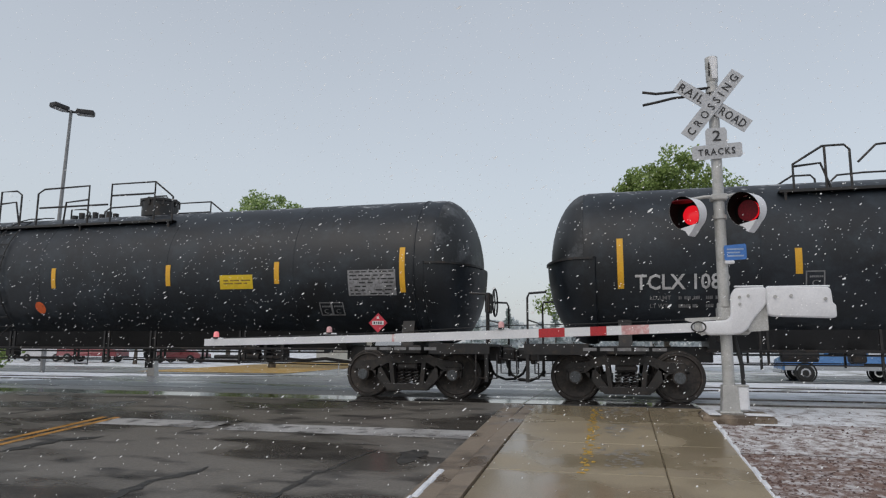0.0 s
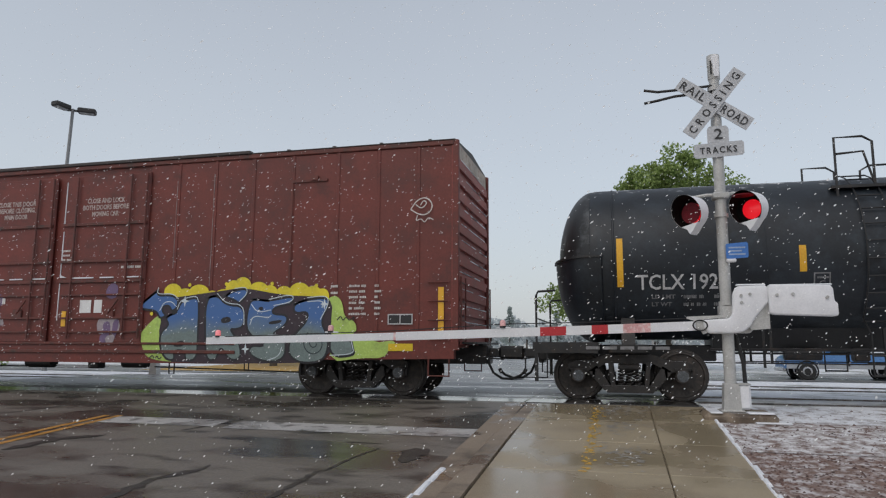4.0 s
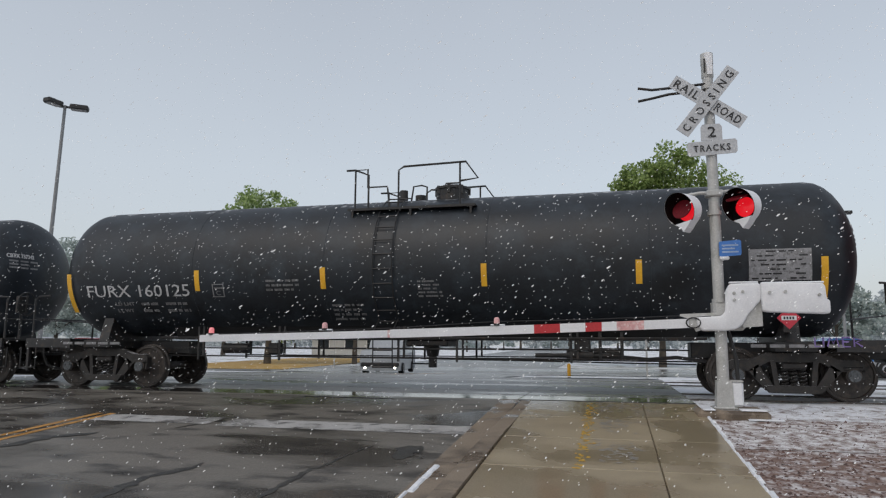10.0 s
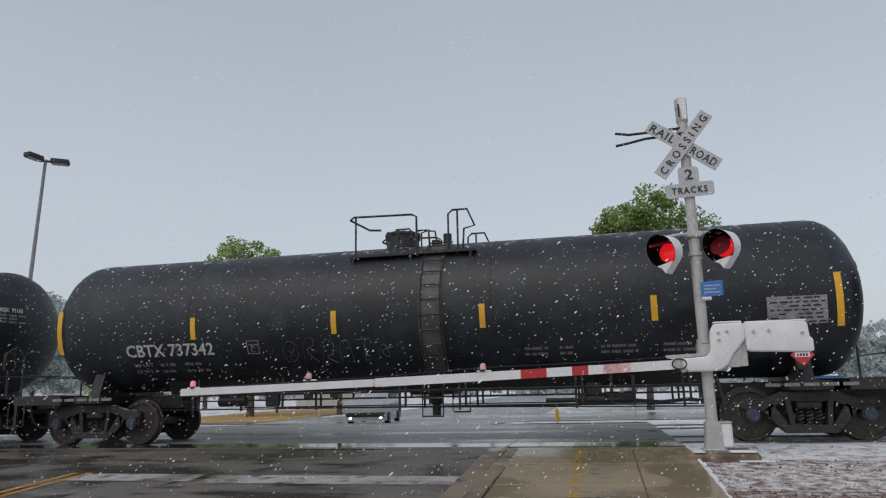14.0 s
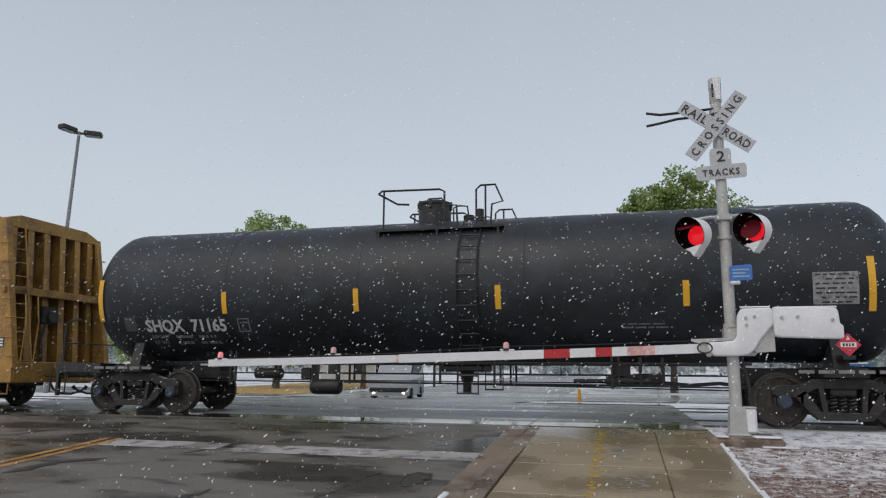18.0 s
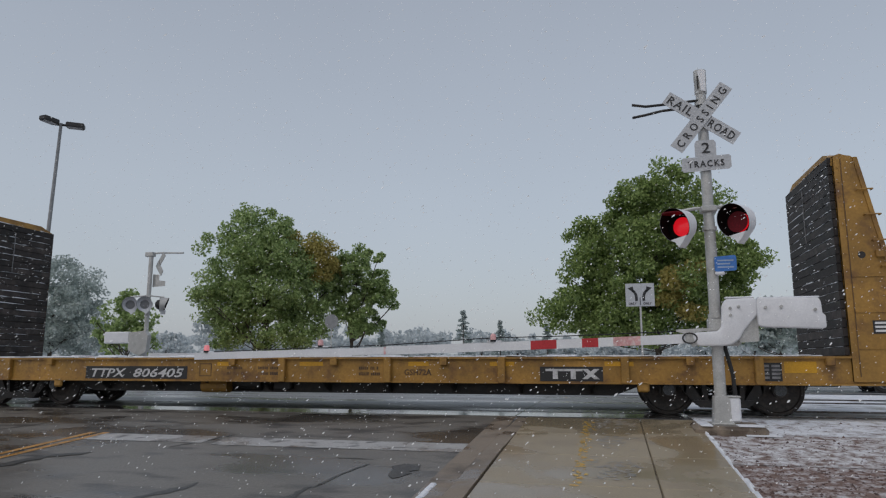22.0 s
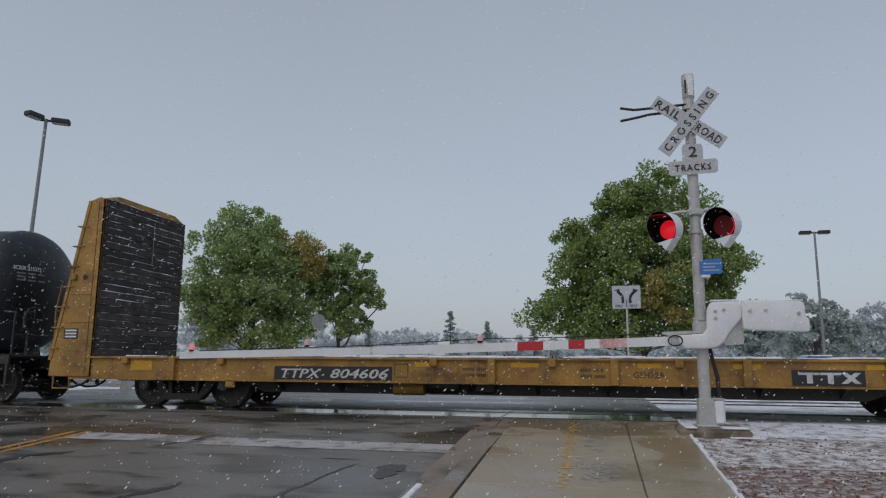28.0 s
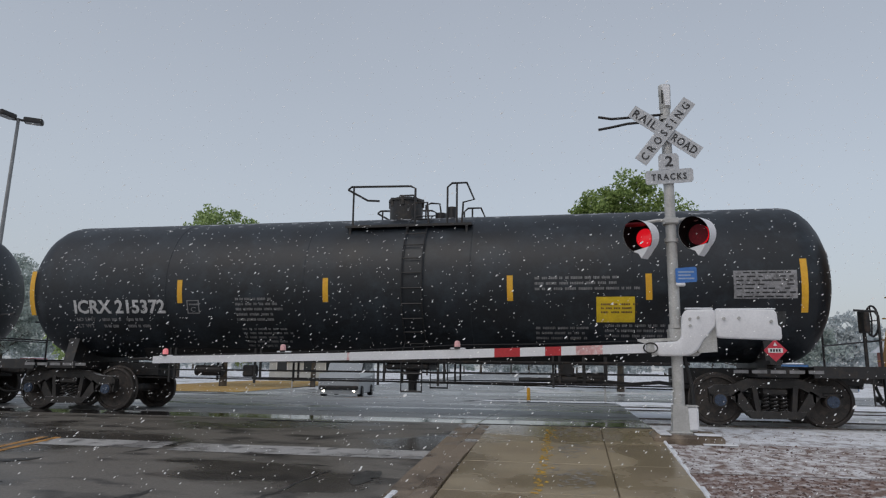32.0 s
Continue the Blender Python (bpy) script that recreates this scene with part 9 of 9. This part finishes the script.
def house(x, y, w, d, h, roof_h, wall_mat, label, windows):
    b = thing("house", label, "house", at=pose(x, y, gz(y)))
    part("wall", G().box(-w / 2, w / 2, 0, d, -0.2, h), wall_mat, b, "pale siding walls")
    part("roof", G().prism([(-0.4, h), (d + 0.4, h), (d / 2, h + roof_h)], "x", -w / 2 - 0.4, w / 2 + 0.4), M_snow, b, "snow-covered gable roof")
    for k in range(12):
        part("siding_board", G().box(-w / 2, w / 2, -0.025, 0, 0.1 + k * h / 12, 0.1 + (k + 0.9) * h / 12), wall_mat, b)
    for wx, wz, ww, wh in windows:
        wd = part("window", G().box(wx - ww / 2 - 0.08, wx + ww / 2 + 0.08, -0.07, 0.02, wz - 0.08, wz + wh + 0.08, 0.01), M_white, b, "white window frame")
        part("pane", G().box(wx - ww / 2, wx + ww / 2, -0.085, -0.065, wz, wz + wh), M_glass_dark, wd)
    return b


M_siding = material("pale_siding", (0.52, 0.53, 0.52), rough=0.6, var=0.06, scale=2)
house(-22.6, 57, 7, 7, 1.9, 0.5, M_siding, "pale house with small windows beyond the street", [(-2.3, 0.9, 0.9, 1.0), (0.1, 0.9, 0.8, 1.0), (2.2, 0.9, 0.9, 1.0)])
house(36, 60, 18, 8, 3.0, 1.2, material("dull_brick_red", (0.22, 0.09, 0.07), rough=0.7, var=0.15, scale=3), "low red-brown building beyond the lot", [(-6, 1.0, 1.6, 1.2), (-2, 1.0, 1.6, 1.2), (2, 1.0, 1.6, 1.2)])

tagged(part("snow_strip", sheet(G(), -2.9, 1.34, 21.0, 23.4, 0.02), M_snow, None), "thin strip of snow beyond the tracks", "snow", kind="structure")
# fallen yellow leaves under the trees, yellow curb end, dry strip
tagged(part("leaf_litter", sheet(G(), -27, -17.5, 34.5, 56, 0.02), M_tan_grass, None), "fallen yellow leaves and dry grass", "ground", kind="structure")
tagged(part("dry_grass_strip", sheet(G(), -2.6, 1.6, 23.3, 24.6, 0.02), patchy("dull_grass", (0.10, 0.10, 0.05), (0.30, 0.29, 0.26), scale=3, cover=0.4), None), "dull dry grass strip", "ground", kind="structure")
bo = thing("bollard", "yellow painted bollard beside the far road", "bollard", at=pose(-1.46, 23.9, gz(23.9)))
part("post", G().lathe([(-0.1, 0.06), (0.40, 0.06), (0.45, 0.035), (0.46, 0.0)], (0, 0, 0), "z", 14), M_flat_bright, bo, smooth=True)

# ---- falling snow: flakes that drift down and to the left on the wind ----
M_flake = bpy.data.materials.new("snow_flake")
M_flake.use_nodes = True
fn, fl = M_flake.node_tree.nodes, M_flake.node_tree.links
f_dif, f_tra, f_mix = fn.new("ShaderNodeBsdfDiffuse"), fn.new("ShaderNodeBsdfTranslucent"), fn.new("ShaderNodeMixShader")
for f_node in (f_dif, f_tra):
    f_node.inputs["Color"].default_value = (0.95, 0.96, 0.97, 1)
f_mix.inputs[0].default_value = 0.3
fl.new(f_dif.outputs[0], f_mix.inputs[1]), fl.new(f_tra.outputs[0], f_mix.inputs[2])
fl.new(f_mix.outputs[0], fn["Material Output"].inputs["Surface"])
FALL, WIND, TOWARD = 1.35, -1.1, -0.35


def snowfall(count, y0, y1, size, seed, speed):
    r = np.random.default_rng(seed)
    fall, wind, toward = FALL * speed, WIND * speed, TOWARD * speed
    y = r.uniform(y0, y1, count)
    half = y * 0.95 + 2
    t = r.uniform(-3, 35, count)
    # where a flake is when it is in front of the camera, then moved back to its place at the start
    x = r.uniform(-1, 1, count) * half - 0.25 * y
    z = r.uniform(-0.6, 1, count) * (y * 0.62 + 1) + 0.9
    x, yy, z = x - wind * t, y - toward * t * 0.0, z + fall * t
    s = size * r.uniform(0.5, 1.4, count)
    g = G()
    # thin flakes, tilted up and to the south, the long ones along their way
    tilt = r.uniform(-0.35, 0.35, (count, 2))
    for i in range(count):
        n = len(g.v)
        k = s[i]
        stretch = (1.0, 1.0, 1.2, 1.6, 2.2)[(i * 7) % 5]
        for a, c in ((1, 0), (0.35, 0.8), (-0.45, 0.75), (-1, 0), (-0.35, -0.8), (0.45, -0.75)):
            dx, dz = (a * 0.78 * stretch + c * 0.5) * k, (a * 0.62 * stretch - c * 0.62) * k
            g.v.append((x[i] + dx, yy[i] + dz * (0.45 + tilt[i, 0]) + dx * tilt[i, 1], z[i] + dz))
        g.f.append((n, n + 1, n + 2, n + 3, n + 4, n + 5))
    ob = new("falling_snow", plain_mesh("falling_snow", g, M_flake))
    tagged(ob, "loose white snowflakes falling on the wind", "snow", "", "stuff")
    vanes.append((ob, [(float(t), pose(wind * t, 0, -fall * t)) for t in range(0, 33, 2)]))


snowfall(62000, 3.0, 10.5, 0.0048, 1, 1.0)
snowfall(56000, 6.0, 12.3, 0.0061, 2, 1.25)
snowfall(11000, 20.5, 55.0, 0.017, 3, 0.9)
snowfall(500, 1.2, 3.0, 0.0042, 4, 1.1)


motions()
